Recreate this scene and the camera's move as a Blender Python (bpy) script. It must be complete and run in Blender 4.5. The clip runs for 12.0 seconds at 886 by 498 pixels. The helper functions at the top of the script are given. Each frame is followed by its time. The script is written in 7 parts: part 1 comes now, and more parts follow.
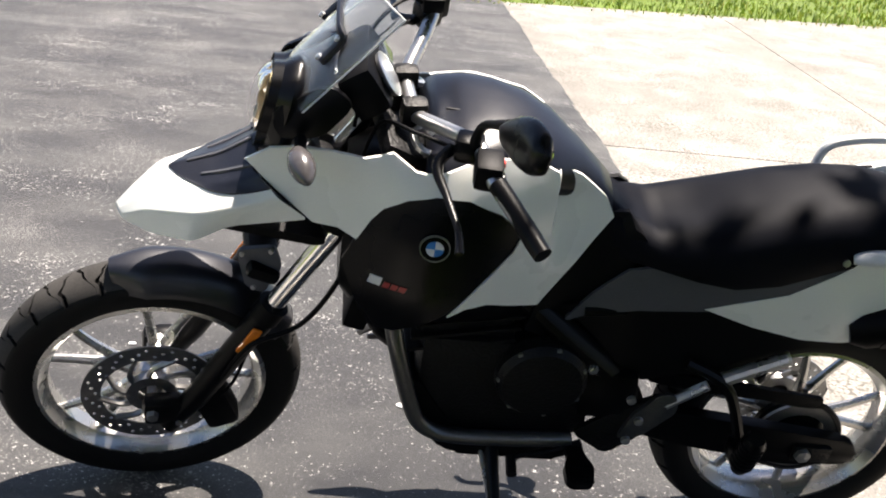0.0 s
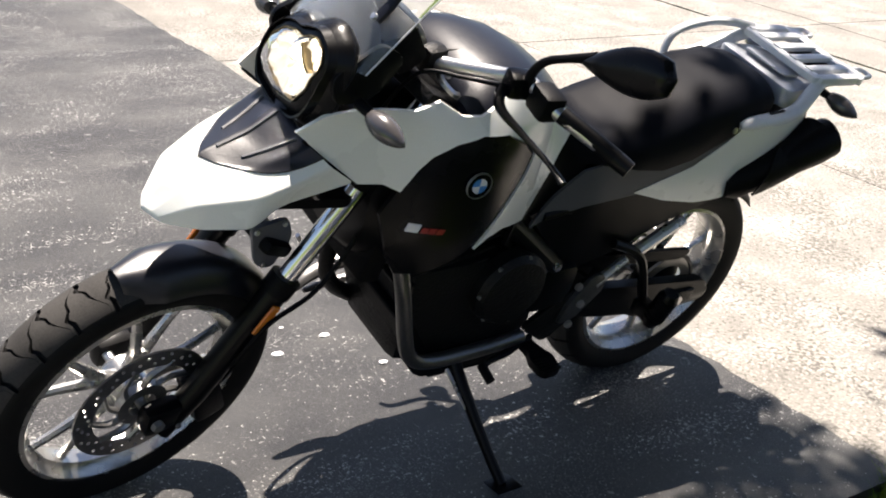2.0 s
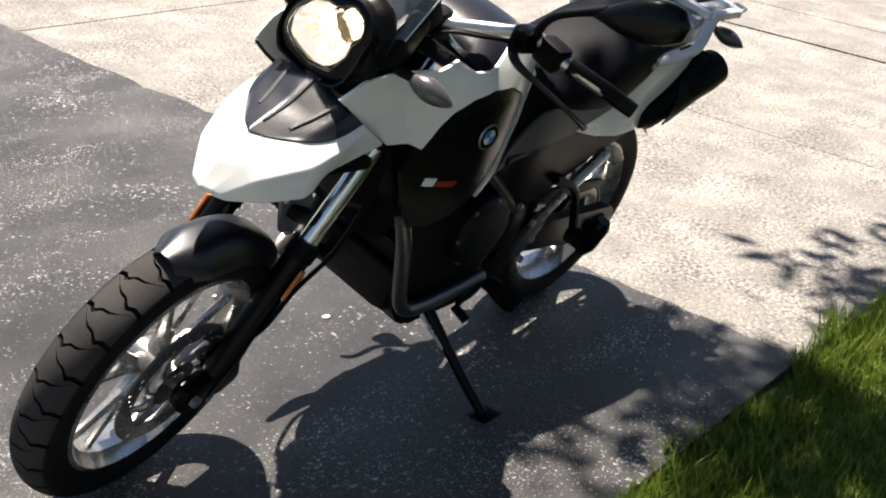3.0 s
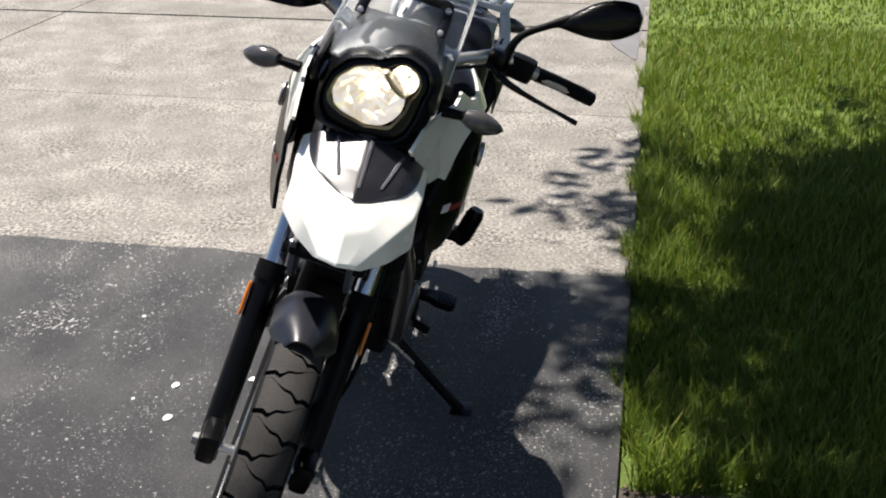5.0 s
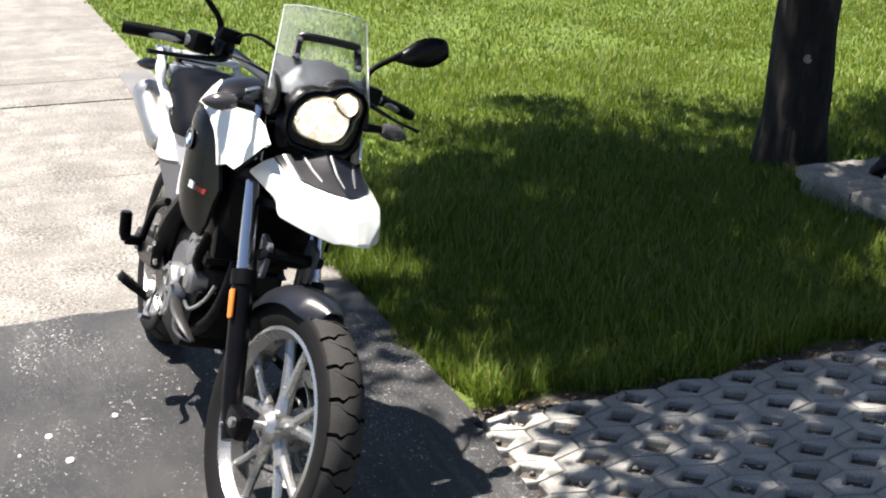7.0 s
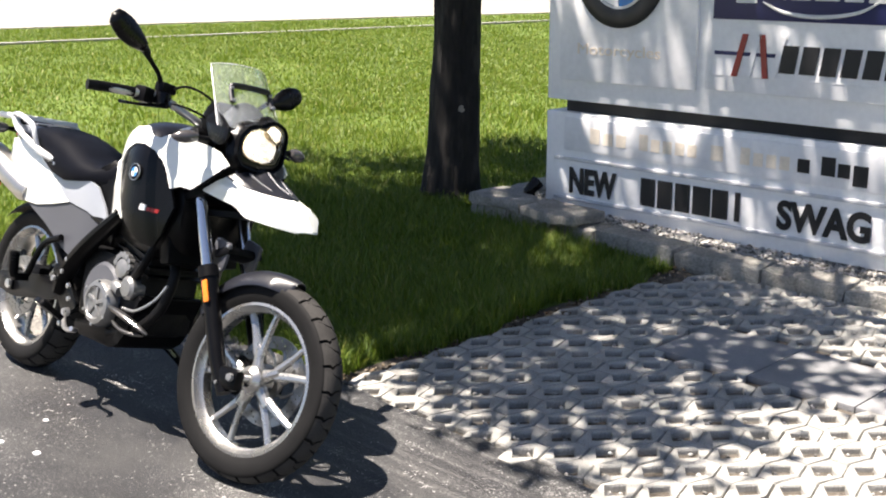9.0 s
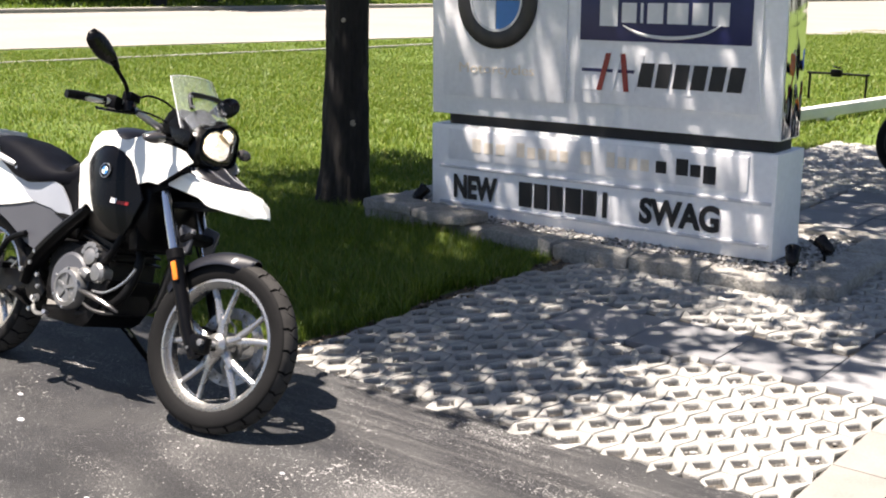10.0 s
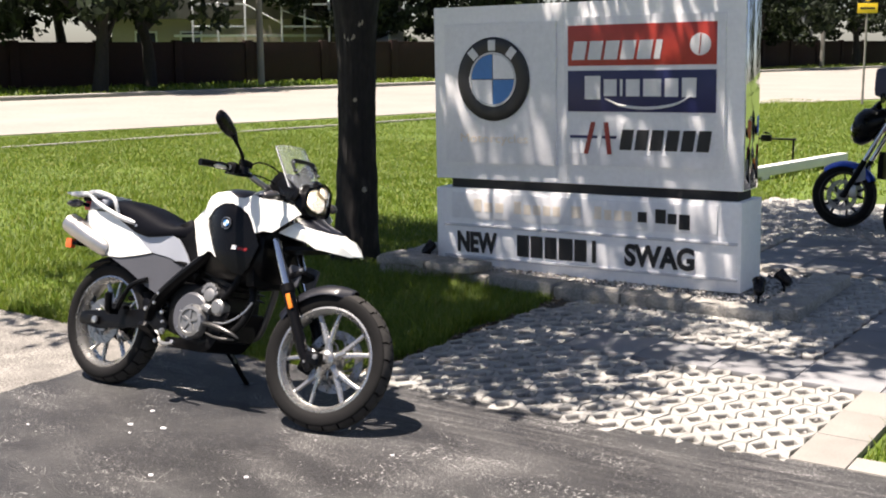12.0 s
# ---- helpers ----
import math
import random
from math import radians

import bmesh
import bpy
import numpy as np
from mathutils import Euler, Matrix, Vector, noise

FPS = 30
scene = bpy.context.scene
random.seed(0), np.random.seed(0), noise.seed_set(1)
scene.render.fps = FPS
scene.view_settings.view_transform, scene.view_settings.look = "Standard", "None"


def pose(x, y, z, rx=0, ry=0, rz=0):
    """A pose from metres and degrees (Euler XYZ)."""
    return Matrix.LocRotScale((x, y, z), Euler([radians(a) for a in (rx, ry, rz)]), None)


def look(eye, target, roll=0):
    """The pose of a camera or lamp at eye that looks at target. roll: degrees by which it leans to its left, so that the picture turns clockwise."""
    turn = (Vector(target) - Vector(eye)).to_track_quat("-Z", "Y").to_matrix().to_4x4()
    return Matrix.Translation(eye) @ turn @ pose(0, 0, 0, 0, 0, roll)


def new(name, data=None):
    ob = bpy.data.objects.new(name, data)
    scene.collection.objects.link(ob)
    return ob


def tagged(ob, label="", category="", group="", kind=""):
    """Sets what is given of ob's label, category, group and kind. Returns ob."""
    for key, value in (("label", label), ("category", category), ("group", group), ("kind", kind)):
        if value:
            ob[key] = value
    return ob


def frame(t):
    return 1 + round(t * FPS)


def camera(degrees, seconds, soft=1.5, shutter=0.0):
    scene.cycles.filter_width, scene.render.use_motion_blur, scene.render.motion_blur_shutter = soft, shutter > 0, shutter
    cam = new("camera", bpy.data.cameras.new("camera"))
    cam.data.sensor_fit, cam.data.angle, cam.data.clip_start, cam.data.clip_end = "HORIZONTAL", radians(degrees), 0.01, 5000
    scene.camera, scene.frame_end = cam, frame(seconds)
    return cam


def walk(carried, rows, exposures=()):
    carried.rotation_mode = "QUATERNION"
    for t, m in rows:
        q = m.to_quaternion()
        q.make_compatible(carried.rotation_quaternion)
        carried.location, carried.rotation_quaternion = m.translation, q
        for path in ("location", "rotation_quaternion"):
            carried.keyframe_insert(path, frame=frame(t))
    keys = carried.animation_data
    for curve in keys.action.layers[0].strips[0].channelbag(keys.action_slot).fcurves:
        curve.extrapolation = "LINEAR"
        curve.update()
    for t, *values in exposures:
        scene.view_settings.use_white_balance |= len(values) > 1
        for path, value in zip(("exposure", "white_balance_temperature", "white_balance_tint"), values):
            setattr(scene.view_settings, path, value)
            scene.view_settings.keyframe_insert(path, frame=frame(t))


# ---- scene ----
cam = camera(40.9, 12.0, 2.0)
PATH = [
    (0, (-0.308, 2.377, 1.609), (-0.545, 0.53, 0.881), 7.3),
    (0.5, (-0.037, 2.268, 1.614), (-0.509, 0.467, 0.883), 8.2),
    (1, (0.288, 2.197, 1.598), (-0.448, 0.479, 0.887), 7.6),
    (1.5, (0.577, 2.126, 1.6), (-0.396, 0.552, 0.842), 8.2),
    (2, (0.808, 2.016, 1.58), (-0.325, 0.563, 0.801), 6.7),
    (2.5, (1.062, 1.873, 1.571), (-0.241, 0.571, 0.793), 9.3),
    (2.7, (1.188, 1.819, 1.575), (-0.185, 0.602, 0.779), 8.0),
    (4.3, (1.725, 0.975, 1.6), (-0.03, 0.393, 0.815), 4.6),
    (4.5, (1.8, 0.93, 1.644), (0.036, 0.437, 0.841), 2.1),
    (5, (1.978, 0.718, 1.64), (0.158, 0.399, 0.875), -0.2),
    (5.5, (2.192, 0.446, 1.647), (0.342, 0.384, 0.889), 0.0),
    (6, (2.34, 0.092, 1.661), (0.47, 0.263, 0.973), -2.2),
    (6.5, (2.452, -0.292, 1.686), (0.611, 0.137, 1.033), -1.0),
    (7, (2.596, -0.624, 1.69), (0.841, 0.082, 1.041), -0.1),
    (7.5, (2.721, -1.02, 1.659), (1.101, -0.051, 0.997), 0.6),
    (7.7, (2.776, -1.174, 1.649), (1.191, -0.134, 1.011), 0.1),
    (9.3, (3.058, -2.386, 1.727), (1.751, -0.947, 1.256), 0.8),
    (9.5, (3.144, -2.538, 1.721), (1.874, -1.058, 1.274), 0.8),
    (10, (3.249, -2.905, 1.735), (2.069, -1.36, 1.268), 1.0),
    (10.5, (3.285, -3.288, 1.722), (2.143, -1.704, 1.29), -0.9),
    (11, (3.334, -3.634, 1.774), (2.227, -2.008, 1.411), -1.2),
    (11.5, (3.408, -3.945, 1.758), (2.269, -2.34, 1.405), -1.7),
    (12, (3.445, -4.199, 1.777), (2.349, -2.561, 1.437), -0.2),
]
EXPOSURES = [(0, 1.72, 6900, 15), (2.7, 1.5, 6900, 15), (4.5, 0.93, 6600, 13), (6.0, 1.0, 6600, 13), (7.0, 1.45, 6600, 13), (7.5, 1.82, 6700, 13), (9.3, 1.6, 6800, 15), (12, 1.31, 6900, 17)]
walk(cam, [(t, look(eye, target, roll)) for t, eye, target, roll in PATH], EXPOSURES)

# ---- light ----
SUN_FROM = Vector((-0.21, -0.25, 1.0)).normalized()
elevation = math.asin(SUN_FROM.z)
azimuth = math.atan2(SUN_FROM.x, SUN_FROM.y)
world = bpy.data.worlds.new("sky")
scene.world = world
world.use_nodes = True
wn = world.node_tree.nodes
sky = wn.new("ShaderNodeTexSky")
sky.sky_type = "NISHITA"
sky.sun_disc = False
sky.sun_elevation = elevation
sky.sun_rotation = azimuth
sky.air_density, sky.dust_density, sky.ozone_density = 0.8, 0.7, 1.0
wn["Background"].inputs["Strength"].default_value = 0.05
world.node_tree.links.new(sky.outputs["Color"], wn["Background"].inputs["Color"])
sun = new("sun", bpy.data.lights.new("sun", "SUN"))
sun.data.energy = 5.0
sun.data.angle = radians(0.6)
sun.data.color = (1.0, 0.95, 0.87)
sun.matrix_world = look(SUN_FROM * 30, (0, 0, 0))

# ---- materials ----


def mat(name, color, rough=0.6, metal=0.0, vary=0.15, scale=6.0, fine=60.0, bump=0.0, bump_scale=None, color2=None, spec=0.5, coat=0.0, rough_vary=0.1, random=0.0, stretch=(1, 1, 1)):
    m = bpy.data.materials.new(name)
    m.use_nodes = True
    nt = m.node_tree
    n, l = nt.nodes, nt.links
    b = n["Principled BSDF"]
    tc = n.new("ShaderNodeTexCoord")
    mp = n.new("ShaderNodeMapping")
    mp.inputs["Scale"].default_value = stretch
    l.new(tc.outputs["Object"], mp.inputs["Vector"])
    big = n.new("ShaderNodeTexNoise")
    big.inputs["Scale"].default_value = scale
    big.inputs["Detail"].default_value = 5
    small = n.new("ShaderNodeTexNoise")
    small.inputs["Scale"].default_value = fine
    small.inputs["Detail"].default_value = 3
    for t in (big, small):
        l.new(mp.outputs["Vector"], t.inputs["Vector"])
    add = n.new("ShaderNodeMath")
    add.operation = "MULTIPLY_ADD"
    l.new(small.outputs["Fac"], add.inputs[0])
    add.inputs[1].default_value = 0.5
    half = n.new("ShaderNodeMath")
    half.operation = "MULTIPLY"
    half.inputs[1].default_value = 0.5
    l.new(big.outputs["Fac"], half.inputs[0])
    l.new(half.outputs[0], add.inputs[2])
    ramp = n.new("ShaderNodeValToRGB")
    c1 = color
    c2 = color2 or tuple(min(1.0, c * (1 + vary)) for c in color)
    c0 = tuple(c * (1 - vary) for c in color) if color2 is None else c1
    ramp.color_ramp.elements[0].position, ramp.color_ramp.elements[1].position = 0.35, 0.65
    ramp.color_ramp.elements[0].color = (*c0, 1)
    ramp.color_ramp.elements[1].color = (*c2, 1)
    l.new(add.outputs[0], ramp.inputs["Fac"])
    out = ramp.outputs["Color"]
    if random:
        info = n.new("ShaderNodeObjectInfo")
        hsv = n.new("ShaderNodeHueSaturation")
        mr = n.new("ShaderNodeMapRange")
        mr.inputs["To Min"].default_value, mr.inputs["To Max"].default_value = 1 - random, 1 + random
        l.new(info.outputs["Random"], mr.inputs["Value"])
        l.new(mr.outputs[0], hsv.inputs["Value"])
        l.new(out, hsv.inputs["Color"])
        out = hsv.outputs["Color"]
    l.new(out, b.inputs["Base Color"])
    rr = n.new("ShaderNodeMapRange")
    rr.inputs["To Min"].default_value = max(0.02, rough - rough_vary)
    rr.inputs["To Max"].default_value = min(1.0, rough + rough_vary)
    l.new(big.outputs["Fac"], rr.inputs["Value"])
    l.new(rr.outputs[0], b.inputs["Roughness"])
    b.inputs["Metallic"].default_value = metal
    b.inputs["Specular IOR Level"].default_value = spec
    b.inputs["Coat Weight"].default_value = coat
    b.inputs["Coat Roughness"].default_value = 0.08
    if bump:
        bt = small
        if bump_scale:
            bt = n.new("ShaderNodeTexNoise")
            bt.inputs["Scale"].default_value = bump_scale
            bt.inputs["Detail"].default_value = 4
            l.new(mp.outputs["Vector"], bt.inputs["Vector"])
        bp = n.new("ShaderNodeBump")
        bp.inputs["Strength"].default_value = bump
        bp.inputs["Distance"].default_value = 0.01
        l.new(bt.outputs["Fac"], bp.inputs["Height"])
        l.new(bp.outputs["Normal"], b.inputs["Normal"])
    return m


def blend_noise(m, color, scale, low, high, rough=None, stretch=(1, 1, 1), detail=6.0):
    """Lay patches of another colour over a material, by a noise between two thresholds."""
    nt = m.node_tree
    n, l = nt.nodes, nt.links
    b = n["Principled BSDF"]
    tc = n.new("ShaderNodeTexCoord")
    mp = n.new("ShaderNodeMapping")
    mp.inputs["Scale"].default_value = stretch
    l.new(tc.outputs["Object"], mp.inputs["Vector"])
    t = n.new("ShaderNodeTexNoise")
    t.inputs["Scale"].default_value = scale
    t.inputs["Detail"].default_value = detail
    l.new(mp.outputs["Vector"], t.inputs["Vector"])
    r = n.new("ShaderNodeMapRange")
    r.inputs["From Min"].default_value, r.inputs["From Max"].default_value = low, high
    l.new(t.outputs["Fac"], r.inputs["Value"])
    mix = n.new("ShaderNodeMix")
    mix.data_type = "RGBA"
    old = b.inputs["Base Color"].links[0].from_socket
    l.new(r.outputs[0], mix.inputs["Factor"])
    l.new(old, mix.inputs["A"])
    mix.inputs["B"].default_value = (*color, 1)
    l.new(mix.outputs["Result"], b.inputs["Base Color"])
    return m


def speckle(m, color, fine, level, coarse, stretch=(1, 1, 1)):
    """Small specks of grain and painted glints, gathered in patches or, stretched, in streaks."""
    nt = m.node_tree
    n, l = nt.nodes, nt.links
    b = n["Principled BSDF"]
    tc = n.new("ShaderNodeTexCoord")
    a, c = n.new("ShaderNodeTexNoise"), n.new("ShaderNodeTexNoise")
    mp = n.new("ShaderNodeMapping")
    mp.inputs["Scale"].default_value = stretch
    l.new(tc.outputs["Object"], mp.inputs["Vector"])
    for t, s, d, way in ((a, fine, 2.0, tc.outputs["Object"]), (c, coarse, 6.0, mp.outputs["Vector"])):
        t.inputs["Scale"].default_value, t.inputs["Detail"].default_value = s, d
        l.new(way, t.inputs["Vector"])
    lift = n.new("ShaderNodeMath")
    lift.operation = "MULTIPLY_ADD"
    l.new(c.outputs["Fac"], lift.inputs[0])
    lift.inputs[1].default_value = 0.55
    l.new(a.outputs["Fac"], lift.inputs[2])
    r = n.new("ShaderNodeMapRange")
    r.inputs["From Min"].default_value, r.inputs["From Max"].default_value = level + 0.27, level + 0.33
    l.new(lift.outputs[0], r.inputs["Value"])
    mix = n.new("ShaderNodeMix")
    mix.data_type = "RGBA"
    l.new(r.outputs[0], mix.inputs["Factor"])
    l.new(b.inputs["Base Color"].links[0].from_socket, mix.inputs["A"])
    mix.inputs["B"].default_value = (*color, 1)
    l.new(mix.outputs["Result"], b.inputs["Base Color"])


def drag_dust(m, color):
    """Pale scuffed streaks that run beside the paver edge."""
    nt = m.node_tree
    n, l = nt.nodes, nt.links
    b = n["Principled BSDF"]
    tc, mp, sp = n.new("ShaderNodeTexCoord"), n.new("ShaderNodeMapping"), n.new("ShaderNodeSeparateXYZ")
    mp.inputs["Scale"].default_value = (1.6, 26.0, 1.0)
    mp.inputs["Rotation"].default_value = (0, 0, 0.05)
    l.new(tc.outputs["Object"], mp.inputs["Vector"])
    l.new(tc.outputs["Object"], sp.inputs[0])
    t, g = n.new("ShaderNodeTexNoise"), n.new("ShaderNodeTexNoise")
    t.inputs["Scale"].default_value, t.inputs["Detail"].default_value = 1.0, 8.0
    g.inputs["Scale"].default_value, g.inputs["Detail"].default_value = 120.0, 3.0
    l.new(mp.outputs["Vector"], t.inputs["Vector"])
    l.new(tc.outputs["Object"], g.inputs["Vector"])
    band, streak, grit = n.new("ShaderNodeMapRange"), n.new("ShaderNodeMapRange"), n.new("ShaderNodeMapRange")
    band.inputs["From Min"].default_value, band.inputs["From Max"].default_value = -0.15, 0.5
    l.new(sp.outputs["Y"], band.inputs["Value"])
    streak.inputs["From Min"].default_value, streak.inputs["From Max"].default_value = 0.46, 0.68
    l.new(t.outputs["Fac"], streak.inputs["Value"])
    grit.inputs["From Min"].default_value, grit.inputs["From Max"].default_value = 0.36, 0.64
    l.new(g.outputs["Fac"], grit.inputs["Value"])
    away = n.new("ShaderNodeMapRange")
    away.inputs["From Min"].default_value, away.inputs["From Max"].default_value = -0.6, 0.3
    l.new(sp.outputs["X"], away.inputs["Value"])
    mul = band.outputs[0]
    for other in (streak, grit, away):
        k = n.new("ShaderNodeMath")
        k.operation = "MULTIPLY"
        l.new(mul, k.inputs[0])
        l.new(other.outputs[0], k.inputs[1])
        mul = k.outputs[0]
    mix = n.new("ShaderNodeMix")
    mix.data_type = "RGBA"
    l.new(mul, mix.inputs["Factor"])
    l.new(b.inputs["Base Color"].links[0].from_socket, mix.inputs["A"])
    mix.inputs["B"].default_value = (*color, 1)
    l.new(mix.outputs["Result"], b.inputs["Base Color"])


def glass(name, color=(1, 1, 1), rough=0.02, ior=1.45):
    m = bpy.data.materials.new(name)
    m.use_nodes = True
    b = m.node_tree.nodes["Principled BSDF"]
    b.inputs["Base Color"].default_value = (*color, 1)
    b.inputs["Roughness"].default_value = rough
    b.inputs["Transmission Weight"].default_value = 1.0
    b.inputs["IOR"].default_value = ior
    return m


def glow(name, color, strength):
    m = bpy.data.materials.new(name)
    m.use_nodes = True
    b = m.node_tree.nodes["Principled BSDF"]
    b.inputs["Base Color"].default_value = (0.8, 0.8, 0.78, 1)
    b.inputs["Emission Color"].default_value = (*color, 1)
    b.inputs["Emission Strength"].default_value = strength
    return m


M_ASPHALT = mat("sealed asphalt", (0.025, 0.025, 0.0265), 0.54, vary=0.35, scale=1.6, fine=420, bump=0.6, rough_vary=0.12, spec=0.4)
blend_noise(M_ASPHALT, (0.085, 0.084, 0.081), 1.9, 0.42, 0.8, stretch=(0.8, 1.7, 1), detail=12.0)
drag_dust(M_ASPHALT, (0.2, 0.195, 0.185))
# sun glints on the aggregate, painted in as pale specks
speckle(M_ASPHALT, (0.24, 0.236, 0.226), 170.0, 0.65, 1.7)
speckle(M_ASPHALT, (0.4, 0.392, 0.376), 80.0, 0.695, 2.4)
speckle(M_ASPHALT, (0.36, 0.353, 0.338), 120.0, 0.67, 1.7, (1.0, 3.4, 1))
speckle(M_ASPHALT, (0.2, 0.197, 0.19), 34.0, 0.725, 2.0, (0.7, 3.0, 1))
M_CONCRETE = mat("worn concrete", (0.19, 0.18, 0.163), 0.85, vary=0.32, scale=7.0, fine=95, bump=0.5)
speckle(M_CONCRETE, (0.33, 0.315, 0.285), 75.0, 0.55, 4.0)
speckle(M_CONCRETE, (0.1, 0.093, 0.082), 60.0, 0.57, 3.0)
blend_noise(M_CONCRETE, (0.14, 0.132, 0.117), 0.9, 0.5, 0.8, stretch=(1.6, 0.6, 1), detail=10.0)
M_ROAD = mat("pale road concrete", (0.27, 0.25, 0.22), 0.85, vary=0.14, scale=0.4, fine=8, bump=0.1)
M_PATCH = mat("old grey asphalt patch", (0.14, 0.14, 0.145), 0.8, vary=0.25, scale=3, fine=160, bump=0.4)
M_PAVER = mat("weathered grey paver concrete", (0.33, 0.323, 0.298), 0.85, vary=0.3, scale=9, fine=150, bump=0.45, random=0.12)
M_SLAB = mat("smooth grey paving slab", (0.22, 0.222, 0.228), 0.8, vary=0.14, scale=4, fine=120, bump=0.25, random=0.14)
M_BORDER = mat("pale border concrete", (0.27, 0.255, 0.23), 0.85, vary=0.12, scale=5, fine=90, bump=0.3, random=0.08)
M_STONE = mat("rough kerb stone", (0.31, 0.295, 0.265), 0.9, vary=0.4, scale=11, fine=70, bump=0.9, random=0.18)
M_SOIL = mat("dark soil", (0.105, 0.09, 0.073), 0.95, vary=0.5, scale=30, fine=180, bump=1.0)
M_TURF = mat("turf under the blades", (0.085, 0.13, 0.016), 0.95, vary=0.45, scale=3, fine=60, bump=0.6)
M_GRAVEL = mat("pale and dark gravel", (0.4, 0.385, 0.36), 0.85, vary=0.3, scale=40, fine=200, bump=0.3)


def island_colours(name, stops, rough=0.6, trans=0.0):
    m = bpy.data.materials.new(name)
    m.use_nodes = True
    nt = m.node_tree
    n, l = nt.nodes, nt.links
    b = n["Principled BSDF"]
    geo = n.new("ShaderNodeNewGeometry")
    ramp = n.new("ShaderNodeValToRGB")
    e = ramp.color_ramp.elements
    while len(e) < len(stops):
        e.new(0.5)
    for k, (p, c) in enumerate(stops):
        e[k].position, e[k].color = p, (*c, 1)
    l.new(geo.outputs["Random Per Island"], ramp.inputs["Fac"])
    l.new(ramp.outputs["Color"], b.inputs["Base Color"])
    b.inputs["Roughness"].default_value = rough
    if trans:
        tr = n.new("ShaderNodeBsdfTranslucent")
        l.new(ramp.outputs["Color"], tr.inputs["Color"])
        mx = n.new("ShaderNodeMixShader")
        mx.inputs[0].default_value = trans
        l.new(b.outputs[0], mx.inputs[1])
        l.new(tr.outputs[0], mx.inputs[2])
        l.new(mx.outputs[0], n["Material Output"].inputs["Surface"])
    return m


M_BLADE = island_colours("grass blades", [(0.0, (0.065, 0.115, 0.009)), (0.45, (0.12, 0.195, 0.014)), (0.8, (0.18, 0.245, 0.021)), (0.94, (0.225, 0.265, 0.036)), (1.0, (0.34, 0.31, 0.1))], 0.55, 0.3)
M_PEBBLE = island_colours("mixed pebbles", [(0.0, (0.08, 0.075, 0.07)), (0.35, (0.2, 0.19, 0.17)), (0.7, (0.4, 0.385, 0.36)), (1.0, (0.62, 0.6, 0.57))], 0.8)
M_LITTER = island_colours("dry leaf bits", [(0.0, (0.05, 0.035, 0.022)), (0.5, (0.16, 0.115, 0.07)), (0.85, (0.3, 0.23, 0.15)), (1.0, (0.45, 0.42, 0.37))], 0.9)
M_LEAF = island_colours("oak leaves", [(0.0, (0.02, 0.045, 0.01)), (0.5, (0.045, 0.085, 0.018)), (1.0, (0.1, 0.14, 0.035))], 0.5, 0.25)
# leaf colours lowered: shade inside the far crowns is put into them
M_FARLEAF = island_colours("far leaves with shade in colour", [(0.0, (0.004, 0.009, 0.003)), (0.6, (0.01, 0.02, 0.005)), (1.0, (0.03, 0.046, 0.012))], 0.95, 0.05)
M_BARK = mat("dark furrowed bark", (0.013, 0.011, 0.0098), 0.95, vary=0.5, scale=5, fine=40, bump=1.0, bump_scale=18, stretch=(1, 1, 0.3))
blend_noise(M_BARK, (0.06, 0.053, 0.046), 9.0, 0.58, 0.78, stretch=(1, 1, 0.3), detail=8.0)
# far bark darkened as well, for the shade under the crowns
M_FARBARK = mat("grey bark darkened for shade", (0.025, 0.022, 0.019), 0.95, vary=0.4, scale=4, fine=30, bump=1.0, stretch=(1, 1, 0.3))
M_CUT = mat("healed pruning cut", (0.3, 0.27, 0.22), 0.9, vary=0.3, scale=20, fine=90, bump=0.4)
# brick lowered to near black: tree shade on the wall is in the colour
M_WALLRED = mat("red brick wall darkened for shade", (0.022, 0.009, 0.0075), 0.9, vary=0.3, scale=2, fine=20, bump=0.4)
M_WHITE = mat("painted white sign sheet", (0.9, 0.9, 0.9), 0.45, vary=0.05, scale=2.5, fine=30, bump=0.02, rough_vary=0.08)
M_SIGNGREY = mat("pale grey sign panel", (0.82, 0.82, 0.83), 0.4, vary=0.06, scale=3, fine=30, bump=0.02)
M_BLACKGAP = mat("black recess paint", (0.01, 0.01, 0.012), 0.6, vary=0.2)
M_RED = mat("red sign vinyl", (0.4, 0.035, 0.022), 0.4, vary=0.08, scale=3, fine=25)
M_NAVY = mat("navy sign vinyl", (0.012, 0.016, 0.085), 0.4, vary=0.1, scale=3, fine=25)
M_SKYBLUE = mat("light blue vinyl", (0.035, 0.2, 0.52), 0.4, vary=0.06, scale=3, fine=25)
M_PALE = mat("off-white vinyl", (0.72, 0.72, 0.72), 0.45, vary=0.05, scale=3, fine=25)
M_INK = mat("black letter plastic", (0.012, 0.012, 0.014), 0.45, vary=0.2, scale=8, fine=60)
M_FADED = mat("sun-faded cream letter vinyl", (0.83, 0.74, 0.62), 0.55, vary=0.08, scale=12, fine=60)
M_STEEL = mat("polished stainless sheet", (0.75, 0.75, 0.76), 0.06, 1.0, vary=0.04, scale=2, fine=20, rough_vary=0.03)
M_ACRYL = mat("clear-edged sign trim", (0.6, 0.61, 0.63), 0.25, vary=0.04)

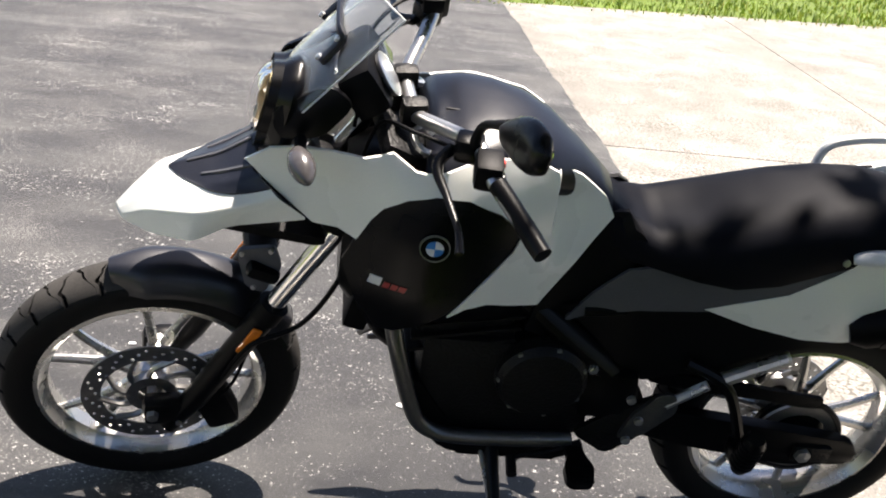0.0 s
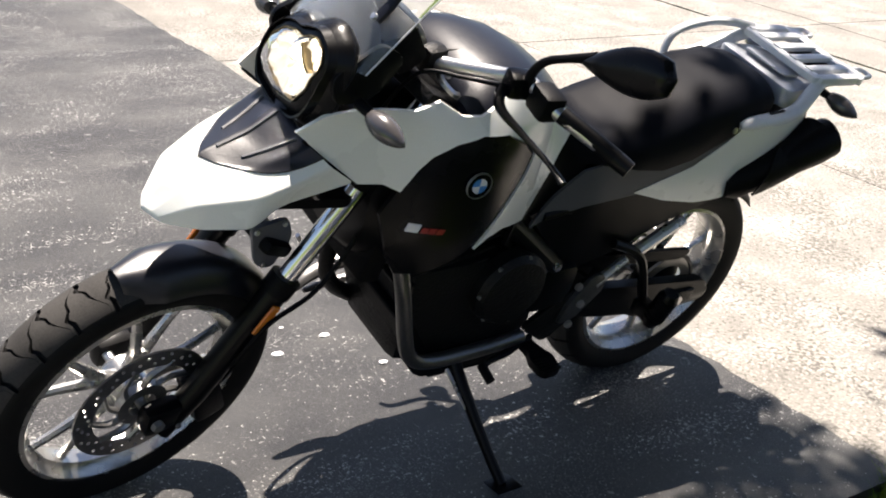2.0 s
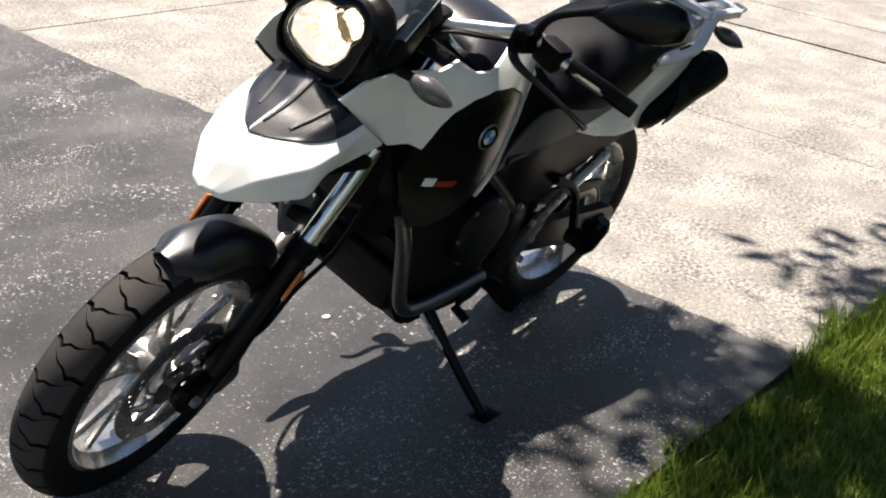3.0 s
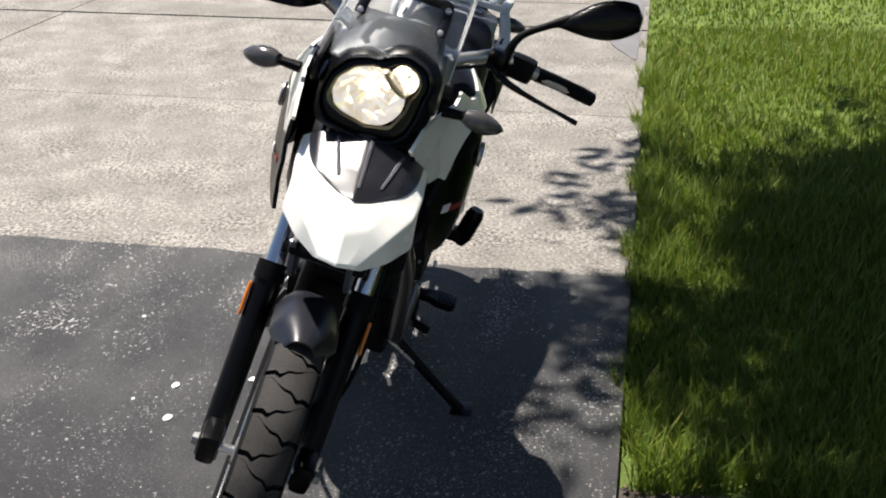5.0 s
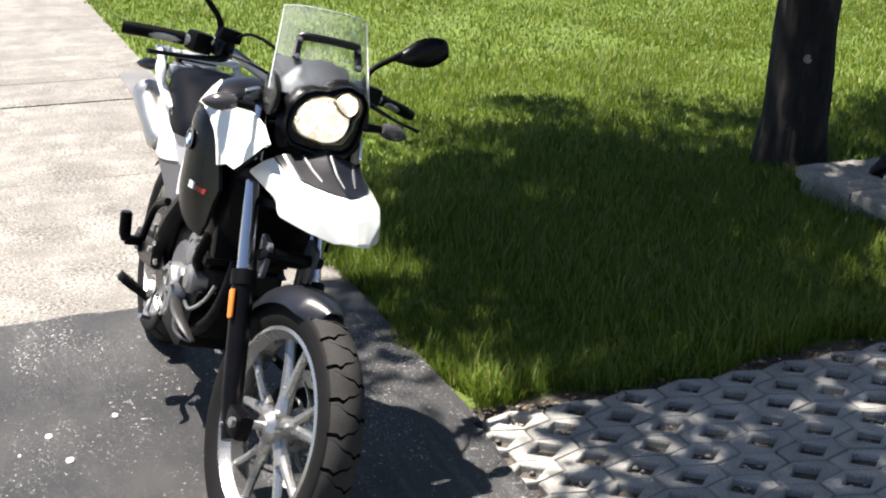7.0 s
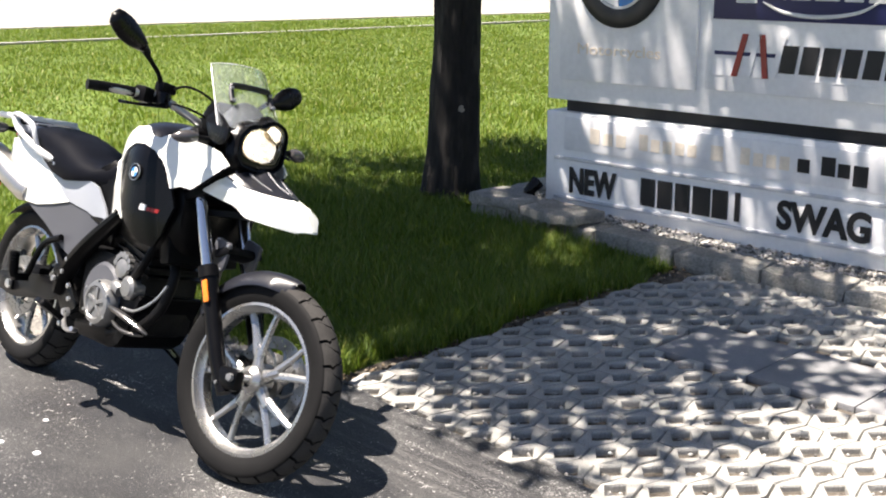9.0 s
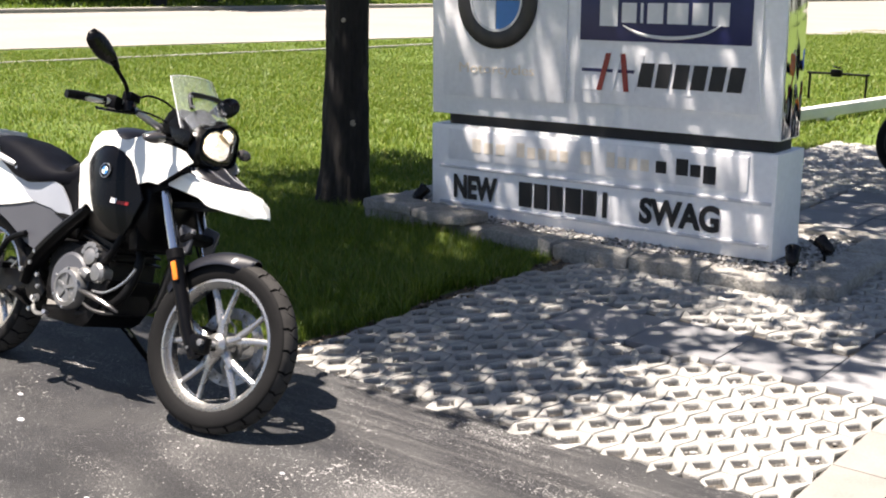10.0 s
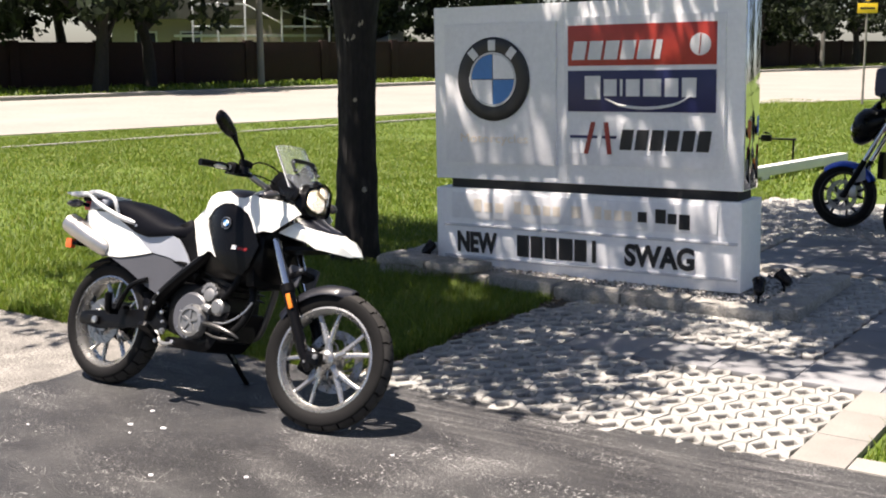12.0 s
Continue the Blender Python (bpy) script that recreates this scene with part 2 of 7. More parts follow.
M_BIKEWHITE = mat("pearl white motorcycle paint", (0.86, 0.87, 0.82), 0.28, vary=0.025, scale=3, fine=300, coat=0.6, rough_vary=0.06)
M_BLACKGLOSS = mat("satin black plastic", (0.003, 0.003, 0.0037), 0.27, vary=0.2, scale=6, fine=220, bump=0.03, spec=0.22)
M_BLACKMATT = mat("grained black plastic", (0.0035, 0.0035, 0.0042), 0.46, vary=0.2, scale=8, fine=420, bump=0.1, spec=0.09)
# black plastic; the blue tint stands in for sky reflected on it
M_TANKTOP = mat("black tank cover tinted for reflected sky", (0.007, 0.008, 0.013), 0.34, vary=0.15, scale=5, fine=320, bump=0.05, spec=0.3)
M_SEAT = mat("black textured vinyl seat", (0.0035, 0.004, 0.0065), 0.55, vary=0.2, scale=6, fine=420, bump=0.1, spec=0.06)
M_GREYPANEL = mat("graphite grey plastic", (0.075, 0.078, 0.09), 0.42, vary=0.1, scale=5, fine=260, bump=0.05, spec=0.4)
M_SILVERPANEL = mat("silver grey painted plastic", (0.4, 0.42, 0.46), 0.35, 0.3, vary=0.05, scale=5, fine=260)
M_RACK = mat("white powder-coated aluminium", (0.66, 0.67, 0.68), 0.4, 0.1, vary=0.05, scale=8, fine=150, bump=0.05)
M_RUBBER = mat("tyre rubber", (0.0075, 0.0074, 0.0075), 0.7, vary=0.3, scale=10, fine=320, bump=0.07, spec=0.16)
M_TREAD = mat("worn dusty tread rubber", (0.04, 0.038, 0.036), 0.85, vary=0.3, scale=14, fine=320, bump=0.1, spec=0.2)
M_RIM = mat("silver cast wheel", (0.5, 0.495, 0.475), 0.27, 0.88, vary=0.06, scale=14, fine=180, bump=0.05)
M_DISC = mat("steel brake disc", (0.3, 0.297, 0.292), 0.32, 0.9, vary=0.15, scale=12, fine=120)
M_CHROME = mat("chromed fork tube", (0.72, 0.72, 0.73), 0.12, 1.0, vary=0.04, rough_vary=0.05)
M_ALU = mat("brushed aluminium tube", (0.55, 0.55, 0.55), 0.3, 0.9, vary=0.08, scale=20, fine=200)
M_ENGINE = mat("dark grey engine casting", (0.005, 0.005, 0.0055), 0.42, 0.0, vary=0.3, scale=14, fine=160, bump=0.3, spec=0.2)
M_COVER = mat("silver engine cover", (0.26, 0.26, 0.258), 0.42, 0.7, vary=0.12, scale=12, fine=160, bump=0.15)
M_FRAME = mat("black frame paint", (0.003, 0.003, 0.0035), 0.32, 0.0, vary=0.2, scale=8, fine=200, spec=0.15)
M_GUARD = mat("blue-black satin plastic", (0.009, 0.01, 0.015), 0.33, vary=0.12, scale=5, fine=260, bump=0.04, spec=0.6)
M_PIPE = mat("grey satin steel pipe", (0.16, 0.157, 0.155), 0.33, 0.85, vary=0.12, scale=14, fine=150)
M_MUFFLER = mat("brushed steel muffler", (0.5, 0.49, 0.47), 0.34, 0.9, vary=0.1, scale=10, fine=140)
M_AMBER = mat("amber reflector plastic", (0.75, 0.2, 0.015), 0.25, vary=0.1, coat=0.5)
M_REDLENS = mat("red lens plastic", (0.55, 0.03, 0.02), 0.2, vary=0.1, coat=0.5)
M_ORANGETAG = mat("orange-red reflector tag", (0.85, 0.12, 0.03), 0.35, vary=0.08)
M_SMOKED = mat("smoked indicator lens", (0.06, 0.056, 0.058), 0.22, 0.0, vary=0.2, coat=0.6)
M_REFLECTOR = mat("lamp reflector", (0.9, 0.84, 0.7), 0.2, 0.95, vary=0.06, scale=30)
M_BULB = glow("lit headlight bulb", (1.0, 0.86, 0.62), 2.5)
M_LITBOWL = mat("lit faceted lamp bowl", (0.92, 0.88, 0.78), 0.12, 0.9, vary=0.1, scale=60, fine=160)
M_LITBOWL.node_tree.nodes["Principled BSDF"].inputs["Emission Color"].default_value = (1.0, 0.87, 0.66, 1)
M_LITBOWL.node_tree.nodes["Principled BSDF"].inputs["Emission Strength"].default_value = 0.3
M_GOLDRIM = mat("gold lamp rim", (0.2, 0.165, 0.1), 0.3, 0.9, vary=0.1)
M_LENS = glass("clear lens", (1, 1, 1), 0.03, 1.08)
M_SCREEN = glass("clear windscreen", (0.93, 0.96, 0.97), 0.015, 1.42)
# pale diffuse share puts reflected sky into the screen's colour
screen_glare = M_SCREEN.node_tree.nodes.new("ShaderNodeBsdfDiffuse")
screen_glare.inputs["Color"].default_value = (0.82, 0.88, 0.92, 1)
glare_mix = M_SCREEN.node_tree.nodes.new("ShaderNodeMixShader")
glare_mix.inputs[0].default_value = 0.05
M_SCREEN.node_tree.links.new(M_SCREEN.node_tree.nodes["Principled BSDF"].outputs[0], glare_mix.inputs[1])
M_SCREEN.node_tree.links.new(screen_glare.outputs[0], glare_mix.inputs[2])
M_SCREEN.node_tree.links.new(glare_mix.outputs[0], M_SCREEN.node_tree.nodes["Material Output"].inputs["Surface"])
M_MIRROR = mat("mirror glass", (0.85, 0.86, 0.87), 0.03, 1.0, vary=0.02, rough_vary=0.01)
M_BLUE = mat("blue motorcycle paint", (0.02, 0.08, 0.5), 0.2, 0.2, vary=0.05, coat=0.8)
M_ORANGE = mat("orange motorcycle paint", (0.8, 0.2, 0.02), 0.25, 0.0, vary=0.05, coat=0.8)
M_DARKRIM = mat("black cast wheel", (0.012, 0.012, 0.013), 0.35, 0.2, vary=0.2, scale=14, fine=160)
M_DARKRED = mat("dark red frame paint", (0.3, 0.02, 0.02), 0.3, vary=0.1)
M_BOX = mat("blue-grey top case plastic", (0.05, 0.05, 0.09), 0.45, vary=0.1)
M_YELLOW = mat("yellow road sign sheet", (0.75, 0.5, 0.02), 0.45, vary=0.05)
M_POLE = mat("weathered pole", (0.2, 0.19, 0.17), 0.8, vary=0.2, scale=2, fine=30)
M_TIMBER = mat("white painted timber rail", (0.7, 0.69, 0.66), 0.7, vary=0.1, scale=3, fine=40)
M_STUCCO = mat("beige stucco", (0.36, 0.33, 0.28), 0.9, vary=0.12, scale=1, fine=20, bump=0.2)
M_ROOF = mat("grey roof shingle", (0.16, 0.15, 0.14), 0.9, vary=0.2, scale=2, fine=20)
M_CAGE = mat("white aluminium cage frame", (0.7, 0.72, 0.75), 0.5, vary=0.05)
M_PANE = mat("dark window pane", (0.03, 0.035, 0.045), 0.1, vary=0.1)

# ---- geometry helpers ----


def link(name, bm, material, parent=None, label="", smooth=35):
    bmesh.ops.recalc_face_normals(bm, faces=bm.faces)
    me = bpy.data.meshes.new(name)
    bm.to_mesh(me)
    bm.free()
    for mm in material if isinstance(material, (list, tuple)) else (material,):
        me.materials.append(mm)
    if smooth:
        me.shade_smooth()
        me.set_sharp_from_angle(angle=radians(smooth))
    ob = new(name, me)
    ob.parent = parent
    if label:
        ob["label"] = label
    return ob


part = link


def empty(name, m, label, category, group=""):
    ob = new(name)
    ob.empty_display_size = 0.1
    ob.matrix_world = m
    return tagged(ob, label, category, group)


def smooth_path(pts, steps=6):
    p = [Vector(q) for q in pts]
    if len(p) < 3:
        return p
    out = []
    for i in range(len(p) - 1):
        a, b, c, d = p[max(i - 1, 0)], p[i], p[i + 1], p[min(i + 2, len(p) - 1)]
        for k in range(steps):
            t = k / steps
            out.append(0.5 * ((2 * b) + (c - a) * t + (2 * a - 5 * b + 4 * c - d) * t * t + (3 * b - a - 3 * c + d) * t ** 3))
    out.append(p[-1])
    return out


def skin(bm, rings, closed=True, caps=True):
    vs = [[bm.verts.new(c) for c in ring] for ring in rings]
    k = len(vs[0])
    for a, b in zip(vs, vs[1:]):
        for i in range(k if closed else k - 1):
            j = (i + 1) % k
            bm.faces.new((a[i], a[j], b[j], b[i]))
    if caps and closed:
        bm.faces.new(vs[0])
        bm.faces.new(list(reversed(vs[-1])))
    return bm


def tube(pts, radius, seg=10, steps=6, bm=None, flat=1.0):
    bm = bm or bmesh.new()
    path = smooth_path(pts, steps) if steps else [Vector(q) for q in pts]
    n = len(path)
    up = Vector((0.13, 0.31, 0.94))
    rings = []
    for i, c in enumerate(path):
        d = (path[min(i + 1, n - 1)] - path[max(i - 1, 0)]).normalized()
        s = d.cross(up)
        s = s.normalized() if s.length > 1e-4 else d.orthogonal().normalized()
        q = s.cross(d).normalized()
        up = q
        r = radius if isinstance(radius, (int, float)) else float(np.interp(i / (n - 1), np.linspace(0, 1, len(radius)), radius))
        rings.append([c + s * (math.cos(2 * math.pi * k / seg) * r) + q * (math.sin(2 * math.pi * k / seg) * r * flat) for k in range(seg)])
    return skin(bm, rings)


def axes(direction):
    d = Vector(direction).normalized()
    s = d.orthogonal().normalized()
    return d, s, d.cross(s)


def turned(profile, centre, direction, seg=24, bm=None, closed=False):
    """A lathe: profile of (distance along the axis, radius)."""
    bm = bm or bmesh.new()
    d, s, q = axes(direction)
    c = Vector(centre)
    rings = [[c + d * h + (s * math.cos(2 * math.pi * k / seg) + q * math.sin(2 * math.pi * k / seg)) * max(r, 1e-4) for k in range(seg)] for h, r in profile]
    if closed:
        rings.append(rings[0])
        return skin(bm, rings, True, False)
    return skin(bm, rings)


def block(centre, size, bevel=0.0, m=None, bm=None):
    bm = bm or bmesh.new()
    r = bmesh.ops.create_cube(bm, size=1.0)
    mm = Matrix.Translation(centre) @ (m or Matrix()) @ Matrix.Diagonal((*size, 1))
    bmesh.ops.transform(bm, matrix=mm, verts=r["verts"])
    if bevel:
        es = list({e for v in r["verts"] for e in v.link_edges})
        bmesh.ops.bevel(bm, geom=es, offset=bevel, segments=2, affect="EDGES", profile=0.6)
    return bm


def slabshape(outline, place, depth, bevel=0.0, bm=None):
    """A plate: a 2D outline put into space by place(a, b, k) with k from 0 to 1 through its depth."""
    bm = bm or bmesh.new()
    lo = [bm.verts.new(place(a, b, 0.0)) for a, b in outline]
    hi = [bm.verts.new(place(a, b, depth)) for a, b in outline]
    f1 = bm.faces.new(lo)
    f2 = bm.faces.new(list(reversed(hi)))
    k = len(lo)
    for i in range(k):
        j = (i + 1) % k
        bm.faces.new((lo[i], hi[i], hi[j], lo[j]))
    if bevel:
        bmesh.ops.bevel(bm, geom=list(set(f1.edges) | set(f2.edges)), offset=bevel, segments=2, affect="EDGES", profile=0.6)
    return bm


def round_outline(pts, r, steps=4):
    """Round the corners of an outline."""
    out = []
    n = len(pts)
    for i in range(n):
        a, b, c = Vector(pts[i - 1]), Vector(pts[i]), Vector(pts[(i + 1) % n])
        d1, d2 = a - b, c - b
        k = min(r, d1.length * 0.45, d2.length * 0.45)
        p, q = b + d1.normalized() * k, b + d2.normalized() * k
        for s in range(steps + 1):
            t = s / steps
            w = p * (1 - t) ** 2 + b * 2 * t * (1 - t) + q * t * t
            out.append((w.x, w.y))
    return out


from mathutils.geometry import delaunay_2d_cdt


def panel(outline, vfun, thick, side=1, step=0.025, out=0.0):
    """A moulded shell: an outline in the (u, w) plane, bulged to v = vfun(u, w), with real thickness."""
    pts = []
    n = len(outline)
    for i in range(n):
        a, b = Vector(outline[i]), Vector(outline[(i + 1) % n])
        k = max(1, int((b - a).length / step))
        pts += [a.lerp(b, j / k) for j in range(k)]
    border = len(pts)
    edges = [(i, (i + 1) % border) for i in range(border)]
    us, ws = [p.x for p in pts], [p.y for p in pts]
    inner = []
    u = min(us) + step * 0.5
    while u < max(us):
        w = min(ws) + step * 0.5
        while w < max(ws):
            q = Vector((u, w))
            if min((q - p).length for p in pts) > step * 0.55:
                inner.append(q)
            w += step
        u += step
    co, _, faces, *_ = delaunay_2d_cdt(pts + inner, edges, [list(range(border))], 1, 1e-5)
    bm = bmesh.new()
    outer = [bm.verts.new((c.x, side * (vfun(c.x, c.y) + out), c.y)) for c in co]
    back = [bm.verts.new((c.x, side * (vfun(c.x, c.y) + out - thick), c.y)) for c in co]
    count = {}
    for f in faces:
        bm.faces.new([outer[i] for i in f])
        bm.faces.new([back[i] for i in reversed(f)])
        for i in range(len(f)):
            e = (f[i], f[(i + 1) % len(f)])
            count[e] = 1
    for a, b in list(count):
        if (b, a) not in count:
            bm.faces.new((outer[a], back[a], back[b], outer[b]))
    return bm


def sheet(fn, na, nb, keep=None, thick=None):
    """A shell over a grid: fn(a, b) for a, b in 0..1; keep(a, b) says which cells exist; thick is the vector to its back."""
    bm = bmesh.new()
    rows = [[None] * (nb + 1) for _ in range(na + 1)]
    low = [[None] * (nb + 1) for _ in range(na + 1)]
    cells = {(i, j) for i in range(na) for j in range(nb) if keep is None or keep((i + 0.5) / na, (j + 0.5) / nb)}

    def get(store, i, j, off):
        if store[i][j] is None:
            store[i][j] = bm.verts.new(Vector(fn(i / na, j / nb)) + off)
        return store[i][j]

    off = Vector(thick) if thick is not None else None
    for i, j in cells:
        c = ((i, j), (i + 1, j), (i + 1, j + 1), (i, j + 1))
        bm.faces.new([get(rows, p, q, Vector()) for p, q in c])
        if off is not None:
            bm.faces.new([get(low, p, q, off) for p, q in reversed(c)])
            for (p, q), (r, s), nb_cell in ((c[0], c[1], (i, j - 1)), (c[1], c[2], (i + 1, j)), (c[2], c[3], (i, j + 1)), (c[3], c[0], (i - 1, j))):
                if nb_cell not in cells:
                    bm.faces.new((get(rows, p, q, Vector()), get(low, p, q, off), get(low, r, s, off), get(rows, r, s, Vector())))
    return bm


def raw(name, verts, faces, material, parent=None, kind="", label="", category="", smooth=False):
    me = bpy.data.meshes.new(name)
    me.from_pydata(verts, [], faces)
    me.materials.append(material)
    if smooth:
        me.shade_smooth()
    me.update()
    ob = new(name, me)
    ob.parent = parent
    return tagged(ob, label, category, "", kind)


def text_bm(body, size_x, size_z, depth=0.006, bold=0.0):
    """Letters of the built-in font, standing in the x-z plane from x=0, z=0, scaled to a width and a capital height."""
    cu = bpy.data.curves.new("letters", "FONT")
    cu.body, cu.extrude, cu.offset = body, 0.02, bold
    ob = bpy.data.objects.new("letters", cu)
    scene.collection.objects.link(ob)
    bpy.context.view_layer.update()
    me = bpy.data.meshes.new_from_object(ob.evaluated_get(bpy.context.evaluated_depsgraph_get()))
    bpy.data.objects.remove(ob)
    bm = bmesh.new()
    bm.from_mesh(me)
    xs = [v.co.x for v in bm.verts]
    ys = [v.co.y for v in bm.verts]
    x0, x1, y0, y1 = min(xs), max(xs), min(ys), max(ys)
    for v in bm.verts:
        v.co = ((v.co.x - x0) / (x1 - x0) * size_x, -v.co.z / 0.02 * depth, (v.co.y - y0) / (y1 - y0) * size_z)
    bpy.data.meshes.remove(me)
    return bm

# ---- ground and paving ----


def np_mesh(name, verts, tris, material, kind="stuff", label="", category="", parent=None):
    me = bpy.data.meshes.new(name)
    nv, nt = len(verts), len(tris)
    me.vertices.add(nv)
    me.vertices.foreach_set("co", np.asarray(verts, dtype=np.float32).ravel())
    me.loops.add(nt * 3)
    me.loops.foreach_set("vertex_index", np.asarray(tris, dtype=np.int32).ravel())
    me.polygons.add(nt)
    me.polygons.foreach_set("loop_start", np.arange(0, nt * 3, 3, dtype=np.int32))
    me.materials.append(material)
    me.update(calc_edges=True)
    ob = new(name, me)
    ob.parent = parent
    return tagged(ob, label, category, "", kind)


def flat_plate(name, outline, top, thick, material, label, parent=None, bevel=0.0):
    bm = slabshape(outline, lambda a, b, k: (a, b, top - k), thick, bevel)
    ob = link(name, bm, material, parent, "", 30)
    return tagged(ob, label, "ground", "", "structure") if parent is None else ob


bm = bmesh.new()
bmesh.ops.create_grid(bm, x_segments=60, y_segments=60, size=900)
for v in bm.verts:
    v.co.z = -0.022
ground = tagged(link("ground", bm, M_TURF), "green turf ground that runs to the horizon", "ground", "", "structure")

EDGE_X, LAWN_Y, PAVE_Y, LAWN_X = -1.77, 0.71, 0.675, -0.40
ragged = random.Random(3)
edge_a = [(1.95 - 0.045 * k, PAVE_Y + ragged.uniform(-0.022, 0.02)) for k in range(52)]
edge_b = [(EDGE_X + 0.03 * noise.noise((k * 0.11, 2.7, 0)) + 0.014 * noise.noise((k * 0.45, 9.1, 0)), LAWN_Y - 0.03 * k) for k in range(260)]
flat_plate("driveway", [(40, -60), (40, 0.70), (1.95, 0.70)] + edge_a + [(LAWN_X, PAVE_Y), (LAWN_X, LAWN_Y)] + edge_b + [(EDGE_X, -60)], 0.006, 0.03, M_ASPHALT, "dark sealed asphalt driveway with pale specks for sun glints")
apron = tagged(new("concrete_apron"), "pale sun-bleached concrete drive with saw-cut joints", "pavement", "", "structure")
for x0, x1 in ((-3.745, EDGE_X + 0.05), (-5.76, -3.75), (-6.62, -5.8), (-9.3, -6.635), (-13.1, -9.31), (-17.4, -13.11)):
    for y0, y1 in ((-7.2, -3.32), (-3.31, LAWN_Y)):
        skew = 0.9 if y0 < -7 else 0
        o = [(x0, y0 + (x0 + 1.3) * 0.22 * (skew > 0)), (x1, y0 + (x1 + 1.3) * 0.22 * (skew > 0)), (x1, y1), (x0, y1)]
        flat_plate("slab", o, 0.001, 0.03, M_CONCRETE, "", apron, 0.004)
flat_plate("repair_patch", round_outline([(-4.9, 0.655), (-5.3, 0.5), (-5.7, 0.43), (-6.8, 0.45), (-6.8, 0.68)], 0.08), 0.007, 0.012, M_PATCH, "darker grey asphalt repair strip on the drive")
flat_plate("road", [(-60, -120), (-46, -120), (-17.3, 10.7), (-14.3, 21.8), (-10.2, 28.0), (-7.8, 31.9), (-6.2, 35.6), (6, 74), (40, 150), (10, 170), (-18, 86), (-26.4, 40), (-30, 20), (-56, -100)], 0.0, 0.03, M_ROAD, "wide sun-bleached pale road")
flat_plate("far_kerb", [(-30.1, 20), (-26.5, 40), (-18.1, 86), (-18.8, 86.1), (-27.2, 40.1), (-30.8, 20.1), (-57, -100), (-56, -100)], 0.12, 0.15, M_BORDER, "pale concrete kerb along the road")
flat_plate("lawn_edging", [(-15.9, 2.0), (-15.78, 2.0), (-13.2, 16.6), (-12.7, 19.9), (-12.82, 19.9), (-13.32, 16.6)], 0.02, 0.05, M_BORDER, "thin pale concrete edging strip in the lawn")
flat_plate("paving_bed", [(LAWN_X - 0.13, PAVE_Y), (1.95, PAVE_Y), (1.95, 1.95), (3.25, 1.95), (3.25, 9.5), (-1.2, 9.5), (-1.2, 4.7), (1.0, 4.7), (1.0, 3.3), (LAWN_X - 0.13, 3.3)], -0.02, 0.02, M_SOIL, "dark soil bed under the lattice pavers")

# lattice pavers: hexagonal rings with a diamond opening
PX, PY, RA = 0.0985, 0.1035, 0.034
RB = PX - RA


def ring_mesh(seed):
    rng = random.Random(seed)
    bm = bmesh.new()
    hexa = [(RB, 0), (RA, PY), (-RA, PY), (-RB, 0), (-RA, -PY), (RA, -PY)]
    dia = [(0.047, 0), (0, 0.057), (-0.047, 0), (0, -0.057)]

    def ring(pts, k, z):
        return [bm.verts.new((x * k + rng.uniform(-.0012, .0012), y * k + rng.uniform(-.0012, .0012), z)) for x, y in pts]

    o0, o1, o2 = ring(hexa, 0.972, -0.05), ring(hexa, 0.972, -0.007), ring(hexa, 0.93, 0.0)
    i2, i1, i0 = ring(dia, 1.06, 0.0), ring(dia, 0.97, -0.006), ring(dia, 0.9, -0.05)
    for a, b in ((o0, o1), (o1, o2), (i2, i1), (i1, i0)):
        n = len(a)
        for k in range(n):
            bm.faces.new((a[k], a[(k + 1) % n], b[(k + 1) % n], b[k]))
    for h, d in (((0, 1), (0, 1)), ((2, 3), (1, 2)), ((3, 4), (2, 3)), ((5, 0), (3, 0))):
        bm.faces.new((o2[h[0]], o2[h[1]], i2[d[1]], i2[d[0]]))
    bm.faces.new((o2[1], o2[2], i2[1]))
    bm.faces.new((o2[4], o2[5], i2[3]))
    bmesh.ops.recalc_face_normals(bm, faces=bm.faces)
    me = bpy.data.meshes.new("paver")
    bm.to_mesh(me)
    bm.free()
    me.materials.append(M_PAVER)
    return me


def paver_cells(x0, x1, y0, y1, ok):
    for i in range(int((x0 + 0.27) / PX) - 1, int((x1 + 0.27) / PX) + 2):
        for j in range(int((y0 - 0.708) / (2 * PY)) - 1, int((y1 - 0.708) / (2 * PY)) + 2):
            x, y = -0.27 + PX * i, 0.708 + 2 * PY * j + (PY if i % 2 else 0)
            if x0 < x < x1 and y0 < y < y1 and ok(x, y):
                yield x, y


def is_slab(x, y):
    return (0.2 < x < 2.3 and 1.9 < y < 2.4) or (x > 1.58 and 1.9 < y < 5.1) or (5.0 < y < 6.7 and x > 0.1)


RINGS = [ring_mesh(k) for k in range(6)]
paving = tagged(new("lattice_paving"), "grey concrete lattice pavers filled with gravel", "pavement", "", "structure")
rng = random.Random(4)
near = list(paver_cells(LAWN_X + 0.03, 1.93, 0.68, 2.75, lambda x, y: not is_slab(x, y)))
rest_v, rest_f = [], []
far_cells = list(paver_cells(LAWN_X + 0.05, 1.55, 2.75, 3.2, lambda x, y: not is_slab(x, y))) + list(paver_cells(1.1, 1.55, 3.2, 5.0, lambda x, y: True)) + list(paver_cells(-1.0, 3.2, 4.75, 9.3, lambda x, y: not is_slab(x, y) and not (x < 1.05 and y < 4.8)))
far_cells = near[300:] + far_cells
near = near[:300]


def paver_tilt(x, y):
    return pose(x, y, 0.004 + rng.uniform(-0.003, 0.003), rng.uniform(-0.9, 0.9), rng.uniform(-0.9, 0.9), rng.choice((0, 180)) + rng.uniform(-1, 1))


FAR_PAVERS = [(c, paver_tilt(*c)) for c in far_cells]
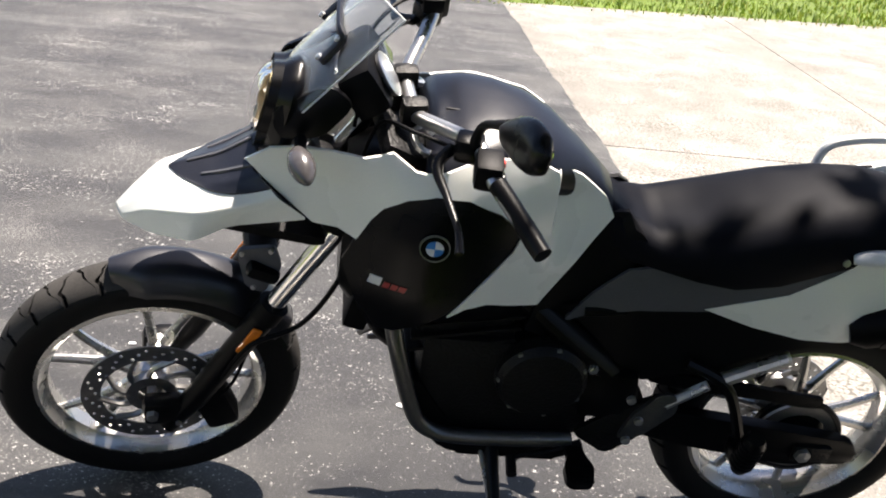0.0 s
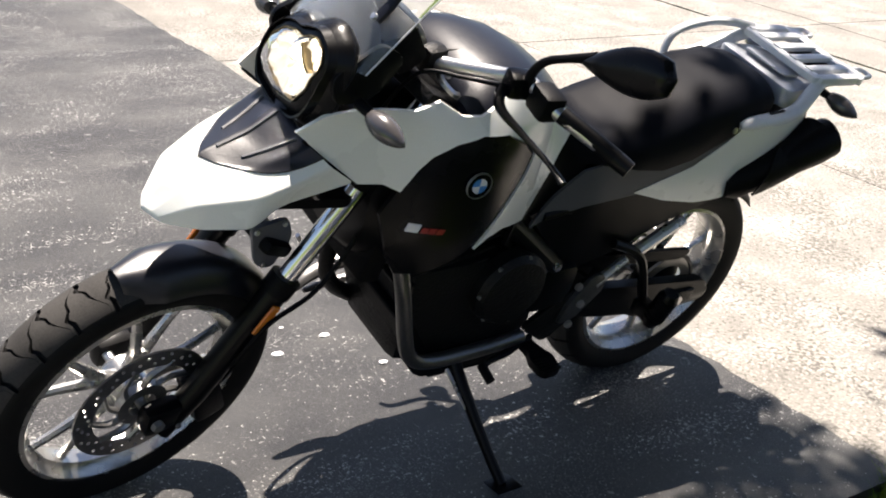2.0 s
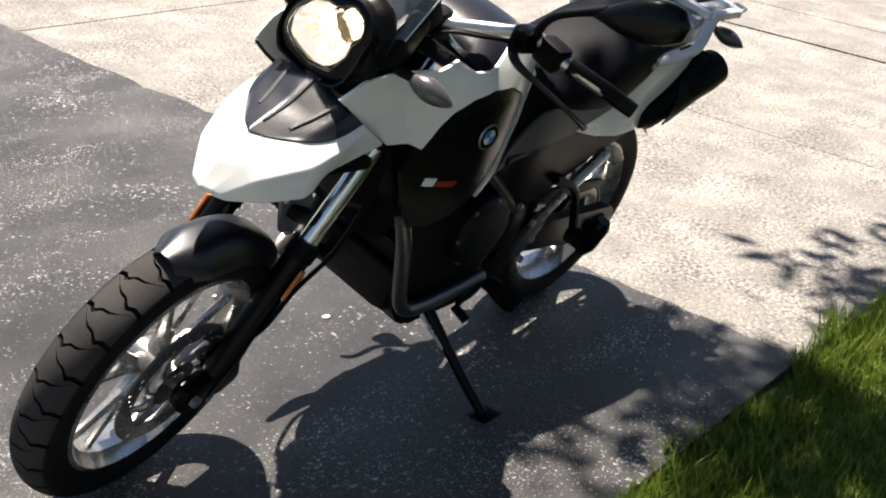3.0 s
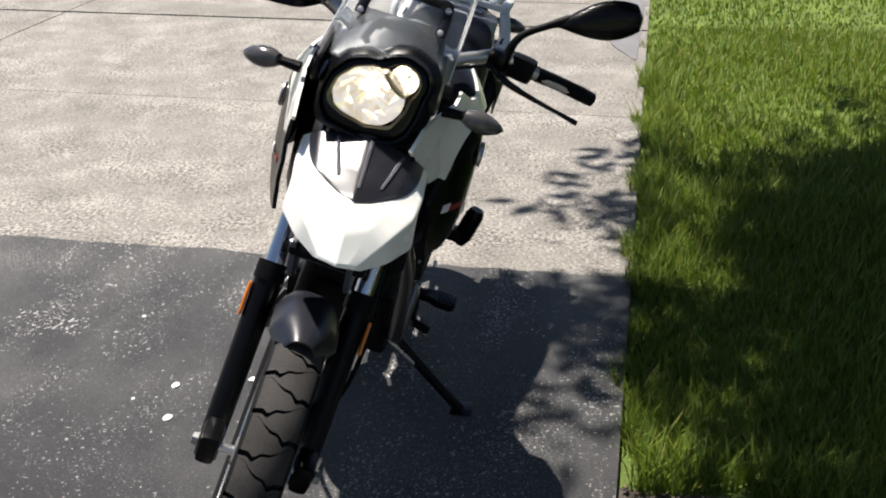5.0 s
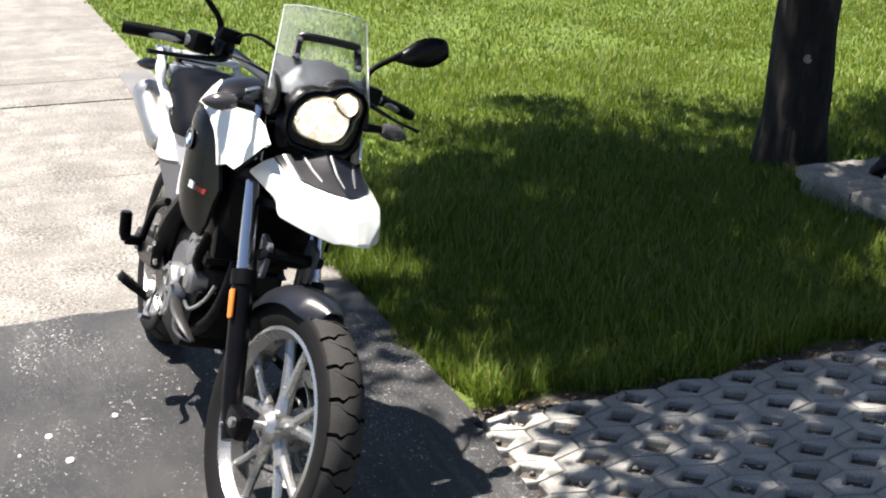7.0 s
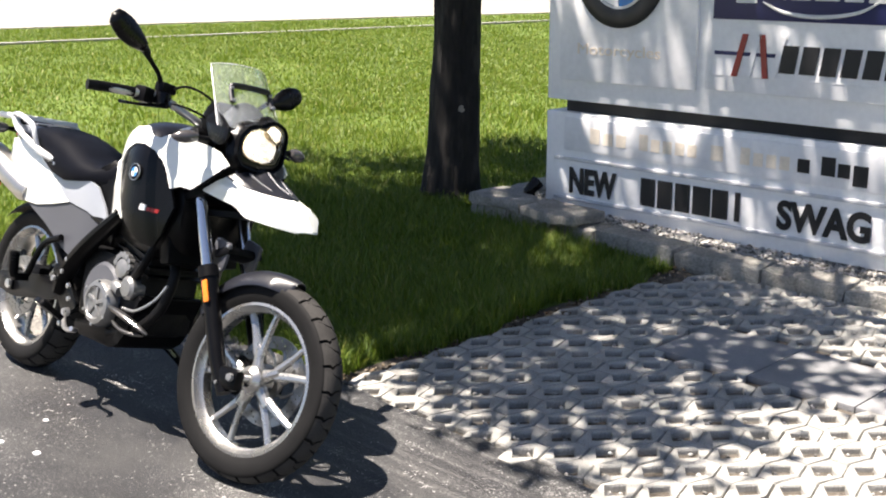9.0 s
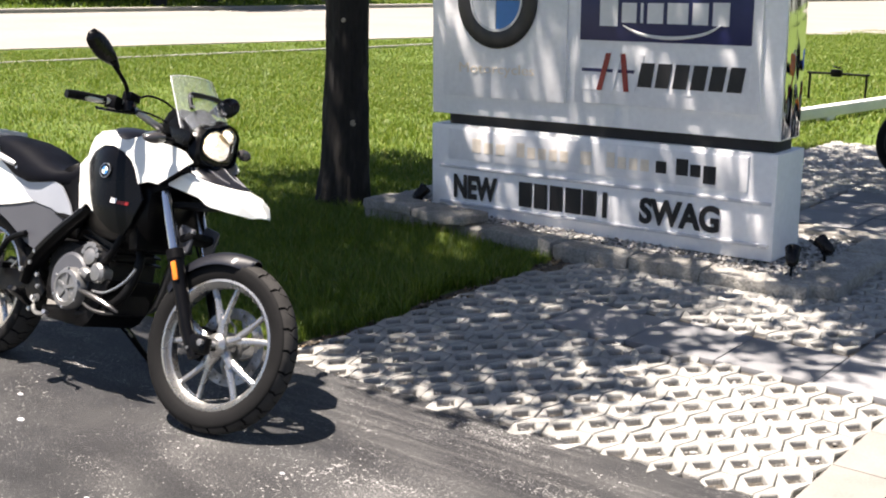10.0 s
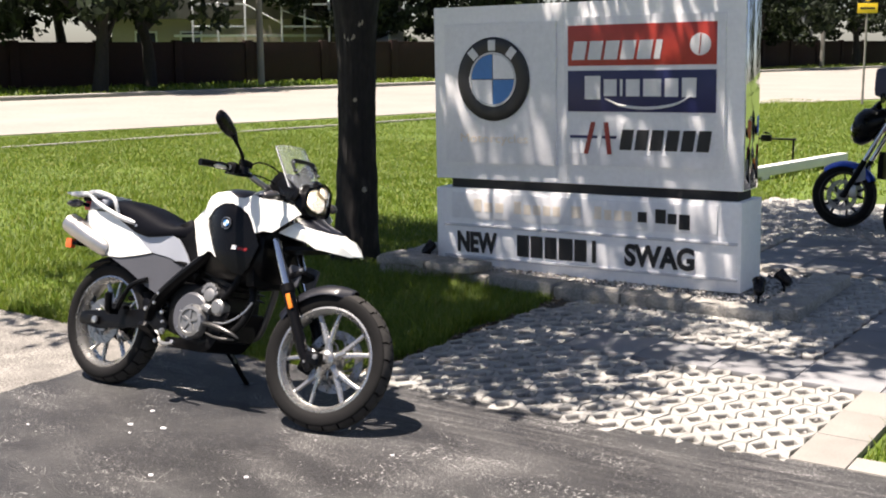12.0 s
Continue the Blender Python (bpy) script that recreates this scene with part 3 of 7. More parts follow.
NEAR_PAVERS = [(c, paver_tilt(*c)) for c in near]

# grey slabs crossing the pavers
slab_path = tagged(new("slab_path"), "smooth square grey paving slabs set among lattice pavers", "pavement", "", "structure")


def paving_slab(x0, x1, y0, y1, material=M_SLAB, parent=None, top=0.006):
    z = top + rng.uniform(-0.002, 0.002)
    return flat_plate("paving_slab", [(x0 + .003, y0 + .003), (x1 - .003, y0 + .003), (x1 - .003, y1 - .003), (x0 + .003, y1 - .003)], z, 0.04, material, "", parent or slab_path, 0.005)


for k in range(3):
    paving_slab(0.2 + 0.46 * k, 0.66 + 0.46 * k, 1.92, 2.38)
for k in range(7):
    for c in range(3):
        paving_slab(1.58 + 0.46 * c, 2.04 + 0.46 * c, 1.92 + 0.46 * k, 2.38 + 0.46 * k)
for k in range(8):
    for c in range(3):
        paving_slab(0.12 + 0.5 * k, 0.62 + 0.5 * k, 5.14 + 0.5 * c, 5.64 + 0.5 * c)
border = tagged(new("border_strip"), "pale concrete border blocks beside the pavers", "pavement", "", "structure")
for k in range(3):
    paving_slab(1.955, 2.2, 0.70 + 0.41 * k, 1.11 + 0.41 * k, M_BORDER, border, 0.012)
for k in range(8):
    paving_slab(2.2 + 0.6 * k, 2.8 + 0.6 * k, 0.70, 0.87, M_BORDER, border, 0.012)

# pebbles in the openings, on the bed and loose on the drive


def pebbles(name, spots, parent, label, material=M_PEBBLE, category="gravel"):
    """Many small stones: spots of (x, y, z, radius)."""
    base = np.array([(0, 0, 1), (.94, 0, .1), (.2, .9, .2), (-.8, .5, 0), (-.7, -.6, .2), (.3, -.9, 0), (0, 0, -.8)], dtype=float)
    tri = np.array([(0, 1, 2), (0, 2, 3), (0, 3, 4), (0, 4, 5), (0, 5, 1), (6, 2, 1), (6, 3, 2), (6, 4, 3), (6, 5, 4), (6, 1, 5)])
    s = np.array(spots)
    n = len(s)
    r = np.random.RandomState(7)
    a = r.uniform(0, 6.28, n)
    sc = r.uniform(0.6, 1.3, (n, 1, 3)) * np.array((1, 1, 0.7)) * s[:, 3][:, None, None]
    p = base[None] * sc * (1 + r.uniform(-.18, .18, (n, 7, 3)))
    ca, sa = np.cos(a)[:, None], np.sin(a)[:, None]
    p = np.stack((p[:, :, 0] * ca - p[:, :, 1] * sa, p[:, :, 0] * sa + p[:, :, 1] * ca, p[:, :, 2]), -1) + s[:, None, :3]
    t = tri[None] + (np.arange(n) * 7)[:, None, None]
    return np_mesh(name, p.reshape(-1, 3), t.reshape(-1, 3), material, "stuff", label, category, parent)


spots = []
for (x, y), _ in NEAR_PAVERS + FAR_PAVERS:
    for _ in range(rng.randint(3, 9) if y < 3.3 else 3):
        d, e = rng.uniform(-1, 1), rng.uniform(-1, 1)
        if abs(d) + abs(e) < 1:
            spots.append((x + d * 0.034, y + e * 0.044, -0.019 + rng.uniform(0, 0.009), rng.uniform(0.005, 0.0135)))
pebbles("paver_gravel", spots, None, "small pale stones lying in the paver openings")

litter = [(LAWN_X - 0.03 + rng.gauss(0, 0.035), rng.uniform(0.72, 3.15), -0.012 + rng.uniform(0, 0.012), rng.uniform(0.004, 0.012)) for _ in range(420)]
pebbles("leaf_litter", litter, None, "dry brown leaf bits on soil between lawn and pavers", M_LITTER, "litter")

# kerb of rough stones round the sign bed
bed = tagged(new("sign_bed_kerb"), "low kerb of rough weathered stones round the sign", "kerb", "", "structure")
KERB = [(-2.16, 4.65), (-2.16, 3.36), (-0.5, 3.2), (1.06, 3.27), (1.03, 4.65), (-2.16, 4.65)]
for (ax, ay), (bx, by) in zip(KERB, KERB[1:]):
    a, b = Vector((ax, ay)), Vector((bx, by))
    total = (b - a).length
    s = 0.0
    while s < total - 0.12:
        e = min(total, s + rng.uniform(0.34, 0.56))
        if total - e < 0.14:
            e = total
        c = a.lerp(b, (s + e) / 2 / total)
        d = (b - a).normalized()
        ang = math.atan2(d.y, d.x)
        h = rng.uniform(0.09, 0.115)
        bm = block((0, 0, 0), (e - s - 0.008, rng.uniform(0.19, 0.21) + (0.06 if ax > 1.05 else 0), h), 0.012)
        bmesh.ops.subdivide_edges(bm, edges=[q for q in bm.edges if q.calc_length() > 0.1], cuts=4, use_grid_fill=True)
        seedv = Vector((rng.uniform(0, 50), rng.uniform(0, 50), 0))
        for v in bm.verts:
            v.co += noise.noise_vector(v.co * 9 + seedv) * 0.014 + noise.noise_vector(v.co * 30 + seedv) * 0.007
        ob = link("kerb_stone", bm, M_STONE, bed, "", 50)
        ob.matrix_basis = Matrix.Translation((c.x, c.y, h / 2 - 0.02)) @ Matrix.Rotation(ang, 4, "Z")
        s = e
# two flat stones lie on the kerb as a second course by the tree
for x, y, length, turn in ((-1.86, 3.3, 0.47, -7), (-1.4, 3.25, 0.43, -3)):
    bm = block((0, 0, 0), (length, 0.29, 0.062), 0.012)
    bmesh.ops.subdivide_edges(bm, edges=[q for q in bm.edges if q.calc_length() > 0.1], cuts=5, use_grid_fill=True)
    for v in bm.verts:
        v.co += noise.noise_vector(v.co * 8 + Vector((x * 9, 3, 1))) * 0.014 + noise.noise_vector(v.co * 28) * 0.006
    ob = link("kerb_stone", bm, M_STONE, bed, "", 50)
    ob.matrix_basis = pose(x, y, 0.116, 0, 0, turn)
flat_plate("gravel_bed", [(-2.1, 3.42), (-0.5, 3.26), (1.0, 3.33), (0.98, 4.6), (-2.1, 4.6)], 0.055, 0.06, M_GRAVEL, "grey and white gravel bed below the sign")
spots = []
for _ in range(5200):
    x, y = rng.uniform(-2.08, 0.99), rng.uniform(3.3, 4.58)
    if y > 3.42 - (x + 2.1) * 0.1 * (x < -0.5) or x > -0.5:
        if y < 3.75 or x > 0.6 or x < -1.75:
            spots.append((x, y, 0.056 + rng.uniform(0, 0.008), rng.uniform(0.007, 0.02)))
pebbles("bed_gravel", spots, None, "white and grey pebbles in the sign bed")

# grass


def blades(name, regions, label, parent=None):
    """Grass blades in rectangles of (x0, x1, y0, y1, count, height, width)."""
    allv, allt, base = [], [], 0
    r = np.random.RandomState(11)
    for x0, x1, y0, y1, count, height, width, test in regions:
        x, y = r.uniform(x0, x1, count), r.uniform(y0, y1, count)
        k = test(x, y)
        x, y = x[k], y[k]
        n = len(x)
        patch = 0.75 + 0.5 * np.sin(x * 2.1 + 1.3 * np.sin(y * 1.7)) * np.sin(y * 2.6 + x * 0.6) * 0.6
        h = height * r.uniform(0.45, 1.25, n) * patch
        w = width * r.uniform(0.6, 1.3, n)
        a, lean = r.uniform(0, 6.283, n), r.uniform(0.15, 0.95, n) * h
        dx, dy = np.cos(a), np.sin(a)
        sx, sy = -dy * w / 2, dx * w / 2
        z0 = np.full(n, -0.024)
        mid = 0.55
        v = np.stack([
            np.stack((x - sx, y - sy, z0), -1), np.stack((x + sx, y + sy, z0), -1),
            np.stack((x + dx * lean * 0.35 - sx * .8, y + dy * lean * 0.35 - sy * .8, z0 + h * mid), -1), np.stack((x + dx * lean * 0.35 + sx * .8, y + dy * lean * 0.35 + sy * .8, z0 + h * mid), -1),
            np.stack((x + dx * lean, y + dy * lean, z0 + h), -1)], 1)
        t = np.array([(0, 1, 3), (0, 3, 2), (2, 3, 4)])[None] + (np.arange(n) * 5)[:, None, None] + base
        allv.append(v.reshape(-1, 3))
        allt.append(t.reshape(-1, 3))
        base += n * 5
    return np_mesh(name, np.concatenate(allv), np.concatenate(allt), M_BLADE, "stuff", label, "grass", parent)


def on_lawn(x, y):
    wob = 0.035 * np.sin(x * 7.3) + 0.02 * np.sin(x * 19.1)
    wob2 = 0.05 * np.sin(y * 5.3) + 0.025 * np.sin(y * 17.0)
    near_road = x > -17.2 + (y - 10.7) * np.where(y > 21.8, 0.55, 0.28) - np.where(y > 21.8, 2.9, 0) + 0.3
    bed = (x > -2.2) & (y > 3.2 + wob) & (y < 4.7)
    return (x < LAWN_X - 0.085 + wob2) & (y > LAWN_Y + wob) & near_road & ~bed


ALL = lambda x, y: x == x
blades("lawn_grass", [
    (-2.7, -0.3, 0.62, 3.4, 62000, 0.085, 0.0052, on_lawn),
    (-4.5, -0.3, 0.62, 0.87, 7000, 0.13, 0.005, on_lawn),
    (-0.68, -0.3, 0.62, 3.3, 5200, 0.13, 0.005, on_lawn),
    (-2.7, -0.3, 0.62, 3.4, 7000, 0.13, 0.005, on_lawn),
    (-6.0, -2.7, 0.62, 5.0, 62000, 0.075, 0.0075, on_lawn),
    (-2.7, -1.0, 3.4, 8.0, 12000, 0.07, 0.010, on_lawn),
    (-18, -6.0, 0.62, 14.0, 170000, 0.06, 0.0125, on_lawn),
    (-8.0, -1.0, 5.0, 10.0, 60000, 0.065, 0.011, on_lawn),
    (-18, -1.0, 8.0, 33.0, 190000, 0.065, 0.016, on_lawn),
], "green lawn grass with straw-coloured blades, part shaded by the tree")
blades("verge_grass", [
    (-16, -1.0, -11.5, -7.0, 30000, 0.08, 0.015, lambda x, y: y < -7.05 + (x + 1.3) * 0.22),
    (2.22, 4.5, 0.9, 1.95, 9000, 0.07, 0.007, ALL),
    (-9, 0.0, 9.4, 34, 80000, 0.06, 0.016, lambda x, y: (x > -1.3) | (y > 9)),
    (-50, -15, 15, 100, 60000, 0.2, 0.07, lambda x, y: x < -30.9 + (y - 20) * 0.18),
], "rough green grass verge along road and drive")

# pale spots of old gum and paint on the drive
spots = [(-0.618, -0.487, 0.016), (-0.793, -0.533, 0.015), (-0.86, -0.33, 0.012), (-0.7, -0.62, 0.007), (0.15, -0.75, 0.011), (-0.2, -0.95, 0.012), (0.5, -0.2, 0.009), (-1.2, -0.8, 0.008)]
bm = bmesh.new()
for x, y, r in spots:
    o = [(x + math.cos(a) * r * rng.uniform(0.75, 1.25), y + math.sin(a) * r * 0.75 * rng.uniform(0.8, 1.2)) for a in (2 * math.pi * k / 10 for k in range(10))]
    slabshape(o, lambda a, b, k: (a, b, 0.0105 - k), 0.004, 0.0, bm)
tagged(link("gum_spots", bm, M_PALE), "flat pale spots of old gum on the asphalt", "stain", "", "stuff")

# ---- sign ----


def dealer_sign():
    root = empty("dealer_sign", pose(-0.565, 3.6, 0.03, 0, -1.05, 0), "white two-tier roadside sign cabinet with brand panels and letter board", "sign")
    W = 2.51 / 2
    part("base_cabinet", block((0.0, 0.2, 0.335), (2 * W + 0.0, 0.40, 0.63), 0.006), M_WHITE, root)
    part("recess", block((0.03, 0.19, 0.685), (2 * W - 0.16, 0.26, 0.1), 0.003), M_BLACKGAP, root, "black recessed gap between the tiers")
    part("upper_cabinet", block((0.0, 0.145, 1.385), (2 * W, 0.28, 1.32), 0.006), M_WHITE, root)
    part("side_sheet", block((W + 0.004, 0.15, 1.375), (0.006, 0.265, 1.28), 0.001), M_STEEL, root, "mirror-polished steel end sheet")

    def plate(name, x0, x1, z0, z1, y, t, material, label="", parent=None, bevel=0.004):
        return part(name, block(((x0 + x1) / 2 + 0.565, y - t / 2, (z0 + z1) / 2 - 0.03), (x1 - x0, t, z1 - z0), bevel), material, parent or root, label)

    left = plate("emblem_panel", -1.71, -0.735, 0.885, 1.945, 0.005, 0.024, M_SIGNGREY, "raised pale grey panel")
    right = plate("brand_panel", -0.665, 0.56, 0.9, 1.965, 0.005, 0.024, M_SIGNGREY, "raised pale grey panel")
    # round emblem: black ring with blue and white quarters
    cx, cz, R = -1.265 + 0.565, 1.525 - 0.03, 0.315
    part("emblem_ring", turned([(0, 0.0), (0.0, R - 0.008), (0.006, R), (0.014, R), (0.018, R - 0.006), (0.018, 0.20), (0.012, 0.19), (0.012, 0.0)], (cx, -0.019, cz), (0, -1, 0), 56), M_INK, left, "round black emblem ring")
    part("emblem_rim", turned([(0.010, 0.188), (0.022, 0.190), (0.022, 0.205), (0.010, 0.207)], (cx, -0.019, cz), (0, -1, 0), 56, closed=True), M_ACRYL, left, "silver rim")
    for q in range(4):
        a0 = math.pi / 2 * q
        o = [(0, 0)] + [(math.cos(a0 + math.pi / 2 * k / 14) * 0.187, math.sin(a0 + math.pi / 2 * k / 14) * 0.187) for k in range(15)]
        o = [(a * 0.985 + 0.003 * (1 if q in (0, 3) else -1), b * 0.985 + 0.003 * (1 if q < 2 else -1)) for a, b in o]
        part("emblem_quarter", slabshape(o, lambda a, b, k: (cx + a, -0.033 - k, cz + b), 0.004), M_SKYBLUE if q in (1, 3) else M_SIGNGREY, left, "light blue quarter" if q in (1, 3) else "pale grey quarter")
    for ang in (132, 91, 50):
        bm = block((0, 0, 0), (0.062, 0.005, 0.08), 0.001)
        ob = part("emblem_mark", bm, M_PALE, left, "plain white mark on the ring")
        a = radians(ang)
        ob.matrix_basis = pose(cx + math.cos(a) * 0.255, -0.039, cz + math.sin(a) * 0.255, 0, 90 - ang, 0)
    # red, navy and pale brand fields
    red = plate("red_field", -0.63, 0.5, 1.618, 1.905, -0.019, 0.006, M_RED, "red brand field", right, 0.001)
    navy = plate("navy_field", -0.63, 0.5, 1.29, 1.583, -0.019, 0.006, M_NAVY, "navy blue brand field", right, 0.001)

    def bar(x0, x1, z0, z1, material, parent, slant=0.0, y=-0.026, t=0.004, label=""):
        o = [(x0, z0), (x1, z0), (x1 + slant, z1), (x0 + slant, z1)]
        return part("letter_bar", slabshape(o, lambda a, b, k: (a + 0.565, y - k, b - 0.03), t), material, parent, label)

    for k in range(6):
        x = -0.597 + k * 0.128
        bar(x, x + (0.104 if k < 5 else 0.045), 1.66, 1.792, M_PALE, red, 0.022)
    part("round_mark", turned([(0, 0), (0, 0.075), (0.004, 0.075), (0.004, 0)], (0.385 + 0.565, -0.026, 1.755 - 0.03), (0, -1, 0), 32), M_PALE, red, "plain round white mark")
    bar(0.375, 0.381, 1.69, 1.825, M_RED, red, 0.012, -0.031)
    x = -0.49
    for w, z0, z1 in ((0.14, 1.378, 1.545), (0.115, 1.402, 1.52), (0.034, 1.402, 1.52), (0.12, 1.4, 1.52), (0.15, 1.4, 1.522), (0.115, 1.398, 1.524), (0.12, 1.395, 1.528)):
        bar(x, x + w - 0.016, z0, z1, M_PALE, navy)
        x += w + 0.012
    part("swoosh", tube([(-0.33 + 0.565, -0.028, 1.385 - 0.03), (-0.2 + 0.565, -0.028, 1.335 - 0.03), (0.0 + 0.565, -0.028, 1.318 - 0.03), (0.2 + 0.565, -0.028, 1.345 - 0.03), (0.32 + 0.565, -0.028, 1.405 - 0.03)], [0.004, 0.01, 0.012, 0.01, 0.004], 8), M_PALE, navy, "curved white underline")
    bar(-0.63, 0.5, 0.985, 1.235, M_SIGNGREY, right, 0, -0.0195, 0.002)
    bar(-0.61, -0.18, 1.098, 1.118, M_NAVY, right, 0.0, -0.0225)
    for k, x in enumerate((-0.5, -0.42, -0.31, -0.27)):
        bar(x, x + 0.035, 0.985, 1.215, M_SIGNGREY if k % 2 else M_DARKRED, right, 0.06 if k != 2 else -0.03, -0.0245)
    for k in range(6):
        x = -0.215 + k * 0.116
        bar(x, x + 0.09, 1.02, 1.165, M_INK, right, 0.022, -0.0245)
    bm = text_bm("Motorcycles", 0.6, 0.085, 0.003, 0.0)
    bm.transform(Matrix.Translation((-1.57 + 0.565, -0.021, 1.025 - 0.03)))
    part("word", bm, M_FADED, left, "faded cream word Motorcycles", 0)
    # lower letter board
    name_board = plate("name_board", -1.67, 0.52, 0.446, 0.652, 0.003, 0.014, M_SIGNGREY, "pale name board with faded lettering")
    for x0, x1, z1 in ((-1.465, -1.17, 0.6), (-1.1, -0.68, 0.6), (-0.61, -0.5, 0.59), (-0.42, -0.1, 0.6)):
        n = max(1, round((x1 - x0) / 0.085))
        for k in range(n):
            w = (x1 - x0) / n
            bar(x0 + k * w, x0 + k * w + w * 0.72, 0.505, z1 if k == 0 else 0.578, M_FADED, name_board, 0, -0.0115, 0.002, "faded cream bar")
    for x0, w, z0, z1 in ((-0.075, 0.07, 0.505, 0.578), (0.062, 0.078, 0.505, 0.605), (0.155, 0.066, 0.505, 0.578), (0.24, 0.08, 0.47, 0.578)):
        bar(x0, x0 + w, z0, z1, M_INK, name_board, 0, -0.0115, 0.003, "black bar")
    board = plate("letter_board", -1.74, 0.67, 0.13, 0.385, 0.003, 0.008, M_WHITE, "white letter board")
    for z in (0.142, 0.392):
        part("letter_rail", block((-0.535 + 0.565, -0.012, z - 0.03), (2.41, 0.018, 0.02), 0.004), M_ACRYL, root, "clear plastic letter rail")
    for body, x0, x1 in (("NEW", -1.62, -1.258), ("SWAG", -0.176, 0.358)):
        bm = text_bm(body, x1 - x0, 0.165, 0.003, 0.04)
        bm.transform(Matrix.Translation((x0 + 0.565, -0.012, 0.148)))
        part("word", bm, M_INK, board, "black letters " + body, 0)
    for x0, x1 in ((-1.078, -0.978), (-0.958, -0.858), (-0.835, -0.738), (-0.716, -0.6), (-0.585, -0.486), (-0.44, -0.408)):
        bar(x0, x1, 0.178, 0.343, M_INK, board, 0, -0.008, 0.005, "black letter-sized bar")
    return root


dealer_sign()


def ground_spot(x, y, turn, lean):
    root = empty("spot_lamp", pose(x, y, 0.05, 0, 0, turn), "small black garden spotlight on a stake in the gravel", "lamp", "sign spotlights")
    part("stake", tube([(0, 0, 0), (0, 0, 0.05), (0.004, 0, 0.085)], [0.006, 0.008, 0.009], 8, 3), M_BLACKMATT, root)
    part("bracket", block((0.004, 0, 0.085), (0.014, 0.05, 0.02), 0.004), M_BLACKMATT, root)
    d = Vector((math.cos(lean), 0, math.sin(lean)))
    h = part("head", turned([(-0.06, 0.0), (-0.06, 0.022), (-0.045, 0.034), (0.02, 0.04), (0.05, 0.046), (0.056, 0.043), (0.05, 0.038), (0.045, 0.0)], (0.004, 0, 0.125), d, 20), M_BLACKGLOSS, root)
    part("glass", turned([(0, 0), (0, 0.036), (0.003, 0.036), (0.003, 0)], Vector((0.004, 0, 0.125)) + d * 0.046, d, 20), M_SMOKED, h, "dark lamp glass")


ground_spot(-1.83, 3.47, 70, 0.7)
ground_spot(0.88, 3.42, 110, 0.75)
ground_spot(0.93, 3.8, 165, 0.6)

# ---- trees ----


def leaf_cloud(name, centre_list, material, parent, size, per, seed, flat=0.75, label=""):
    """Leaves as bent quads round many twig ends."""
    r = np.random.RandomState(seed)
    c = np.array(centre_list)
    n = len(c) * per
    cc = np.repeat(c, per, 0)
    off = r.normal(0, 1, (n, 3))
    off /= np.linalg.norm(off, axis=1)[:, None]
    p = cc[:, :3] + off * (cc[:, 3] * r.uniform(0.15, 1.0, n) ** 0.6)[:, None] * np.array((1, 1, flat))
    a = r.normal(0, 1, (n, 3))
    a /= np.linalg.norm(a, axis=1)[:, None]
    b = np.cross(a, r.normal(0, 1, (n, 3)))
    b /= np.linalg.norm(b, axis=1)[:, None]
    s = (size * r.uniform(0.6, 1.4, n))[:, None]
    v = np.stack((p - a * s, p + b * s * 0.45, p + a * s, p - b * s * 0.45), 1)
    t = np.array([(0, 1, 2), (0, 2, 3)])[None] + (np.arange(n) * 4)[:, None, None]
    return np_mesh(name, v.reshape(-1, 3), t.reshape(-1, 3), material, "stuff", label, "", parent)


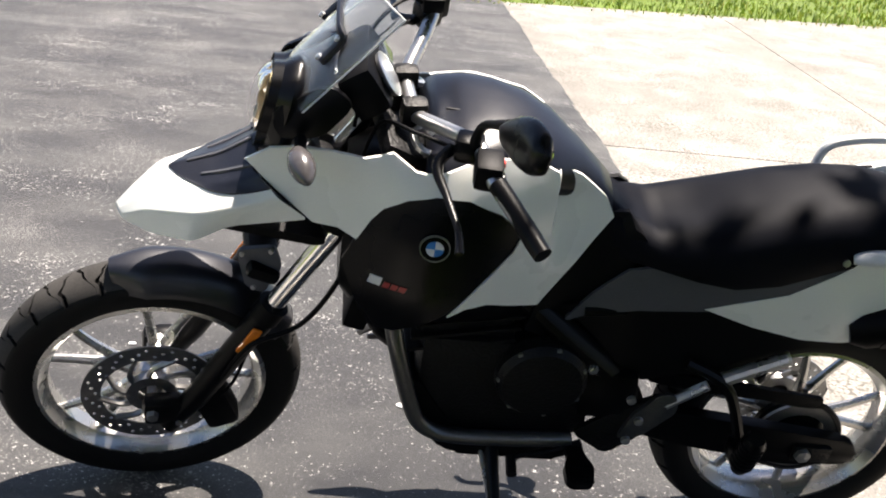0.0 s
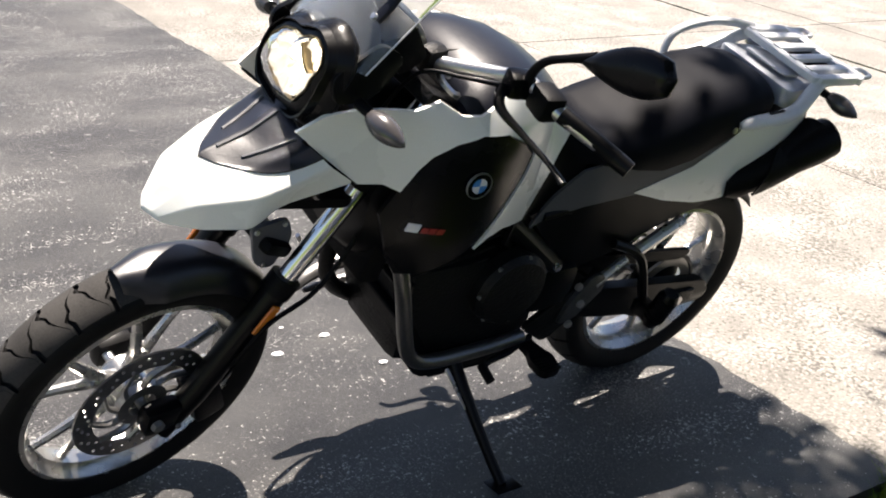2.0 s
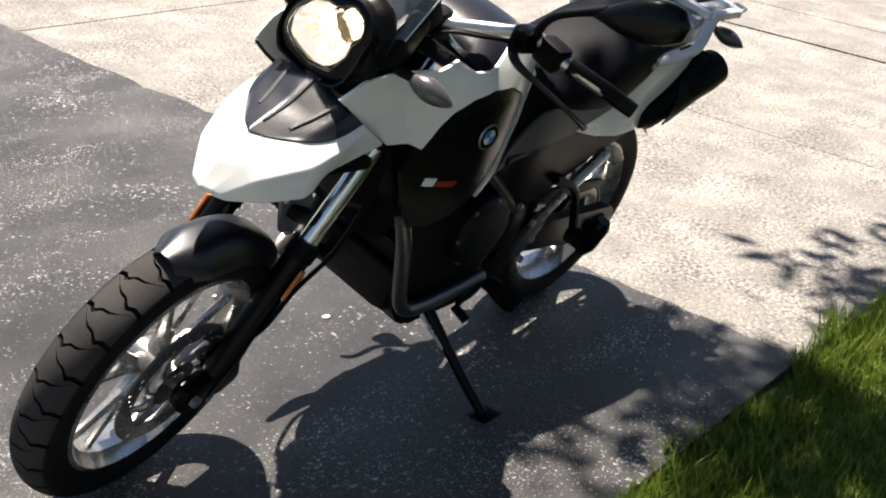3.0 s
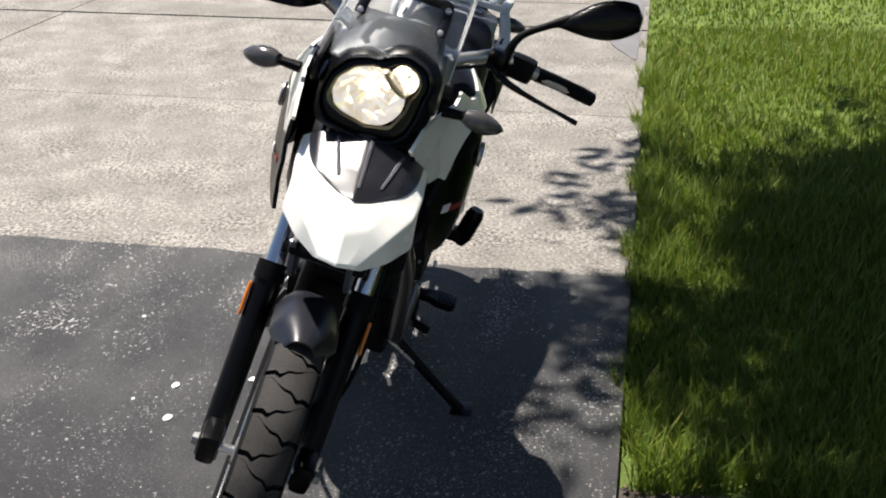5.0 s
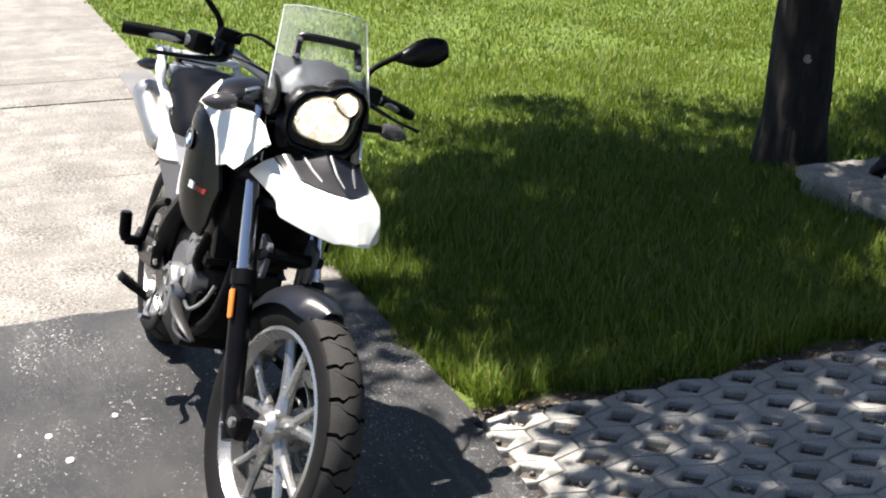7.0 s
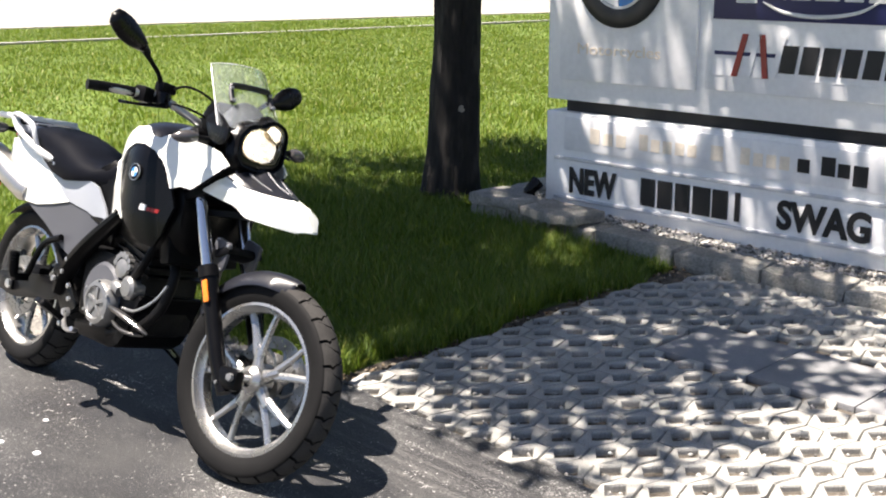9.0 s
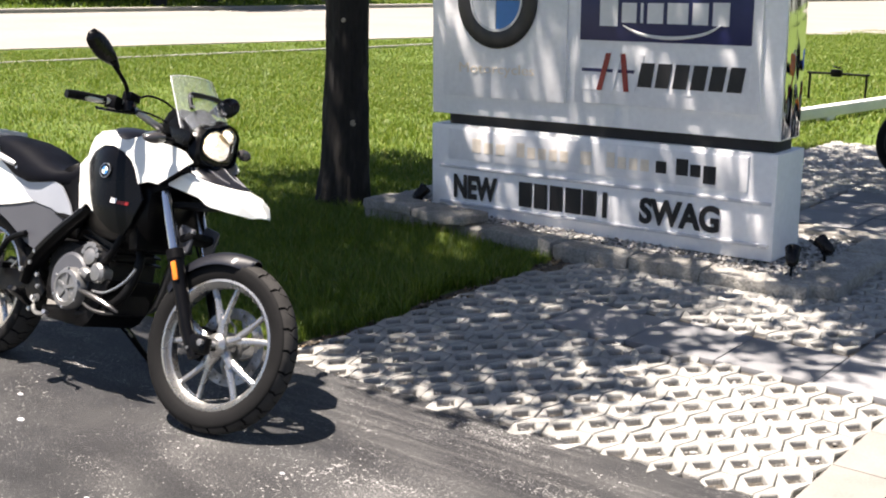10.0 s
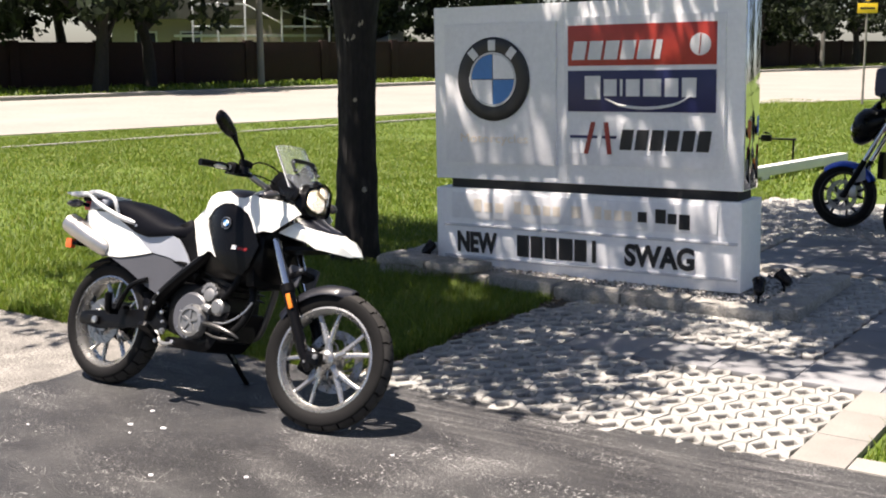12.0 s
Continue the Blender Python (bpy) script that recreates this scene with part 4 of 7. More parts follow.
def shade_oak():
    root = empty("oak_tree", pose(-2.66, 3.56, -0.03), "mature oak with dark furrowed bark on the lawn beside the sign", "tree")
    rng = random.Random(8)
    H = [(-0.2, 0.27), (0.0, 0.235), (0.08, 0.2), (0.3, 0.175), (1.0, 0.153), (1.7, 0.15), (1.95, 0.165), (2.3, 0.2), (2.9, 0.15)]
    rings = []
    for z in np.linspace(-0.15, 2.9, 110):
        r0 = float(np.interp(z, [h for h, _ in H], [r for _, r in H]))
        ring = []
        for k in range(64):
            a = 2 * math.pi * k / 64
            r = r0 * (1 + 0.035 * math.sin(a * 5 + z) + 0.05 * noise.noise((math.cos(a) * 2.2, math.sin(a) * 2.2, z * 1.2))) + 0.013 * noise.noise((math.cos(a) * 7, math.sin(a) * 7, z * 2.2)) + 0.008 * noise.noise((math.cos(a) * 16, math.sin(a) * 16, z * 6))
            ring.append((math.cos(a) * r + 0.03 + 0.05 * math.sin(z * 0.9), math.sin(a) * r, z))
        rings.append(ring)
    trunk = part("trunk", skin(bmesh.new(), rings), M_BARK, root, "", 60)
    for a, z, r in ((285, 1.86, 0.04), (312, 1.97, 0.035), (300, 1.35, 0.014), (330, 0.62, 0.022), (318, 0.5, 0.014)):
        d = Vector((math.cos(radians(a)), math.sin(radians(a)), 0.1))
        part("pruning_scar", turned([(-0.03, r * 1.3), (0.0, r * 1.25), (0.012, r), (0.009, r * 0.5), (0.011, 0)], d * 0.152 + Vector((0.03 + 0.05 * math.sin(z * 0.9), 0, z)), d, 14), M_CUT, trunk, "pale healed pruning scar")
    tips = []
    for k in range(9):
        a = rng.uniform(0, 2 * math.pi) if k > 3 else (-1.9, -1.2, -0.3, -2.6)[k]
        reach = rng.uniform(2.0, 3.2)
        z0 = 2.3 + 0.07 * k
        p0 = Vector((0, 0, z0))
        p3 = Vector((math.cos(a) * reach - 0.1, math.sin(a) * reach - 1.1, rng.uniform(4.4, 6.2)))
        p1 = p0.lerp(p3, 0.3) + Vector((0, 0, 0.5))
        p2 = p0.lerp(p3, 0.68) + Vector((rng.uniform(-.3, .3), rng.uniform(-.3, .3), 0.4))
        part("limb", tube([p0, p1, p2, p3], [0.09, 0.06, 0.04, 0.015], 10), M_BARK, root, "", 60)
        for q in range(5):
            b0 = p1.lerp(p3, rng.uniform(0.1, 0.95))
            b1 = b0 + Vector((rng.uniform(-1, 1), rng.uniform(-1, 1), rng.uniform(0.0, 0.7)))
            part("branch", tube([b0, b0.lerp(b1, 0.5) + Vector((0, 0, 0.1)), b1], [0.03, 0.02, 0.006], 7, 4), M_BARK, root, "", 60)
            tips.append(b1)
    twigs = []
    while len(twigs) < 430:
        x, y, z = rng.uniform(-1, 1), rng.uniform(-1, 1), rng.uniform(-1, 1)
        if x * x + y * y + z * z > 1:
            continue
        q = Vector((x * 3.1 - 0.15, y * 3.0 - 1.45, 5.3 + z * 1.5))
        if noise.noise(q * 0.55 + Vector((3.1, 7.7, 1.2))) < -0.12:
            continue
        twigs.append((q.x, q.y, q.z, rng.uniform(0.28, 0.55)))
    # upper foliage added out of view to hold back skylight below
    while len(twigs) < 640:
        x, y, z = rng.uniform(-1, 1), rng.uniform(-1, 1), rng.uniform(0, 1)
        if x * x + y * y < 1:
            twigs.append((x * 2.3 - 0.5 - 0.45 * z, y * 2.2 - 1.8 - 0.55 * z, 6.4 + z * 2.2, rng.uniform(0.3, 0.55)))
    # further unseen twig groups, placed for where their shade should land
    for k in range(32):
        a, q = rng.uniform(0, 6.28), math.sqrt(rng.random())
        twigs.append((1.8 + math.cos(a) * q * 0.95, -2.83 + math.sin(a) * q * 1.12, 4.5 + rng.uniform(-0.6, 0.7), rng.uniform(0.22, 0.42)))
    for k in range(30):
        a, q = rng.uniform(0, 6.28), math.sqrt(rng.random())
        twigs.append((2.5 + math.cos(a) * q * 1.5, 0.9 + math.sin(a) * q * 2.2, 5.0 + rng.uniform(-0.7, 0.8), rng.uniform(0.25, 0.5)))
    for k in range(44):
        a, q = rng.uniform(0, 6.28), math.sqrt(rng.random())
        twigs.append((3.4 + math.cos(a) * q * 0.85, -1.45 + math.sin(a) * q * 1.2, 5.2 + rng.uniform(-0.5, 0.6), rng.uniform(0.22, 0.42)))
    for k in range(64):
        a, q = rng.uniform(0, 6.28), math.sqrt(rng.random())
        twigs.append((3.7 + math.cos(a) * q * 1.5, 0.3 + math.sin(a) * q * 1.7, 5.2 + rng.uniform(-0.6, 0.6), rng.uniform(0.25, 0.45)))
    for k in range(24):
        a, q = rng.uniform(0, 6.28), math.sqrt(rng.random())
        twigs.append((2.12 + math.cos(a) * q * 0.5, -3.3 + math.sin(a) * q * 0.75, 4.5 + rng.uniform(-0.4, 0.4), rng.uniform(0.2, 0.34)))
    for k in range(190):
        a, q = rng.uniform(0, 6.28), math.sqrt(rng.random())
        twigs.append((3.5 + math.cos(a) * q * 1.9, 1.3 + math.sin(a) * q * 3.2, 5.3 + rng.uniform(-0.6, 0.6), rng.uniform(0.28, 0.45)))
    for k in range(80):
        a, q = rng.uniform(0, 6.28), math.sqrt(rng.random())
        twigs.append((1.3 + math.cos(a) * q * 1.2, 2.6 + math.sin(a) * q * 1.7, 5.2 + rng.uniform(-0.5, 0.6), rng.uniform(0.28, 0.45)))
    # limbs added to carry the placed twig groups
    for p3 in ((1.2, 2.6, 5.2), (1.9, -2.8, 4.5), (3.5, -1.4, 5.2), (3.9, 0.4, 5.2), (3.4, 2.8, 5.3), (2.1, -3.3, 4.5)):
        p0, p3 = Vector((0, 0, 2.5)), Vector(p3)
        part("limb", tube([p0, p0.lerp(p3, 0.35) + Vector((0, 0, 0.55)), p0.lerp(p3, 0.7) + Vector((0.1, 0, 0.4)), p3], [0.08, 0.055, 0.035, 0.012], 10), M_BARK, root, "", 60)
    # crown opened on the drive side and thinned over the pavers to shape its shade
    kept, loose = [], []
    for x, y, z, r in twigs:
        gx, gy = x - 2.66 + 0.21 * z, y + 3.56 + 0.25 * z
        if (-0.35 - r < gx < 0.4 + r and gy < 0.5 + 0.85 * r) or (-0.62 - r < gx < 0 and gy < 0.34 + 0.6 * r):
            continue
        rim = float(np.interp(gx, (-4.4, -3.7, -3.0, -2.0, -1.2), (2.6, 1.6, 1.0, 0.8, 0.6)))
        if gx < -1.0 and gy < rim + 0.4 * r and rng.random() < 0.65:
            continue
        if gx > 0.95 and gy < 1.8 and rng.random() < 0.94:
            continue
        if 3.1 < gy < 4.8 and gx < 1.0 and rng.random() < 0.3:
            continue
        if (gx > -0.2 or gy > 3.2) and gy < 4.8 and not (gx > 1.0 and gy > 2.0):
            loose.append((x, y, z, r * 1.3))
        else:
            kept.append((x, y, z, r))
    leaf_cloud("crown", loose, M_LEAF, root, 0.075, 30, 9, label="loose outer oak foliage, gaps set for its dapples")
    twigs = kept
    leaf_cloud("crown", twigs, M_LEAF, root, 0.075, 66, 5, label="dense small-leaved oak crown with gaps and added shade foliage")


shade_oak()


def background_tree(x, y, height, spread, lean, seed, bark=M_FARBARK, low=0.3, density=110):
    rng = random.Random(seed)
    root = empty("street_tree", pose(x, y, -0.03), "dark shaded broad-leaved tree beyond the road", "tree", "trees beyond the road")
    top = Vector((lean, 0.3, height * 0.55))
    part("trunk", tube([(0, 0, -0.1), (lean * 0.15, 0.1, height * 0.18), (lean * 0.5, 0, height * 0.36), top], [0.34, 0.24, 0.2, 0.1], 10), bark, root, "", 60)
    twigs = []
    for k in range(7):
        a = rng.uniform(0, 6.28)
        e = Vector((math.cos(a) * spread * rng.uniform(0.5, 0.95), math.sin(a) * spread * rng.uniform(0.5, 0.95), height * rng.uniform(0.38, 0.85)))
        p0 = Vector((lean * 0.4, 0, height * rng.uniform(0.2, 0.45)))
        part("limb", tube([p0, p0.lerp(e, 0.5) + Vector((0, 0, 0.4)), e], [0.14, 0.09, 0.03], 7, 5), bark, root, "", 60)
    for k in range(density):
        a, q, h = rng.uniform(0, 6.28), math.sqrt(rng.random()), rng.uniform(low, 1.0)
        r = spread * q * (1.15 - 0.5 * abs(h - 0.6))
        twigs.append((math.cos(a) * r, math.sin(a) * r, height * h, rng.uniform(0.5, 1.2)))
    leaf_cloud("crown", twigs, M_FARLEAF, root, 0.24, 80, seed, label="ragged green crown darkened for shade")


for k, (x, y, h, s, lean, low) in enumerate((
        (-33.4, 27.0, 8.5, 4.5, 0.8, 0.36), (-35.5, 31.5, 9.0, 4.8, -1.0, 0.46), (-42, 25, 9.5, 5.0, 0.2, 0.25), (-43, 33, 9.0, 4.5, -0.4, 0.46),
        (-38.5, 47, 8.5, 4.2, 0.5, 0.44), (-37.5, 49.5, 8.0, 4.3, 0.4, 0.32), (-33, 56, 8.5, 4.4, 0.3, 0.25), (-44, 17, 9.5, 5.0, 0.3, 0.2),
        (-29.5, 68, 9.0, 5.0, -0.5, 0.3), (-24.5, 76, 9.0, 4.8, 0.6, 0.32), (-28, 86, 10, 6.0, 0.4, 0.2), (-22, 92, 10, 6.0, -0.4, 0.25), (-50, 48, 11, 6.5, 0.4, 0.15),
        (-47, 62, 11, 6.5, 0.4, 0.15), (-56, 30, 12, 7.0, 0.4, 0.12), (-18, 100, 11, 6.0, 0.4, 0.15), (10, 66, 10, 6.0, 0.4, 0.15), (22, 52, 10, 6.0, -0.4, 0.15), (32, 40, 10, 6.0, 0.4, 0.15))):
    background_tree(x, y, h, s, lean, 20 + k, low=low)

# ---- beyond the road ----


def boundary_wall(points):
    root = tagged(new("wall_boundary"), "long red brick boundary wall beyond the road, darkened for tree shade", "wall", "", "structure")
    for (ax, ay), (bx, by) in zip(points, points[1:]):
        a, b = Vector((ax, ay, 0)), Vector((bx, by, 0))
        d = (b - a)
        n = max(1, round(d.length / 4.2))
        ang = math.atan2(d.y, d.x)
        for k in range(n):
            c = a + d * ((k + 0.5) / n)
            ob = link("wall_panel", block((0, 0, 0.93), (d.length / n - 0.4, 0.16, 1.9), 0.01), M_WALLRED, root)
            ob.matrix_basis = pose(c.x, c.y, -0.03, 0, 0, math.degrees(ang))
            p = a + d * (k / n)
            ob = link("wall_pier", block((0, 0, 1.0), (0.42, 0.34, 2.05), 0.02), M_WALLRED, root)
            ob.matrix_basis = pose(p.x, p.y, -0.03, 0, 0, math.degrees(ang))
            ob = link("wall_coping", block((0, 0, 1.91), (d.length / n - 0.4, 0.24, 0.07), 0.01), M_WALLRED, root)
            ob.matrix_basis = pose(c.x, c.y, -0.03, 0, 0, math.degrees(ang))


boundary_wall([(-48, -15), (-41, 20), (-36.3, 38.5), (-31.8, 50), (-27, 72), (-23, 98), (-10, 150)])


def utility_pole(x, y):
    root = empty("utility_pole", pose(x, y, -0.03), "grey weathered utility pole on the far verge", "pole")
    part("shaft", tube([(0, 0, 0), (0, 0, 4), (0.05, 0, 9)], [0.16, 0.14, 0.11], 12, 4), M_POLE, root)
    part("crossarm", block((0, 0, 8.4), (0.1, 2.2, 0.12), 0.01), M_POLE, root)


utility_pole(-33.6, 36.4)
utility_pole(-22.0, 83.0)


def pool_house(x, y, turn):
    root = empty("house", pose(x, y, -0.03, 0, 0, turn), "beige single-storey house with a white framed pool cage", "house")
    part("wall", block((0, 0, 1.6), (16, 7, 3.2), 0.03), M_STUCCO, root)
    o = [(-8.6, 3.2), (8.6, 3.2), (5.5, 5.6), (-5.5, 5.6)]
    part("roof", slabshape(o, lambda a, b, k: (a, -4.2 + k, b), 8.4), M_ROOF, root)
    for wx in (-6.2, -3.8, 5.0, 6.6):
        w = part("window", block((wx, -3.5, 1.9), (1.2, 0.1, 1.3), 0.02), M_CAGE, root)
        part("pane", block((wx, -3.56, 1.9), (1.0, 0.02, 1.1), 0.002), M_PANE, w, "dark pane")
    cage = part("pool_cage", block((0.0, -3.8, 2.3), (9.4, 0.12, 0.14), 0.01), M_CAGE, root, "white aluminium pool cage")
    for x in (-3.6, -2.3, -0.9, 1.0, 2.2, 3.5):
        part("cage_post", block((x, -6.8, 1.95), (0.1, 0.1, 3.9), 0.01), M_CAGE, cage)
        part("cage_rafter", tube([(x, -6.8, 3.9), (x, -5.2, 4.9), (x, -3.4, 4.4)], 0.05, 6, 4), M_CAGE, cage)
    for x, w in ((-2.25, 2.7), (2.25, 2.5)):
        for z in (2.75, 3.9):
            part("cage_rail", block((x, -6.8, z), (w, 0.1, 0.1), 0.01), M_CAGE, cage)
    part("cage_brace", tube([(-0.9, -6.8, 3.9), (1.0, -6.8, 2.9)], 0.04, 6, 0), M_CAGE, cage)
    part("cage_brace", tube([(1.0, -6.8, 3.6), (3.5, -6.8, 2.8)], 0.04, 6, 0), M_CAGE, cage)


pool_house(-44.5, 48.3, 44)
pool_house(-33.5, 92.0, 75)


def road_sign(x, y):
    root = empty("road_sign", pose(x, y, -0.03, 0, 0, 20), "yellow warning sign with a plate below on a metal post", "sign")
    part("post", tube([(0, 0, 0), (0, 0, 3.5)], 0.035, 8, 0), M_POLE, root)
    o = [(0, 2.95), (0.42, 3.37), (0, 3.79), (-0.42, 3.37)]
    part("warning_plate", slabshape(round_outline(o, 0.05), lambda a, b, k: (a, -0.045 - k, b), 0.004), M_YELLOW, root)
    part("lower_plate", block((0, -0.047, 2.78), (0.55, 0.004, 0.28), 0.001), M_YELLOW, root)
    part("text_bar", block((0, -0.052, 2.78), (0.4, 0.004, 0.05), 0.001), M_INK, root, "plain dark bar")


road_sign(-5.75, 31.5)


def timber_rail():
    root = empty("timber_rail", pose(-1.8, 11.0, 0.12, 0, 0, 82), "long white painted timber edging rail on the grass", "rail")
    part("beam", block((1.0, 0, -0.02), (3.6, 0.14, 0.13), 0.012), M_TIMBER, root)
    part("block_foot", block((0.2, 0, -0.12), (0.2, 0.14, 0.1), 0.01), M_TIMBER, root)
    part("block_foot", block((2.4, 0, -0.12), (0.2, 0.14, 0.1), 0.01), M_TIMBER, root)


timber_rail()


def water_valve():
    root = empty("water_valve", pose(-2.05, 13.4, -0.03, 0, 0, 8), "dark metal pipe valve standing on the grass", "valve")
    part("pipe", tube([(-0.75, 0, 0.0), (-0.75, 0, 0.36), (-0.73, 0, 0.39), (-0.02, 0, 0.39), (0.0, 0, 0.37), (0.0, 0, 0.0)], 0.017, 8, 3), M_FRAME, root)
    part("valve_body", block((-0.4, 0, 0.4), (0.16, 0.07, 0.1), 0.02), M_FRAME, root)
    part("hand_wheel", turned([(-0.006, 0.045), (0.006, 0.045), (0.006, 0.058), (-0.006, 0.058)], (-0.4, 0, 0.48), (0.2, 0, 1), 16, closed=True), M_FRAME, root)


water_valve()

# ---- motorcycle ----
RAKE = radians(28.5)
STEER_AXIS = Vector((-math.sin(RAKE), 0, math.cos(RAKE)))
STEER = Matrix.Translation((0, 0, 0.95)) @ Matrix.Rotation(radians(-1.8), 4, "X") @ Matrix.Translation((0, 0, -0.95)) @ Matrix.Translation((-0.285, 0, 0.65)) @ Matrix.Rotation(radians(10), 4, STEER_AXIS) @ Matrix.Translation((0.285, 0, -0.65))


def half_width(u, w):
    """How far the bodywork stands out from the middle of the machine."""
    across = (0.1, 0.2, 0.3, 0.4, 0.5, 0.56, 0.64, 0.7, 0.76, 0.82, 0.88, 0.93, 1.0, 1.2, 1.4, 1.55, 1.65, 1.8)
    wide = (0.1, 0.128, 0.148, 0.175, 0.222, 0.235, 0.222, 0.193, 0.163, 0.13, 0.103, 0.105, 0.122, 0.128, 0.138, 0.132, 0.118, 0.07)
    a = sum(float(np.interp(d - u, across, wide)) for d in (-0.03, -0.015, 0.0, 0.015, 0.03)) / 5
    if u > -0.95:
        k = float(np.interp(w, (0.6, 0.7, 0.8, 0.9, 0.96, 1.0, 1.04, 1.07, 1.1), (0.95, 0.99, 1.0, 1.0, 0.98, 0.93, 0.82, 0.7, 0.5)))
        k += max(0.0, min(1.0, (u + 0.5) / 0.15)) * (max(k, 0.95) - k)
        if u < -0.78:
            k = min(k, float(np.interp(w, (0.7, 0.8, 0.88, 0.95), (1.1, 1.05, 0.85, 0.62))))
    else:
        k = float(np.interp(w, (0.5, 0.66, 0.75, 0.85, 0.95), (0.95, 0.97, 1.0, 1.0, 0.93)))
    return a * k


def tyre_bm(centre, radius, width, repeats, m):
    """A tyre whose grid follows its zigzag grooves, every other groove starting from the other shoulder."""
    bm = bmesh.new()
    steps = (0.0, 0.015, 0.125, 0.14, 0.32, 0.5, 0.7, 0.87)
    k = 44
    grid = []
    rim_r = radius - 0.086
    edge_r = radius - (1 - math.sqrt(1 - 0.78 ** 2)) * width * 0.62

    def path(q, i):
        side_q = q if i % 2 else -q
        return side_q, float(np.interp(side_q, (-1, -0.6, -0.42, -0.16, 0.12, 0.3, 0.66, 1), (0.0, 0.03, -0.16, 0.2, 0.26, 0.42, 0.85, 0.85)))

    for i in range(repeats):
        for step_no, ph in enumerate(steps):
            row = []
            for j in range(k + 1):
                s = -1 + 2 * j / k
                q = max(-1, min(1, s / 0.72))
                side_q, f0 = path(q, i)
                f1 = path(q, i + 1)[1]
                th = 2 * math.pi * (i + ph + f0 * (1 - ph) + f1 * ph) / repeats
                if abs(s) < 0.72:
                    v, r = q * width * 0.46, radius - (1 - math.sqrt(max(0, 1 - (q * 0.78) ** 2))) * width * 0.62
                    if step_no in (1, 2) and -0.93 < side_q < 0.68:
                        r -= 0.0105
                else:
                    x = (abs(s) - 0.72) / 0.28
                    sg = 1 if s > 0 else -1
                    v = sg * width * (0.46 + 0.05 * math.sin(x * math.pi) - 0.1 * x)
                    r = edge_r - x * (edge_r - rim_r)
                row.append(bm.verts.new(m @ Vector((centre[0] + math.cos(th) * r, centre[1] + v, centre[2] + math.sin(th) * r))))
            grid.append(row)
    n = len(grid)
    for i in range(n):
        a, b = grid[i], grid[(i + 1) % n]
        for j in range(k):
            bm.faces.new((a[j], b[j], b[j + 1], a[j + 1]))
        bm.faces.new((a[0], a[k], b[k], b[0]))
    return bm


def drilled_ring(bm, c, r0, r1, t, cells=48):
    """A flat brake ring with a row of staggered through holes."""
    def at(r, a, y):
        return bm.verts.new((c.x + math.cos(a) * r, c.y + y, c.z + math.sin(a) * r))

    step = 2 * math.pi / cells
    for k in range(cells):
        a0 = k * step
        rc, ac = r0 + (r1 - r0) * (0.26, 0.5, 0.74)[k % 3], a0 + step / 2
        rim = []
        for ra, aa in ((r0, a0), (r0, ac), (r0, a0 + step), (rc, a0 + step), (r1, a0 + step), (r1, ac), (r1, a0), (rc, a0)):
            rim.append((ra, aa))
        hole = [
            (rc + 0.0042 * x / n, ac + 0.0042 * y / n / rc) for x, y, n in ((-1, -1, 1.414), (-1, 0, 1), (-1, 1, 1.414), (0, 1, 1), (1, 1, 1.414), (1, 0, 1), (1, -1, 1.414), (0, -1, 1))]
        sides = []
        for y in (-t, t):
            o, i = [at(r, a, y) for r, a in rim], [at(r, a, y) for r, a in hole]
            for j in range(8):
                bm.faces.new((o[j], o[(j + 1) % 8], i[(j + 1) % 8], i[j]))
            sides.append((o, i))
        (o0, i0), (o1, i1) = sides
        for j in range(8):
            bm.faces.new((i0[j], i0[(j + 1) % 8], i1[(j + 1) % 8], i1[j]))
        for j in (0, 1, 4, 5):
            bm.faces.new((o0[j], o0[j + 1], o1[j + 1], o1[j]))


